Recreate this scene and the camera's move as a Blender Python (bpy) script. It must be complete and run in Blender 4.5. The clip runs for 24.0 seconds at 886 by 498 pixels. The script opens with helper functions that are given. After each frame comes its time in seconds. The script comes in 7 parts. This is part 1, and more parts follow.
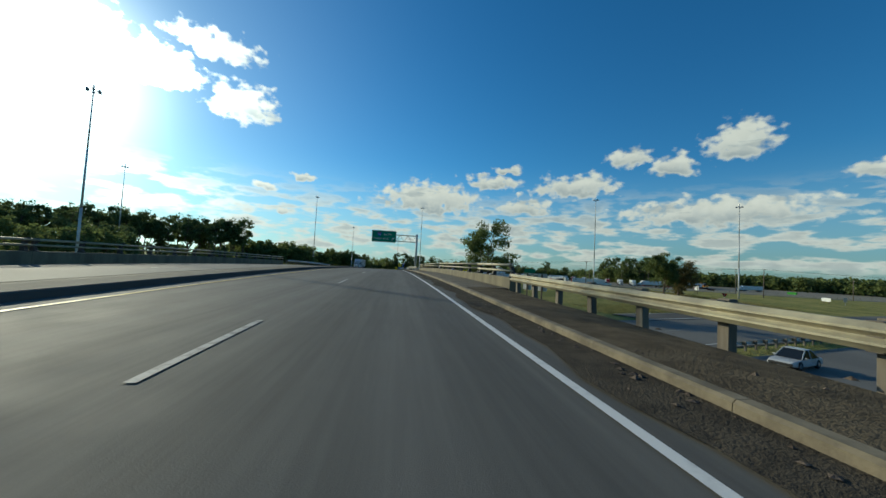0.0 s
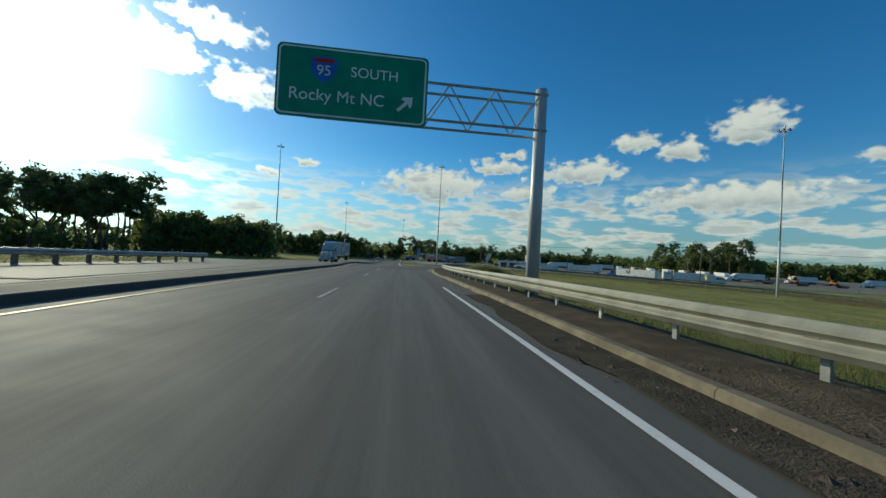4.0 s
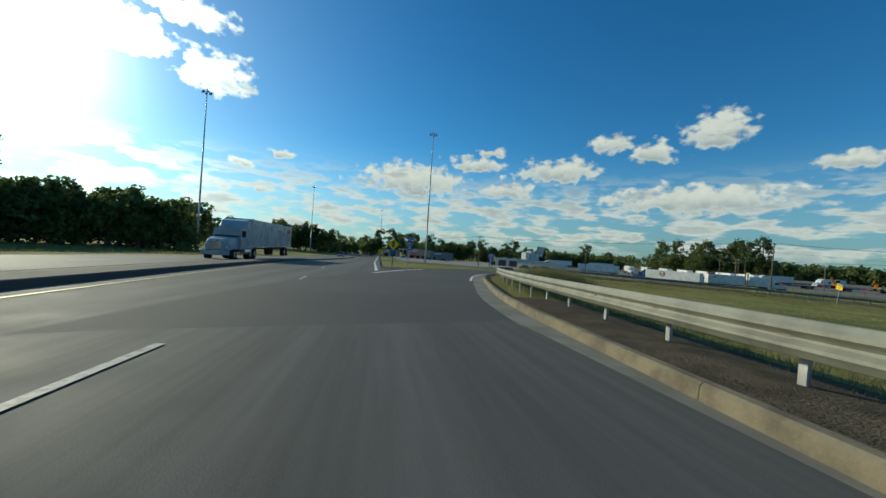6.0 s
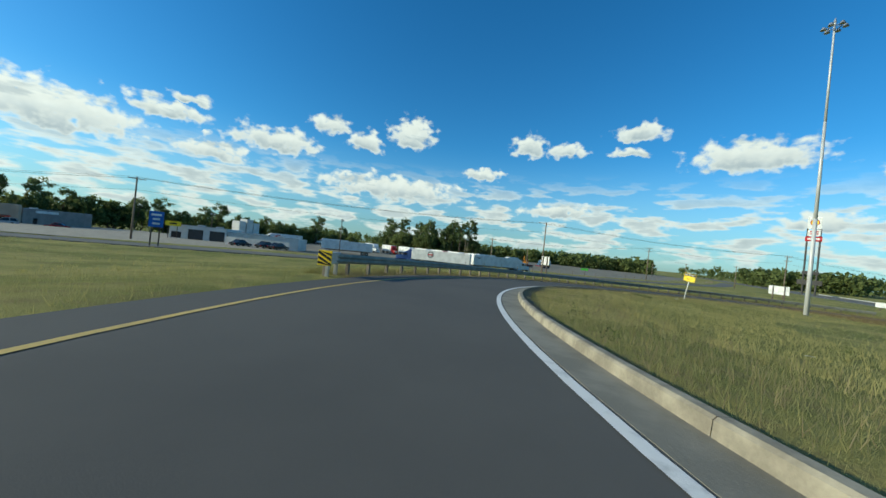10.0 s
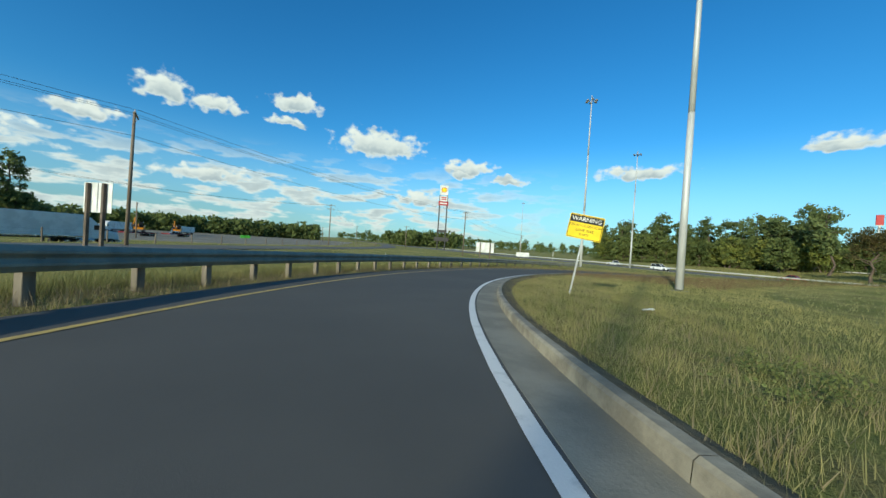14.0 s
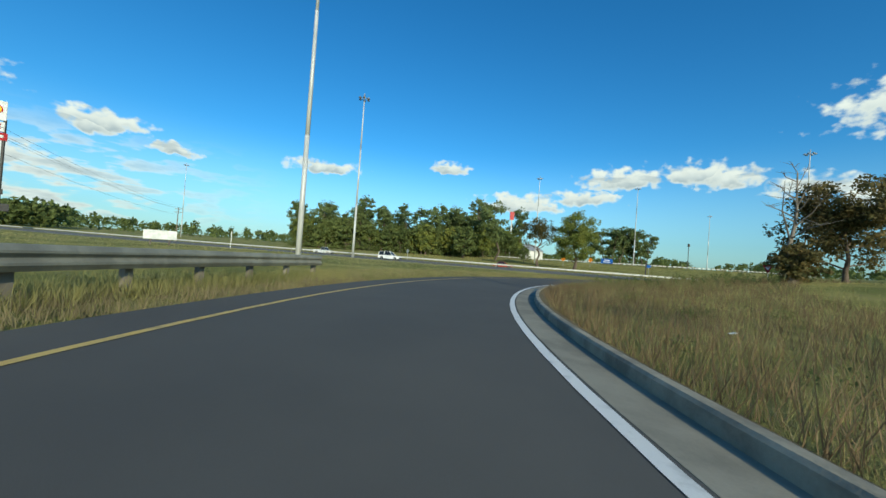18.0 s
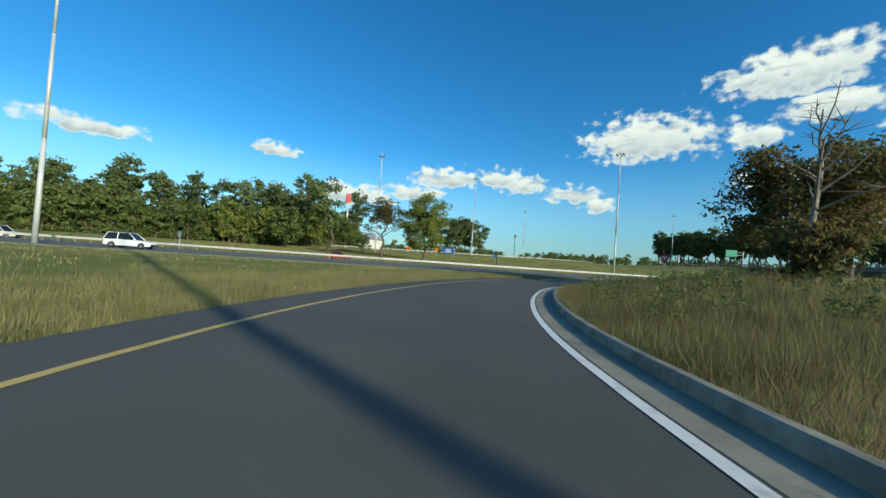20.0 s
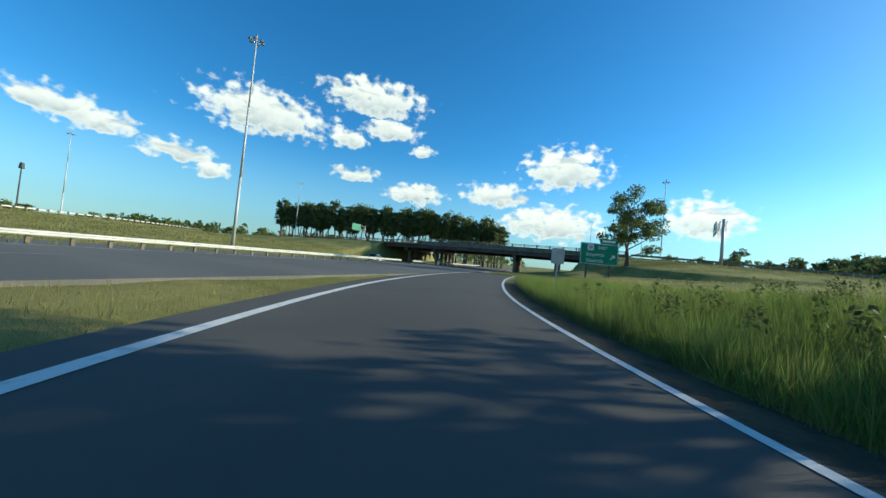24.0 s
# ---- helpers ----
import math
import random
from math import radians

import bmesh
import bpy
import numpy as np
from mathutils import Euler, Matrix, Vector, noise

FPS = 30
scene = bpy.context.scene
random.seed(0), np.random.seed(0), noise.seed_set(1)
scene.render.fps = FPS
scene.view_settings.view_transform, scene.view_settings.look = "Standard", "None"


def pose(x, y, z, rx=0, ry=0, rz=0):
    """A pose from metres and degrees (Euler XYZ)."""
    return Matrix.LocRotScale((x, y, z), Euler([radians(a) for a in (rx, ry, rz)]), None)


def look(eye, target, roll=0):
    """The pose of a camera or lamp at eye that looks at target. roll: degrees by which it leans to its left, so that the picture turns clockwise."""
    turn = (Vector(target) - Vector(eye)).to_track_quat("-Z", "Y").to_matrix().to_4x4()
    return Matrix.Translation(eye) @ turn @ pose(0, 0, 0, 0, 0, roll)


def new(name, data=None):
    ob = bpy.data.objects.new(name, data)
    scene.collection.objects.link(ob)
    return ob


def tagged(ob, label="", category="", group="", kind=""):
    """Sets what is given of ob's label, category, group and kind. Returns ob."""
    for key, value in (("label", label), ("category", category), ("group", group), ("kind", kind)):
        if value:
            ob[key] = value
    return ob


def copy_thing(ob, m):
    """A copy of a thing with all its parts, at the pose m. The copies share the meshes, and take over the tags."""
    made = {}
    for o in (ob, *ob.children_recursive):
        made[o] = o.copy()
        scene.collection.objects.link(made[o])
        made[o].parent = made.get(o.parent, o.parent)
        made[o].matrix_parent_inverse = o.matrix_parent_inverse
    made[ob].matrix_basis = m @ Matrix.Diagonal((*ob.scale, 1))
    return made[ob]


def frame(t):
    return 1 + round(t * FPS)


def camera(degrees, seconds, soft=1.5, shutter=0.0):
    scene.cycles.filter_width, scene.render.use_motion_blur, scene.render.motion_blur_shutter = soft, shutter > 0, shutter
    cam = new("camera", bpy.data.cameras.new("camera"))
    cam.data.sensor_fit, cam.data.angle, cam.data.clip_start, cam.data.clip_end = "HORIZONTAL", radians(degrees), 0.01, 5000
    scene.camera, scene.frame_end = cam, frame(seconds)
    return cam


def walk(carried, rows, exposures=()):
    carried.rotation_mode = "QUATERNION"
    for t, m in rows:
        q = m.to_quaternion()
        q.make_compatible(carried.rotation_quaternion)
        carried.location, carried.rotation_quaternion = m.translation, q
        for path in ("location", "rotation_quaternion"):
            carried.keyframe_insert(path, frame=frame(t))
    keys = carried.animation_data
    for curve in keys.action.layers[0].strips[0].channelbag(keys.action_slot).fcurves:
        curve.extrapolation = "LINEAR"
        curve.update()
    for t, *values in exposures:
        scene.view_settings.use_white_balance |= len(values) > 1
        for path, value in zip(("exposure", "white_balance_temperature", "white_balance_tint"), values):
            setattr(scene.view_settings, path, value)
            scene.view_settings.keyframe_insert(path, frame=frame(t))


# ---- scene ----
# ---------------------------------------------------------------- camera
cam = camera(102.9, 24.0, soft=1.5, shutter=0.0)
ROWS = [
    (0.0, pose(1.58, 0.00, 8.00, 92.94, -2.99, -7.17)),
    (0.5, pose(1.42, 8.15, 8.16, 92.94, -3.43, -7.20)),
    (1.0, pose(1.27, 16.37, 8.30, 92.67, -3.24, -7.23)),
    (1.5, pose(1.12, 24.64, 8.38, 92.27, -3.44, -7.22)),
    (2.0, pose(0.95, 32.97, 8.43, 91.91, -2.96, -7.08)),
    (2.5, pose(0.77, 41.34, 8.43, 91.71, -3.29, -7.00)),
    (3.0, pose(0.56, 49.75, 8.40, 91.39, -3.41, -6.85)),
    (3.5, pose(0.34, 58.22, 8.38, 90.97, -3.34, -6.66)),
    (4.0, pose(0.11, 66.76, 8.31, 90.59, -3.16, -6.55)),
    (4.5, pose(-0.07, 75.30, 8.14, 90.35, -2.97, -6.66)),
    (5.0, pose(-0.17, 83.74, 7.92, 90.29, -2.78, -7.01)),
    (5.5, pose(-0.11, 91.89, 7.71, 90.17, -3.10, -8.03)),
    (6.0, pose(0.20, 99.61, 7.52, 90.20, -3.86, -10.06)),
    (6.5, pose(0.85, 106.82, 7.37, 90.66, -5.31, -12.95)),
    (7.0, pose(1.84, 113.53, 7.24, 90.97, -7.98, -16.24)),
    (7.5, pose(3.22, 119.68, 7.09, 91.03, -8.21, -20.81)),
    (8.0, pose(5.06, 125.28, 6.94, 90.58, -7.99, -26.38)),
    (8.5, pose(7.41, 130.41, 6.80, 90.77, -7.78, -32.78)),
    (9.0, pose(10.31, 135.16, 6.66, 90.71, -7.49, -39.58)),
    (9.5, pose(13.78, 139.54, 6.51, 90.33, -6.77, -46.62)),
    (10.0, pose(17.80, 143.48, 6.35, 90.07, -5.80, -53.84)),
    (10.5, pose(22.29, 146.89, 6.18, 89.81, -5.09, -61.01)),
    (11.0, pose(27.18, 149.73, 6.01, 89.66, -4.72, -68.03)),
    (11.5, pose(32.39, 151.98, 5.82, 89.61, -4.64, -74.88)),
    (12.0, pose(37.86, 153.62, 5.63, 89.59, -4.64, -81.48)),
    (12.5, pose(43.47, 154.64, 5.43, 89.56, -4.53, -87.75)),
    (13.0, pose(49.15, 155.08, 5.21, 89.51, -4.25, -93.68)),
    (13.5, pose(54.82, 154.95, 4.99, 89.41, -4.04, -99.32)),
    (14.0, pose(60.39, 154.25, 4.79, 89.40, -3.67, -105.13)),
    (14.5, pose(65.81, 153.00, 4.61, 89.83, -3.64, -111.01)),
    (15.0, pose(71.03, 151.24, 4.44, 90.11, -3.97, -116.62)),
    (15.5, pose(75.97, 148.98, 4.29, 90.38, -4.23, -122.59)),
    (16.0, pose(80.59, 146.26, 4.15, 90.44, -4.61, -128.39)),
    (16.5, pose(84.84, 143.14, 4.04, 90.70, -4.35, -134.23)),
    (17.0, pose(88.69, 139.64, 3.94, 90.73, -4.26, -140.15)),
    (17.5, pose(92.12, 135.77, 3.85, 90.77, -3.93, -146.37)),
    (18.0, pose(95.08, 131.53, 3.76, 90.81, -4.13, -153.06)),
    (18.5, pose(97.54, 126.98, 3.67, 90.89, -4.23, -159.50)),
    (19.0, pose(99.49, 122.16, 3.58, 90.87, -4.55, -165.95)),
    (19.5, pose(100.87, 117.12, 3.49, 91.07, -4.18, -172.71)),
    (20.0, pose(101.64, 111.93, 3.40, 91.17, -4.09, -179.60)),
    (20.5, pose(101.78, 106.63, 3.30, 91.20, -4.24, -186.61)),
    (21.0, pose(101.25, 101.32, 3.19, 91.21, -4.44, -193.74)),
    (21.5, pose(100.06, 96.05, 3.09, 91.25, -4.50, -200.96)),
    (22.0, pose(98.18, 90.91, 3.02, 91.32, -4.40, -208.26)),
    (22.5, pose(95.65, 85.96, 2.98, 91.39, -4.83, -215.46)),
    (23.0, pose(92.48, 81.29, 2.96, 91.45, -5.27, -222.64)),
    (23.5, pose(88.67, 76.98, 2.95, 91.80, -5.72, -230.13)),
    (24.0, pose(84.28, 73.12, 2.93, 91.87, -5.61, -237.26)),
]
walk(cam, ROWS, exposures=[(0.0, -0.44, 6450, -8), (5.5, -0.42, 6450, -8), (7.5, -0.18, 6350, -8), (9.5, 0.03, 6250, -8), (13.0, 0.02, 6250, -8), (19.0, 0.06, 6300, -8), (22.0, 0.22, 6300, -7), (24.0, 0.28, 6300, -7)])

# ---------------------------------------------------------------- sun, sky and clouds
SUN_AZ, SUN_EL = -44.3, 18.5
sun_way = Vector((math.sin(radians(SUN_AZ)) * math.cos(radians(SUN_EL)),
                  math.cos(radians(SUN_AZ)) * math.cos(radians(SUN_EL)), math.sin(radians(SUN_EL))))
lamp = bpy.data.lights.new("sun", "SUN")
lamp.energy, lamp.angle, lamp.color = 4.9, radians(0.53), (1.0, 0.86, 0.68)
sun = new("sun", lamp)
sun.matrix_world = look(sun_way * 100, (0, 0, 0))
scene.view_settings.exposure = 0.0

# clouds: azimuth east of north, elevation, half width, half height, in degrees
CLOUDS_WEST = [(-27.5, 26.5, 5.4, 1.9), (-33.2, 22.2, 4.8, 2.8), (-23.9, 20.4, 4.6, 2.8), (-44, 22, 9.5, 4.6), (-20.4, 10.2, 1.9, 1.0),
               (-15.5, 12.1, 1.6, 0.8), (-17.7, 7.3, 1.1, 0.6), (4.5, 10.6, 8.6, 2.9), (14.8, 13.6, 4.3, 1.4), (16.9, 15.7, 2.1, 0.8),
               (19.6, 9.9, 4.2, 1.8), (27.4, 12.8, 6.0, 2.0)]
CLOUDS_NORTH = [(47.1, 17.0, 3.6, 2.7), (40.2, 15.0, 2.6, 1.8), (34.5, 16.6, 2.8, 1.6), (44.9, 8.6, 11.5, 2.2), (66.0, 16.8, 2.8, 1.8),
                (71.4, 16.4, 3.0, 1.2), (81.4, 18.7, 3.6, 1.2), (80.5, 16.1, 2.8, 0.9), (59.2, 12.4, 3.4, 1.0), (71.4, 7.5, 6.0, 1.3)]
CLOUDS_EAST = [(94.1, 14.7, 6.6, 2.4), (107.3, 11.8, 2.8, 1.2), (108.3, 12.4, 4.6, 1.1), (114.8, 10.7, 3.0, 0.7), (133.7, 11.7, 5.2, 1.1),
               (153.1, 13.5, 3.4, 1.0), (100.5, 7.1, 3.4, 1.3), (179.5, 12.2, 5.8, 1.8), (174.3, 9.8, 5.0, 1.3), (164.9, 8.5, 6.5, 1.6)]
CLOUDS_SOUTH = [(188.1, 12.5, 4.8, 1.6), (208.8, 17.7, 8.6, 3.4), (219.1, 23.3, 2.8, 1.3), (223.9, 22.9, 7.6, 2.8), (220.5, 16.8, 2.9, 1.5),
                (232.2, 16.6, 2.0, 1.1), (227, 19.2, 4.4, 2.0), (222, 11.9, 3.6, 1.3), (231.6, 10.0, 4.5, 1.9), (244.5, 10.8, 5.2, 2.2),
                (255.1, 15.1, 6.2, 3.7), (253.3, 6.8, 7.8, 3.0), (273.4, 8.2, 4.8, 3.0), (190.8, 12.0, 4.2, 1.7), (199.1, 10.4, 3.8, 1.5), (202.7, 8.9, 2.6, 1.1)]


def node(tree, kind, inputs=(), **settings):
    """A node with its settings and its inputs, by number or name: a value or another node's output."""
    made = tree.nodes.new(kind)
    for key, value in settings.items():
        setattr(made, key, value)
    for key, value in dict(inputs).items():
        if isinstance(value, bpy.types.NodeSocket):
            tree.links.new(value, made.inputs[key])
        else:
            made.inputs[key].default_value = value
    return made


def calc(tree, operation, *values, clamp=False):
    return node(tree, "ShaderNodeMath", {i: v for i, v in enumerate(values)}, operation=operation, use_clamp=clamp).outputs[0]


def vec(tree, operation, *values):
    made = node(tree, "ShaderNodeVectorMath", {i: v for i, v in enumerate(values)}, operation=operation)
    return made.outputs[1] if operation in ("LENGTH", "DOT_PRODUCT", "DISTANCE") else made.outputs[0]


def step(tree, value, a, b, c=0.0, d=1.0):
    made = node(tree, "ShaderNodeMapRange", {0: value, 1: a, 2: b, 3: c, 4: d}, interpolation_type="SMOOTHSTEP")
    return made.outputs[0]


def build_sky():
    world = bpy.data.worlds.new("sky")
    scene.world = world
    world.use_nodes = True
    t = world.node_tree
    t.nodes.clear()
    sky = node(t, "ShaderNodeTexSky", sky_type="NISHITA", sun_disc=False, sun_elevation=radians(SUN_EL),
               sun_rotation=radians(SUN_AZ), altitude=50, air_density=1.0, dust_density=0.3, ozone_density=3.5)
    way = node(t, "ShaderNodeTexCoord").outputs["Generated"]
    xyz = node(t, "ShaderNodeSeparateXYZ", {0: way})
    az = calc(t, "MULTIPLY", calc(t, "ARCTAN2", xyz.outputs[0], xyz.outputs[1]), 57.2958)
    az = calc(t, "WRAP", az, 290.0, -70.0)
    el = calc(t, "MULTIPLY", calc(t, "ARCSINE", xyz.outputs[2]), 57.2958)
    flat = node(t, "ShaderNodeCombineXYZ", {0: az, 1: el, 2: 0.0}).outputs[0]
    deep = node(t, "ShaderNodeHueSaturation", {"Hue": 0.497, "Saturation": step(t, el, 0.0, 17.0, 0.62, 1.2), "Value": step(t, el, -1.0, 13.0, 0.74, 1.02), "Color": sky.outputs[0]})
    deep = node(t, "ShaderNodeMix", {0: 1.0, 6: deep.outputs[0], 7: (0.63, 0.925, 1.12, 1.0)}, data_type="RGBA", blend_type="MULTIPLY")
    # the outlines are frayed by two sizes of noise
    coarse = node(t, "ShaderNodeTexNoise", {"Vector": flat, "Scale": 0.45, "Detail": 2.0, "Roughness": 0.5})
    fine = node(t, "ShaderNodeTexNoise", {"Vector": vec(t, "MULTIPLY", flat, (1.0, 1.35, 1.0)), "Scale": 0.62, "Detail": 5.0, "Roughness": 0.48})
    push = vec(t, "SCALE", vec(t, "SUBTRACT", coarse.outputs["Color"], (0.5, 0.5, 0.5)))
    push.node.inputs["Scale"].default_value = 2.4
    spot = vec(t, "ADD", flat, push)
    best = lift = None
    for a, e, w, h in CLOUDS_WEST + CLOUDS_NORTH + CLOUDS_EAST + CLOUDS_SOUTH:
        rel = vec(t, "DIVIDE", vec(t, "SUBTRACT", spot, (a, e, 0.0)), (w * 1.12, h * 1.15, 1.0))
        m = calc(t, "SUBTRACT", 1.0, vec(t, "LENGTH", rel))
        v = node(t, "ShaderNodeSeparateXYZ", {0: rel}).outputs[1]
        if best is None:
            best, lift = m, v
        else:
            more = calc(t, "GREATER_THAN", m, best)
            lift = calc(t, "ADD", lift, calc(t, "MULTIPLY", more, calc(t, "SUBTRACT", v, lift)))
            best = calc(t, "MAXIMUM", best, m)
    grain = calc(t, "SUBTRACT", fine.outputs[0], 0.5)
    dense = calc(t, "ADD", calc(t, "MINIMUM", best, 0.6), calc(t, "MULTIPLY", grain, 1.75))
    dense = calc(t, "SUBTRACT", dense, step(t, lift, -0.2, -1.1, 0.0, 0.45))
    heap = step(t, dense, -0.06, 0.44)
    # low streaks of cloud towards the horizon
    streak = node(t, "ShaderNodeTexNoise", {"Vector": vec(t, "MULTIPLY", flat, (0.22, 0.8, 1.0)), "Scale": 0.85, "Detail": 5.0, "Roughness": 0.5})
    band = calc(t, "MULTIPLY", step(t, el, 0.5, 2.5), step(t, el, 13.5, 6.5))
    east = step(t, calc(t, "ABSOLUTE", calc(t, "SUBTRACT", az, 40.0)), 62.0, 90.0, 1.0, 0.0)
    low = calc(t, "MULTIPLY", calc(t, "MULTIPLY", step(t, streak.outputs[0], step(t, az, 20.0, 75.0, 0.43, 0.47), 0.58), band), calc(t, "MULTIPLY", east, 0.95))
    cover = calc(t, "MAXIMUM", heap, low)
    # white sunlit tops, grey bases, brighter towards the sun
    near = calc(t, "MAXIMUM", vec(t, "DOT_PRODUCT", way, tuple(sun_way)), 0.0)
    shine = calc(t, "ADD", calc(t, "MULTIPLY", calc(t, "POWER", near, 5.0), 0.35), calc(t, "MULTIPLY", calc(t, "POWER", near, 45.0), 12.0))
    under = calc(t, "MULTIPLY", step(t, lift, 0.45, -0.7), step(t, dense, 0.15, 0.75))
    under = calc(t, "MAXIMUM", under, calc(t, "MULTIPLY", step(t, streak.outputs[0], 0.52, 0.66), 0.5))
    body = calc(t, "ADD", calc(t, "SUBTRACT", 0.92, calc(t, "MULTIPLY", under, 0.42)), calc(t, "MULTIPLY", grain, 0.3))
    bright = calc(t, "MULTIPLY", body, calc(t, "ADD", 0.92, shine))
    tint = node(t, "ShaderNodeMix", {0: under, 6: (1.0, 0.985, 0.96, 1), 7: (0.78, 0.88, 1.0, 1)}, data_type="RGBA").outputs[2]
    cloud = node(t, "ShaderNodeBackground", {0: tint, 1: bright})
    blue = node(t, "ShaderNodeBackground", {0: deep.outputs[2], 1: SKY_STRENGTH})
    mix = node(t, "ShaderNodeMixShader", {0: cover, 1: blue.outputs[0], 2: cloud.outputs[0]})
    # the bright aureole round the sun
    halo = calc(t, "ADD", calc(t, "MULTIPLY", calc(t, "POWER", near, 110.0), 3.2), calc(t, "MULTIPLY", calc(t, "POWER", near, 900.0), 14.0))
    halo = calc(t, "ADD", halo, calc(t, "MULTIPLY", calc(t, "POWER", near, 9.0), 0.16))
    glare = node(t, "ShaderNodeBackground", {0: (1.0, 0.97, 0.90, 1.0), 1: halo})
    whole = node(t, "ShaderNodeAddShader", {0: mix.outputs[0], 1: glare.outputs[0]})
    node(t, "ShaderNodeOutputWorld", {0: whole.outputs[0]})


SKY_STRENGTH = 0.145
build_sky()


# ---------------------------------------------------------------- materials
def surface(name, light, dark, size=1.0, rough=0.8, bump=0.3, metal=0.0, fine=40.0, stretch=(1, 1, 1), grit=0.25, spread=(0.35, 0.65), own=0.0, bump_size=0.01, gloss=0.25):
    """Two colours mixed by stains of `size` metres and by a fine grain, with relief; own: how far each piece differs."""
    m = bpy.data.materials.new(name)
    m.use_nodes = True
    t = m.node_tree
    t.nodes.clear()
    here = node(t, "ShaderNodeNewGeometry").outputs["Position"]
    here = vec(t, "MULTIPLY", here, stretch)
    big = node(t, "ShaderNodeTexNoise", {"Vector": here, "Scale": 1.0 / size, "Detail": 4.0, "Roughness": 0.6})
    small = node(t, "ShaderNodeTexNoise", {"Vector": here, "Scale": fine, "Detail": 3.0, "Roughness": 0.7})
    share = step(t, big.outputs[0], *spread)
    share = calc(t, "ADD", calc(t, "MULTIPLY", share, 1 - grit), calc(t, "MULTIPLY", small.outputs[0], grit), clamp=True)
    if own:
        luck = node(t, "ShaderNodeObjectInfo").outputs["Random"]
        share = calc(t, "ADD", share, calc(t, "MULTIPLY", calc(t, "SUBTRACT", luck, 0.5), own), clamp=True)
    tone = node(t, "ShaderNodeMix", {0: share, 6: (*dark, 1), 7: (*light, 1)}, data_type="RGBA").outputs[2]
    relief = node(t, "ShaderNodeBump", {"Strength": bump, "Distance": bump_size, "Height": small.outputs[0]})
    shine = calc(t, "ADD", rough, calc(t, "MULTIPLY", calc(t, "SUBTRACT", big.outputs[0], 0.5), 0.25), clamp=True)
    skin = node(t, "ShaderNodeBsdfPrincipled", {"Base Color": tone, "Roughness": shine, "Metallic": metal, "Specular IOR Level": 0.5 if metal else gloss, "Normal": relief.outputs[0]})
    node(t, "ShaderNodeOutputMaterial", {0: skin.outputs[0]})
    return m


def lanes(name, light, dark):
    """Asphalt worn in long streaks by the wheels, along y."""
    m = surface(name, light, dark, 1.0, 0.8, 0.4, fine=80, grit=0.3, spread=(0.25, 0.75), gloss=0.15)
    t = m.node_tree
    here = node(t, "ShaderNodeNewGeometry").outputs["Position"]
    long = node(t, "ShaderNodeTexNoise", {"Vector": vec(t, "MULTIPLY", here, (1.0, 0.012, 0.0)), "Scale": 0.9, "Detail": 5.0, "Roughness": 0.6})
    thin = node(t, "ShaderNodeTexNoise", {"Vector": vec(t, "MULTIPLY", here, (1.0, 0.05, 0.0)), "Scale": 7.0, "Detail": 3.0, "Roughness": 0.6})
    grain = node(t, "ShaderNodeTexNoise", {"Vector": here, "Scale": 70.0, "Detail": 3.0, "Roughness": 0.7})
    share = calc(t, "ADD", calc(t, "MULTIPLY", step(t, long.outputs[0], 0.36, 0.66), 0.6), calc(t, "MULTIPLY", step(t, thin.outputs[0], 0.35, 0.65), 0.2))
    share = calc(t, "ADD", share, calc(t, "MULTIPLY", grain.outputs[0], 0.25), clamp=True)
    tone = node(t, "ShaderNodeMix", {0: share, 6: (*dark, 1), 7: (*light, 1)}, data_type="RGBA").outputs[2]
    skin = [n for n in t.nodes if n.type == "BSDF_PRINCIPLED"][0]
    t.links.new(tone, skin.inputs["Base Color"])
    return m


def turf(name):
    """Mown grass seen from far: straw, olive and green in drifts, with a rough grain."""
    m = bpy.data.materials.new(name)
    m.use_nodes = True
    t = m.node_tree
    t.nodes.clear()
    here = node(t, "ShaderNodeNewGeometry").outputs["Position"]
    wide = node(t, "ShaderNodeTexNoise", {"Vector": here, "Scale": 0.16, "Detail": 4.0, "Roughness": 0.6})
    mid = node(t, "ShaderNodeTexNoise", {"Vector": here, "Scale": 1.3, "Detail": 5.0, "Roughness": 0.65})
    fine = node(t, "ShaderNodeTexNoise", {"Vector": here, "Scale": 16.0, "Detail": 4.0, "Roughness": 0.75})
    a = node(t, "ShaderNodeMix", {0: step(t, wide.outputs[0], 0.36, 0.64), 6: (0.165, 0.176, 0.052, 1), 7: (0.315, 0.282, 0.098, 1)}, data_type="RGBA").outputs[2]
    b = node(t, "ShaderNodeMix", {0: calc(t, "MULTIPLY", step(t, mid.outputs[0], 0.45, 0.72), 0.65), 6: a, 7: (0.205, 0.165, 0.078, 1)}, data_type="RGBA").outputs[2]
    c = node(t, "ShaderNodeMix", {0: calc(t, "MULTIPLY", step(t, fine.outputs[0], 0.5, 0.75), 0.6), 6: b, 7: (0.38, 0.345, 0.14, 1)}, data_type="RGBA").outputs[2]
    relief = node(t, "ShaderNodeBump", {"Strength": 1.0, "Distance": 0.08, "Height": fine.outputs[0]})
    skin = node(t, "ShaderNodeBsdfPrincipled", {"Base Color": c, "Roughness": 0.95, "Specular IOR Level": 0.05, "Normal": relief.outputs[0]})
    node(t, "ShaderNodeOutputMaterial", {0: skin.outputs[0]})
    return m


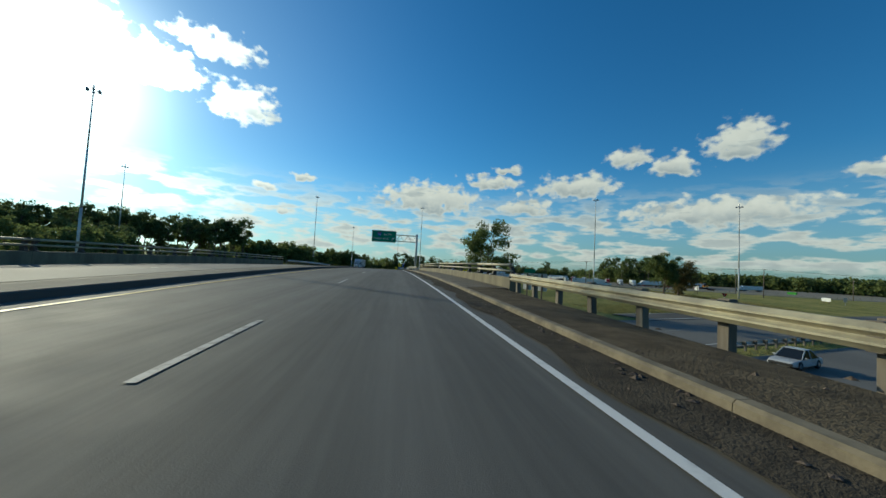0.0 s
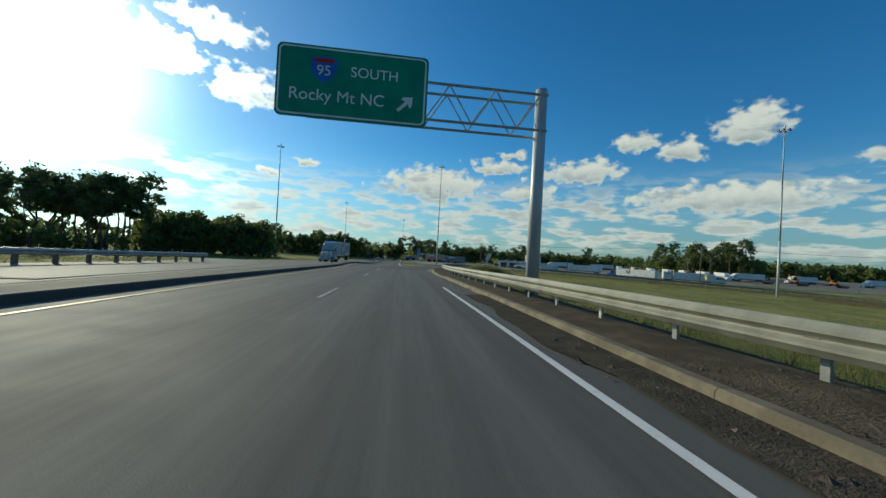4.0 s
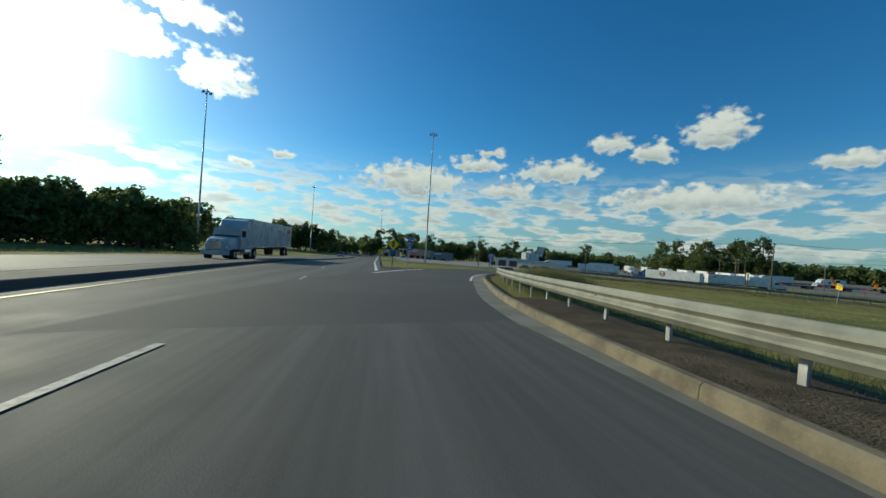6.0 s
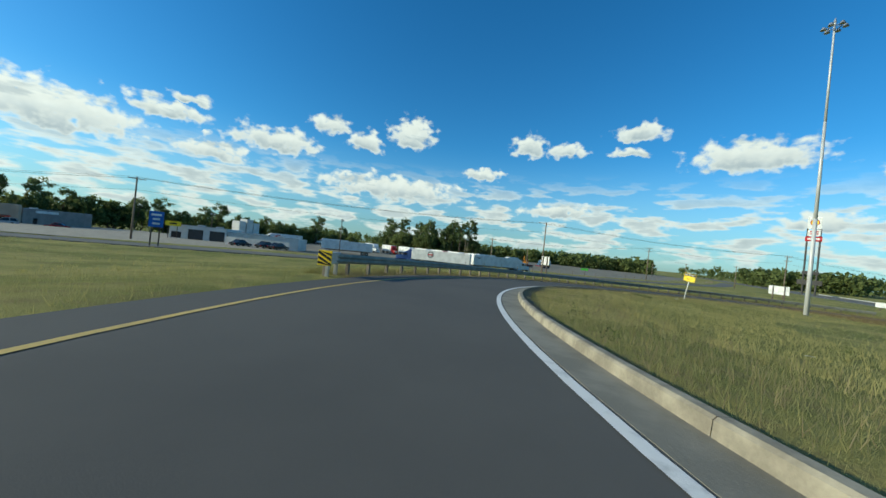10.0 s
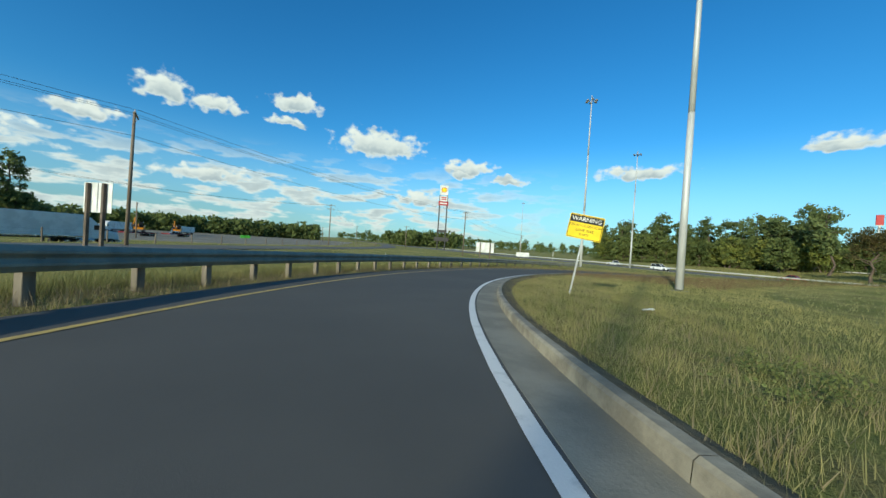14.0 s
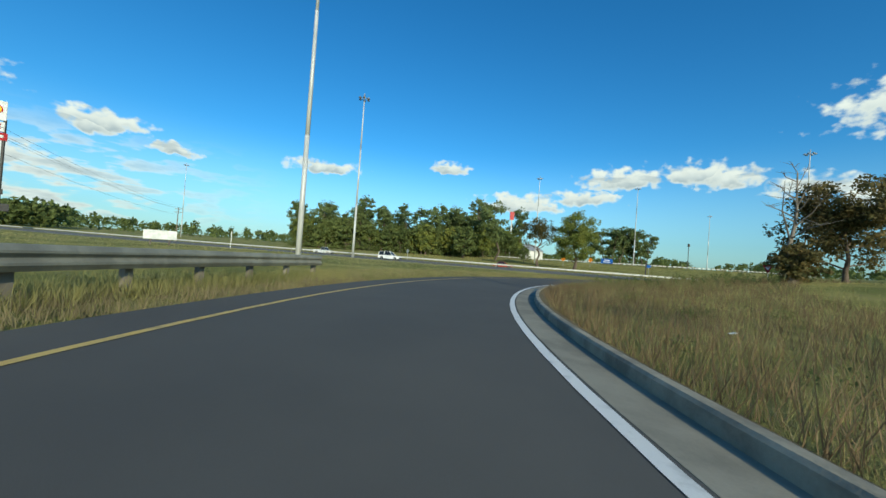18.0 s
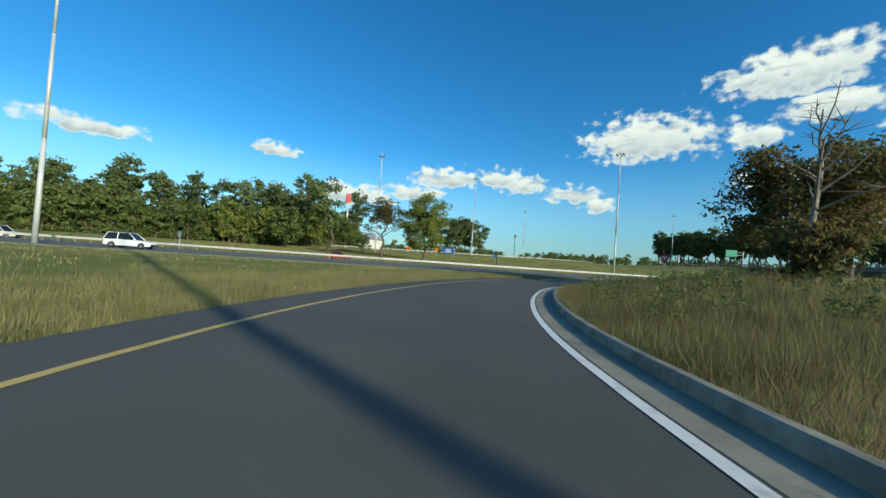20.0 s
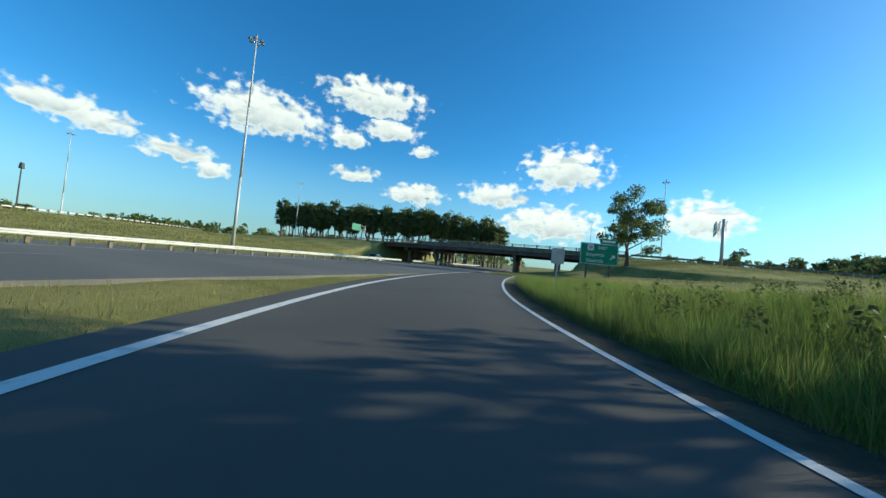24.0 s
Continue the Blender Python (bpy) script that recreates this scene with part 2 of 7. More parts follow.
def leafy(name, light, dark, size=2.0, glow=0.5):
    """Leaves: diffuse with some light passing through, varied leaf by leaf and clump by clump."""
    m = bpy.data.materials.new(name)
    m.use_nodes = True
    t = m.node_tree
    t.nodes.clear()
    geo = node(t, "ShaderNodeNewGeometry")
    big = node(t, "ShaderNodeTexNoise", {"Vector": geo.outputs["Position"], "Scale": 1.0 / size, "Detail": 2.0})
    share = calc(t, "ADD", calc(t, "MULTIPLY", step(t, big.outputs[0], 0.3, 0.7), 0.55), calc(t, "MULTIPLY", geo.outputs["Random Per Island"], 0.45))
    luck = node(t, "ShaderNodeObjectInfo").outputs["Random"]
    share = calc(t, "ADD", share, calc(t, "MULTIPLY", calc(t, "SUBTRACT", luck, 0.5), 0.4), clamp=True)
    tone = node(t, "ShaderNodeMix", {0: share, 6: (*dark, 1), 7: (*light, 1)}, data_type="RGBA").outputs[2]
    skin = node(t, "ShaderNodeBsdfPrincipled", {"Base Color": tone, "Roughness": 0.65, "Specular IOR Level": 0.2})
    clear = node(t, "ShaderNodeBsdfTranslucent", {"Color": tone})
    mix = node(t, "ShaderNodeMixShader", {0: glow, 1: skin.outputs[0], 2: clear.outputs[0]})
    node(t, "ShaderNodeOutputMaterial", {0: mix.outputs[0]})
    return m


ASPHALT = surface("asphalt", (0.118, 0.112, 0.101), (0.074, 0.070, 0.064), 4.0, 0.86, 0.35, fine=110, grit=0.5, spread=(0.28, 0.72), bump_size=0.006, gloss=0.15)
ASPHALT_WORN = lanes("worn_lane_asphalt", (0.150, 0.142, 0.126), (0.078, 0.074, 0.067))

ASPHALT_GREY = surface("grey_asphalt", (0.17, 0.162, 0.145), (0.11, 0.105, 0.095), 6.0, 0.8, 0.4, fine=60, grit=0.45, stretch=(1, 0.35, 1), gloss=0.15)
YARD = surface("yard_gravel", (0.250, 0.222, 0.165), (0.155, 0.138, 0.105), 9.0, 0.9, 0.5, fine=25, grit=0.3)
CONCRETE = surface("concrete", (0.36, 0.32, 0.25), (0.22, 0.195, 0.15), 1.3, 0.85, 0.35, fine=35)
GUTTER = surface("gutter_concrete", (0.30, 0.275, 0.215), (0.17, 0.155, 0.12), 0.9, 0.88, 0.4, fine=30, grit=0.4)
PARAPET = surface("weathered_parapet", (0.235, 0.205, 0.135), (0.120, 0.105, 0.072), 0.9, 0.9, 0.4, fine=24, grit=0.35, stretch=(1, 1, 0.35))
CONCRETE_DARK = surface("stained_concrete", (0.24, 0.22, 0.19), (0.11, 0.10, 0.09), 1.8, 0.85, 0.35, fine=30)
KERB = surface("kerb_concrete", (0.38, 0.34, 0.255), (0.15, 0.13, 0.098), 0.55, 0.88, 0.5, fine=28, grit=0.4)
VERGE = surface("pale_verge_dirt", (0.210, 0.172, 0.108), (0.095, 0.080, 0.050), 0.4, 0.95, 1.0, fine=24, grit=0.5, bump_size=0.03, gloss=0.05)
GRAVEL = surface("gore_gravel", (0.150, 0.136, 0.110), (0.062, 0.056, 0.047), 0.7, 0.95, 1.0, fine=20, grit=0.6, bump_size=0.03, gloss=0.05)
KERB_BROWN = surface("stained_kerb", (0.27, 0.225, 0.150), (0.105, 0.086, 0.060), 0.5, 0.9, 0.5, fine=26, grit=0.4)
GRIT = surface("gutter_grit", (0.105, 0.086, 0.062), (0.042, 0.036, 0.028), 0.35, 0.95, 1.0, fine=26, grit=0.5, bump_size=0.03, gloss=0.05)
DIRT = surface("dirt", (0.150, 0.120, 0.080), (0.060, 0.048, 0.034), 0.5, 0.95, 1.0, fine=22, grit=0.5, bump_size=0.04, gloss=0.05)
PAINT_WHITE = surface("white_line_paint", (0.72, 0.70, 0.66), (0.40, 0.39, 0.36), 0.25, 0.6, 0.3, fine=60, spread=(0.2, 0.5))
PAINT_WORN = surface("worn_line_paint", (0.46, 0.44, 0.40), (0.17, 0.16, 0.145), 0.18, 0.7, 0.3, fine=40, spread=(0.35, 0.6))
PAINT_YELLOW = surface("yellow_line_paint", (0.60, 0.42, 0.12), (0.32, 0.235, 0.09), 0.3, 0.6, 0.3, fine=60, spread=(0.25, 0.55))
STEEL = surface("galvanised_steel", (0.50, 0.50, 0.48), (0.33, 0.33, 0.32), 0.5, 0.45, 0.15, 0.75, fine=25, own=0.2)
STEEL_POLE = surface("galvanised_pole", (0.56, 0.565, 0.55), (0.40, 0.405, 0.40), 0.9, 0.5, 0.1, 0.15, fine=20, stretch=(1, 1, 0.3))
RUST = surface("weathering_steel", (0.16, 0.12, 0.09), (0.07, 0.055, 0.045), 1.0, 0.8, 0.3, 0.2, fine=25)
RAIL_CREAM = surface("weathered_rail_metal", (0.42, 0.375, 0.245), (0.24, 0.215, 0.15), 0.6, 0.6, 0.2, 0.2, fine=25)
RAIL_GREY = surface("dull_rail_metal", (0.29, 0.285, 0.225), (0.165, 0.16, 0.13), 0.6, 0.6, 0.2, 0.2, fine=22, grit=0.35, stretch=(1, 1, 0.5))
RAIL_BRIGHT = surface("bright_rail_metal", (0.66, 0.65, 0.60), (0.50, 0.49, 0.46), 0.8, 0.5, 0.1, 0.2, fine=20)
IRON = surface("dark_cast_iron", (0.07, 0.065, 0.06), (0.035, 0.033, 0.03), 0.4, 0.6, 0.3, 0.3, fine=30)
WOOD_POST = surface("weathered_post", (0.23, 0.20, 0.155), (0.12, 0.10, 0.078), 0.3, 0.9, 0.4, fine=30, stretch=(1, 1, 0.15), own=0.4)
WOOD_POLE = surface("pole_wood", (0.24, 0.19, 0.14), (0.13, 0.10, 0.075), 0.5, 0.9, 0.4, fine=25, stretch=(1, 1, 0.1), own=0.3)
BARK = surface("bark", (0.16, 0.12, 0.09), (0.07, 0.052, 0.04), 0.3, 0.95, 0.8, fine=14, stretch=(1, 1, 0.3), bump_size=0.04)
GRASS_SOIL = turf("mown_grass")


# ---------------------------------------------------------------- mesh helpers
def mesh_object(name, verts, faces, material, parent=None, label="", smooth=False):
    me = bpy.data.meshes.new(name)
    me.from_pydata([tuple(map(float, v)) for v in verts], [], faces)
    me.validate()
    me.update()
    for m in material if isinstance(material, (list, tuple)) else [material]:
        me.materials.append(m)
    if smooth:
        me.shade_smooth()
    ob = new(name, me)
    if parent:
        ob.parent = parent
    if label:
        tagged(ob, label)
    return ob


def part(name, bm, material, parent, label="", smooth=False):
    """Links a bmesh as one mesh object under a thing or a part."""
    me = bpy.data.meshes.new(name)
    bm.normal_update()
    bm.to_mesh(me)
    bm.free()
    me.materials.append(material)
    if smooth:
        me.shade_smooth()
    ob = new(name, me)
    if parent:
        ob.parent = parent
    if label:
        tagged(ob, label)
    return ob


def shared(name, me, parent, m):
    """One more object on the mesh me, at the pose m below its parent."""
    ob = new(name, me)
    ob.parent = parent
    ob.matrix_local = m
    return ob


def thing(name, m, label, category, group="", kind=""):
    ob = new(name)
    ob.matrix_world = m
    ob.empty_display_size = 0.2
    return tagged(ob, label, category, group, kind)


def box(bm, size, at=(0, 0, 0), turn=None, bevel=0.0):
    """A box of that size with its middle at `at`, its edges bevelled."""
    m = Matrix.Translation(at) @ (turn if turn is not None else Matrix()) @ Matrix.Diagonal((*size, 1))
    made = bmesh.ops.create_cube(bm, size=1.0, matrix=m)["verts"]
    if bevel:
        edges = list({e for v in made for e in v.link_edges})
        bmesh.ops.bevel(bm, geom=edges, offset=bevel, segments=1, affect="EDGES", profile=0.5)
    return bm


def tube(bm, a, b, r1, r2=None, sides=10, caps=True):
    """A round bar from a to b."""
    a, b = Vector(a), Vector(b)
    r2 = r1 if r2 is None else r2
    axis = b - a
    m = Matrix.Translation((a + b) / 2) @ axis.to_track_quat("Z", "Y").to_matrix().to_4x4()
    bmesh.ops.create_cone(bm, cap_ends=caps, segments=sides, radius1=r1, radius2=r2, depth=axis.length, matrix=m)
    return bm


def prism(bm, outline, depth, m=None):
    """An upright plate: an outline in x and z, pushed out along y by depth."""
    m = m if m is not None else Matrix()
    n = len(outline)
    front = [bm.verts.new(m @ Vector((x, -depth / 2, z))) for x, z in outline]
    back = [bm.verts.new(m @ Vector((x, depth / 2, z))) for x, z in outline]
    bm.faces.new(front)
    bm.faces.new(back[::-1])
    for i in range(n):
        bm.faces.new((front[i], back[i], back[(i + 1) % n], front[(i + 1) % n]))
    return bm


def rounded(w, h, r, n=4):
    """The outline of a plate w by h with round corners, about its middle."""
    pts = []
    for cx, cz, a0 in ((w / 2 - r, h / 2 - r, 0), (-w / 2 + r, h / 2 - r, 90), (-w / 2 + r, -h / 2 + r, 180), (w / 2 - r, -h / 2 + r, 270)):
        pts += [(cx + r * math.cos(radians(a0 + 90 * i / n)), cz + r * math.sin(radians(a0 + 90 * i / n))) for i in range(n + 1)]
    return pts


def fresh():
    return bmesh.new()


def block(name, size, at, material, parent, bevel=0.0, label="", turn=None):
    return part(name, box(fresh(), size, at, turn, bevel), material, parent, label)


# ---------------------------------------------------------------- the plan: lines of the roads
class Line:
    """A smooth line through points of the plan, with a step of about a metre."""

    def __init__(self, points, gap=1.0):
        p = [Vector(q) for q in points]
        p = [2 * p[0] - p[1]] + p + [2 * p[-1] - p[-2]]
        out = []
        for i in range(1, len(p) - 2):
            n = max(2, int((p[i + 1] - p[i]).length / gap))
            for k in range(n):
                s = k / n
                out.append(0.5 * (2 * p[i] + (p[i + 1] - p[i - 1]) * s + (2 * p[i - 1] - 5 * p[i] + 4 * p[i + 1] - p[i + 2]) * s * s
                                  + (3 * p[i] - p[i - 1] - 3 * p[i + 1] + p[i + 2]) * s ** 3))
        out.append(p[-2])
        self.p = np.array(out)
        d = np.gradient(self.p[:, :2], axis=0)
        d /= np.linalg.norm(d, axis=1)[:, None]
        self.way = d
        self.right = np.stack([d[:, 1], -d[:, 0]], 1)
        self.s = np.concatenate([[0], np.cumsum(np.linalg.norm(np.diff(self.p, axis=0), axis=1))])

    def at(self, s, side=0.0, up=0.0):
        q = [np.interp(s, self.s, self.p[:, k]) for k in range(3)]
        r = [np.interp(s, self.s, self.right[:, k]) for k in range(2)]
        return Vector((q[0] + r[0] * side, q[1] + r[1] * side, q[2] + up))

    def heading(self, s):
        """The turn about z that lays the y axis along the line."""
        return math.degrees(math.atan2(-np.interp(s, self.s, self.way[:, 0]), np.interp(s, self.s, self.way[:, 1])))

    def near(self, x, y):
        """Distance along of the place nearest to x, y."""
        return float(self.s[np.argmin((self.p[:, 0] - x) ** 2 + (self.p[:, 1] - y) ** 2)])


def ribbon(name, line, profile, material, s0=None, s1=None, parent=None, label="", smooth=False, gap=None):
    """Sweeps a profile of (side, up) along a line from s0 to s1. side and up may be functions of s."""
    s0 = 0 if s0 is None else s0
    s1 = line.s[-1] if s1 is None else s1
    n = max(2, int((s1 - s0) / (gap or 1.5)) + 1)
    verts, faces = [], []
    k = len(profile)
    for s in np.linspace(s0, s1, n):
        for side, up in profile:
            verts.append(line.at(s, side(s) if callable(side) else side, up(s) if callable(up) else up))
    for i in range(n - 1):
        for j in range(k - 1):
            a = i * k + j
            faces.append((a, a + k, a + k + 1, a + 1))
    return mesh_object(name, verts, faces, material, parent, label, smooth)


# the height of the main road, which climbs over the bridge and falls away beyond
A_Y = [-400, -200, -100, -40, 0, 17, 33, 45, 60, 75, 92, 107, 120, 140, 160, 200, 280, 380, 700]
A_Z = [3.0, 4.2, 5.2, 6.1, 6.80, 7.10, 7.23, 7.20, 7.12, 6.94, 6.55, 6.18, 5.85, 5.25, 4.60, 3.35, 1.6, 1.1, 2.4]


def road_z(y):
    return float(np.interp(y, A_Y, A_Z))


def bend(y):
    """How far the road lies to the right of x = 0 where it crosses the bridge at a slight angle."""
    return 0.021 * (75 - y) if y < 55 else 0.021 * max(95 - y, 0) ** 2 / 80


MAIN = Line([(bend(y), y, road_z(y)) for y in (-400, -300, -200, -140, -100, -70, -40, -20, 0, 17, 33, 45, 60, 75, 92, 107, 120, 140, 160, 180, 200, 240, 280, 340, 380, 480, 600, 700)])
RAMP = Line([(0.1, 76, 6.92), (-0.3, 84, 6.72), (-0.6, 91.9, 6.51), (0.0, 103, 6.26), (1.4, 113.6, 6.04), (6.8, 130.7, 5.60), (17.3, 144.1, 5.15), (32.0, 153.2, 4.62), (49.1, 156.7, 4.01),
             (66.3, 154.6, 3.41), (81.4, 147.5, 2.95), (93.0, 136.4, 2.65), (100.2, 122.4, 2.38), (102.2, 106.6, 2.10), (98.4, 90.8, 1.84),
             (92.4, 81.3, 1.76), (84.0, 73.4, 1.73), (72, 65.6, 1.72), (56, 58.6, 1.72), (38, 52.5, 1.72)])
HIGHWAY = Line([(700, 150, 3.0), (480, 122, 2.4), (300, 100, 2.0), (216, 87, 1.8), (147, 72, 1.75), (110, 63, 1.72), (81, 55, 1.70), (40, 43, 1.68), (0, 30.5, 1.66), (-60, 12, 1.7), (-200, -32, 2.0), (-600, -160, 2.5)])
MAINLINE = Line([(x, y - 17.5, z - 0.25) for x, y, z in ((700, 150, 3.0), (480, 122, 2.4), (300, 100, 2.0), (216, 87, 1.8), (147, 72, 1.75), (110, 63, 1.72), (81, 55, 1.70), (40, 43, 1.68), (0, 30.5, 1.66), (-60, 12, 1.7), (-200, -32, 2.0), (-600, -160, 2.5))])
FAR_RAMP = Line([(500, 20, 3.6), (320, 0, 3.6), (216, -12, 3.7), (150, -22, 3.9), (95, -36, 4.5), (60, -52, 5.0), (32, -74, 5.2), (14, -104, 5.2), (9, -140, 4.8)])
STREET = Line([(2, 222, 2.9), (22, 208, 3.0), (48, 192, 3.2), (75, 181, 3.1), (110, 168, 2.9), (170, 147, 2.7), (230, 135, 2.6), (330, 128, 2.6)])
SLIP_LEFT = Line([(-14, 78, 6.9), (-15.5, 96, 6.45), (-20, 112, 6.0), (-30, 124, 5.4), (-48, 131, 4.8), (-75, 132, 4.3), (-110, 126, 4.0)])

# ---------------------------------------------------------------- ground
def ground_heights(X, Y):
    """The lie of the land: the roads on their banks, blended into gently uneven ground."""
    base = 2.4 + 0.0 * X
    base = base + np.where(X < -25, 1.2 * np.clip((-25 - X) / 30, 0, 1), 0)
    base = base - 1.3 * np.clip((Y - 205) / 90, 0, 1)
    base = base + 2.0 * np.exp(-((X - 74) ** 2 / 18 ** 2 + (Y - 86) ** 2 / 15 ** 2)) + 1.6 * np.exp(-((X - 40) ** 2 / 16 ** 2 + (Y - 84) ** 2 / 14 ** 2))
    base = base + 1.8 * np.exp(-((X - 35) ** 2 + (Y - 120) ** 2) / 22 ** 2) + 1.4 * np.exp(-((X - 50) ** 2 / 40 ** 2 + (Y + 10) ** 2 / 14 ** 2))
    base = base + 7.0 * np.clip((np.hypot(X - 120, Y - 60) - 420) / 900, 0, 1) ** 1.2
    base = base - 1.0 * np.clip((Y - 191 + 0.3 * (X - 62)) / 8, 0, 1) * np.clip((X - 56) / 14, 0, 1)
    wave = 0.25 * np.sin(X * 0.071 + 1.3) * np.sin(Y * 0.057) + 0.12 * np.sin(X * 0.19 + Y * 0.13)
    total = (base + wave) / 14.0 ** 2
    weight = np.full_like(X, 1.0 / 14.0 ** 2)
    inside = np.zeros_like(X, bool)
    for line, left, right, cut in ((MAIN, -21.5, 5.6, True), (RAMP, -4.4, 3.4, False), (HIGHWAY, -10.5, 7.0, False), (MAINLINE, -5, 5, False), (FAR_RAMP, -4, 4, False), (STREET, -4, 4, False), (SLIP_LEFT, -4, 4, False)):
        p = line.p[::2]
        r = line.right[::2]
        best = np.full(X.shape, 1e9)
        zz = np.zeros_like(X)
        side = np.zeros_like(X)
        for i in range(len(p)):
            dx, dy = X - p[i, 0], Y - p[i, 1]
            d = dx * dx + dy * dy
            hit = d < best
            best = np.where(hit, d, best)
            zz = np.where(hit, p[i, 2], zz)
            side = np.where(hit, dx * r[i, 0] + dy * r[i, 1], side)
        off = np.maximum(np.maximum(left - side, side - right), 0)
        off = np.where(np.sqrt(best) > np.abs(side) + 3.0, np.sqrt(best), off)
        if cut:   # the bank is open where the bridge stands
            off = np.where((Y > 3) & (Y < 57), 60.0, off)
        if line is RAMP:   # a grassy bank inside the end of the bend
            bank = 0.9 * np.clip((side - 4.2) / 7, 0, 1) * np.clip((36 - side) / 14, 0, 1) * np.clip((X - 62) / 14, 0, 1) * np.clip((116 - Y) / 14, 0, 1)
        w = 1.0 / (off + 0.45) ** 2
        total += w * zz
        weight += w
        inside |= off <= 0.01
    return total / weight + np.where(inside, 0, bank) - np.where(inside, 0.14, 0.02)


def spread(core0, core1, fine, far):
    """Coordinates with a fine step inside the core that grow outwards to far."""
    mid = list(np.arange(core0, core1 + 0.01, fine))
    out, gap = [], fine
    v = core1
    while v < far:
        gap *= 1.22
        v += gap
        out.append(v)
    back, gap, v = [], fine, core0
    while v > -far:
        gap *= 1.22
        v -= gap
        back.append(v)
    return np.array(back[::-1] + mid + out)


def build_ground():
    xs, ys = spread(-34, 172, 1.7, 3500), spread(-40, 215, 1.7, 3500)
    X, Y = np.meshgrid(xs, ys)
    Z = ground_heights(X, Y)
    verts = np.stack([X.ravel(), Y.ravel(), Z.ravel()], 1)
    nx, ny = len(xs), len(ys)
    i, j = np.meshgrid(np.arange(nx - 1), np.arange(ny - 1))
    a = (j * nx + i).ravel()
    faces = np.stack([a, a + 1, a + nx + 1, a + nx], 1).tolist()
    ob = mesh_object("ground", verts.tolist(), faces, GRASS_SOIL, smooth=True)
    tagged(ob, "rough roadside grass on gently sloping ground", "grass", kind="structure")
    return xs, ys, Z


GX, GY, GZ = build_ground()


def ground_z(x, y):
    i = int(np.clip(np.searchsorted(GX, x) - 1, 0, len(GX) - 2))
    j = int(np.clip(np.searchsorted(GY, y) - 1, 0, len(GY) - 2))
    u, v = (x - GX[i]) / (GX[i + 1] - GX[i]), (y - GY[j]) / (GY[j + 1] - GY[j])
    return float((GZ[j, i] * (1 - u) + GZ[j, i + 1] * u) * (1 - v) + (GZ[j + 1, i] * (1 - u) + GZ[j + 1, i + 1] * u) * v)


# ---------------------------------------------------------------- roads
def road(name, line, left, right, material, label, s0=None, s1=None, up=0.0, category="road"):
    ob = ribbon(name, line, [(left, up - 0.3), (left, up), ((left + right) / 2, up), (right, up), (right, up - 0.3)] if not callable(left) and not callable(right)
                else [(left, up), (right, up)], material, s0, s1)
    return tagged(ob, label, category, kind="structure")


def stripe(name, line, side, width, material, label, s0=None, s1=None, up=0.012):
    lo = (lambda s: side(s) - width / 2) if callable(side) else side - width / 2
    hi = (lambda s: side(s) + width / 2) if callable(side) else side + width / 2
    ob = ribbon(name, line, [(lo, up), (hi, up)], material, s0, s1)
    return tagged(ob, label, "road marking", kind="structure")


yA = lambda y: MAIN.near(0, y)
S110, S132 = yA(106), yA(134)


def drift(a, b):
    """A side that slides from a to b where the road widens towards the junction."""
    return lambda s: float(np.interp(s, (S110, S132), (a, b)))


road("road_main", MAIN, drift(-6.9, -9.1), drift(2.95, 0.35), ASPHALT_WORN, "worn grey asphalt carriageway of the overpass road")
road("road_opposite", MAIN, drift(-16.6, -19.6), drift(-8.7, -10.9), ASPHALT_GREY, "pale worn asphalt carriageway beyond the median")
road("ramp_road", RAMP, -4.0, 2.66, ASPHALT, "dark smooth asphalt of the curving slip road", s0=RAMP.near(0.0, 103.5), up=0.008)
road("highway", HIGHWAY, -9.6, 6.4, ASPHALT_GREY, "grey asphalt of the highway side road", up=-0.004)
road("highway_mainline", MAINLINE, -4.6, 4.6, ASPHALT_GREY, "grey asphalt carriageway behind the barrier")
road("far_ramp", FAR_RAMP, -3.6, 3.6, ASPHALT_GREY, "far slip road climbing to the overpass")
road("frontage_street", STREET, -3.4, 3.4, ASPHALT_GREY, "grey frontage street before the shops")
road("slip_road_left", SLIP_LEFT, -3.6, 3.6, ASPHALT_GREY, "pale slip road leaving beyond the median", up=0.004)
stripe("edge_line_white", MAIN, 1.9, 0.12, PAINT_WHITE, "faded white edge line", s1=yA(82))
stripe("edge_line_yellow", MAIN, drift(-6.1, -8.3), 0.12, PAINT_YELLOW, "faded yellow line beside the median")
stripe("opposite_edge_line", MAIN, drift(-9.4, -11.6), 0.12, PAINT_YELLOW, "faded yellow line beside the median", up=0.012)
stripe("gore_line_main", MAIN, lambda s: float(np.interp(s, (yA(121), yA(170)), (0.12, -0.75))), 0.24, PAINT_WHITE, "white line at the nose of the exit", s0=yA(121.4), s1=yA(330))
stripe("gore_line_ramp", RAMP, lambda s: float(np.interp(s, (RAMP.near(0.1, 121.6), RAMP.near(5, 134)), (-3.3, -3.0))), 0.24, PAINT_WHITE, "white line at the nose of the exit", s0=RAMP.near(2, 121), s1=RAMP.near(6.5, 131), up=0.016)
R_YELLOW = RAMP.near(12, 138)
stripe("ramp_line_white", RAMP, 2.54, 0.15, PAINT_WHITE, "white edge line of the slip road", s0=RAMP.near(3, 119), up=0.016)
stripe("ramp_line_yellow", RAMP, -2.75, 0.13, PAINT_YELLOW, "yellow edge line of the slip road", s0=R_YELLOW, s1=RAMP.near(93, 82), up=0.016)
stripe("gore_line_merge", RAMP, -3.2, 0.22, PAINT_WHITE, "white line where the slip road joins", s0=RAMP.near(90, 78), up=0.016)
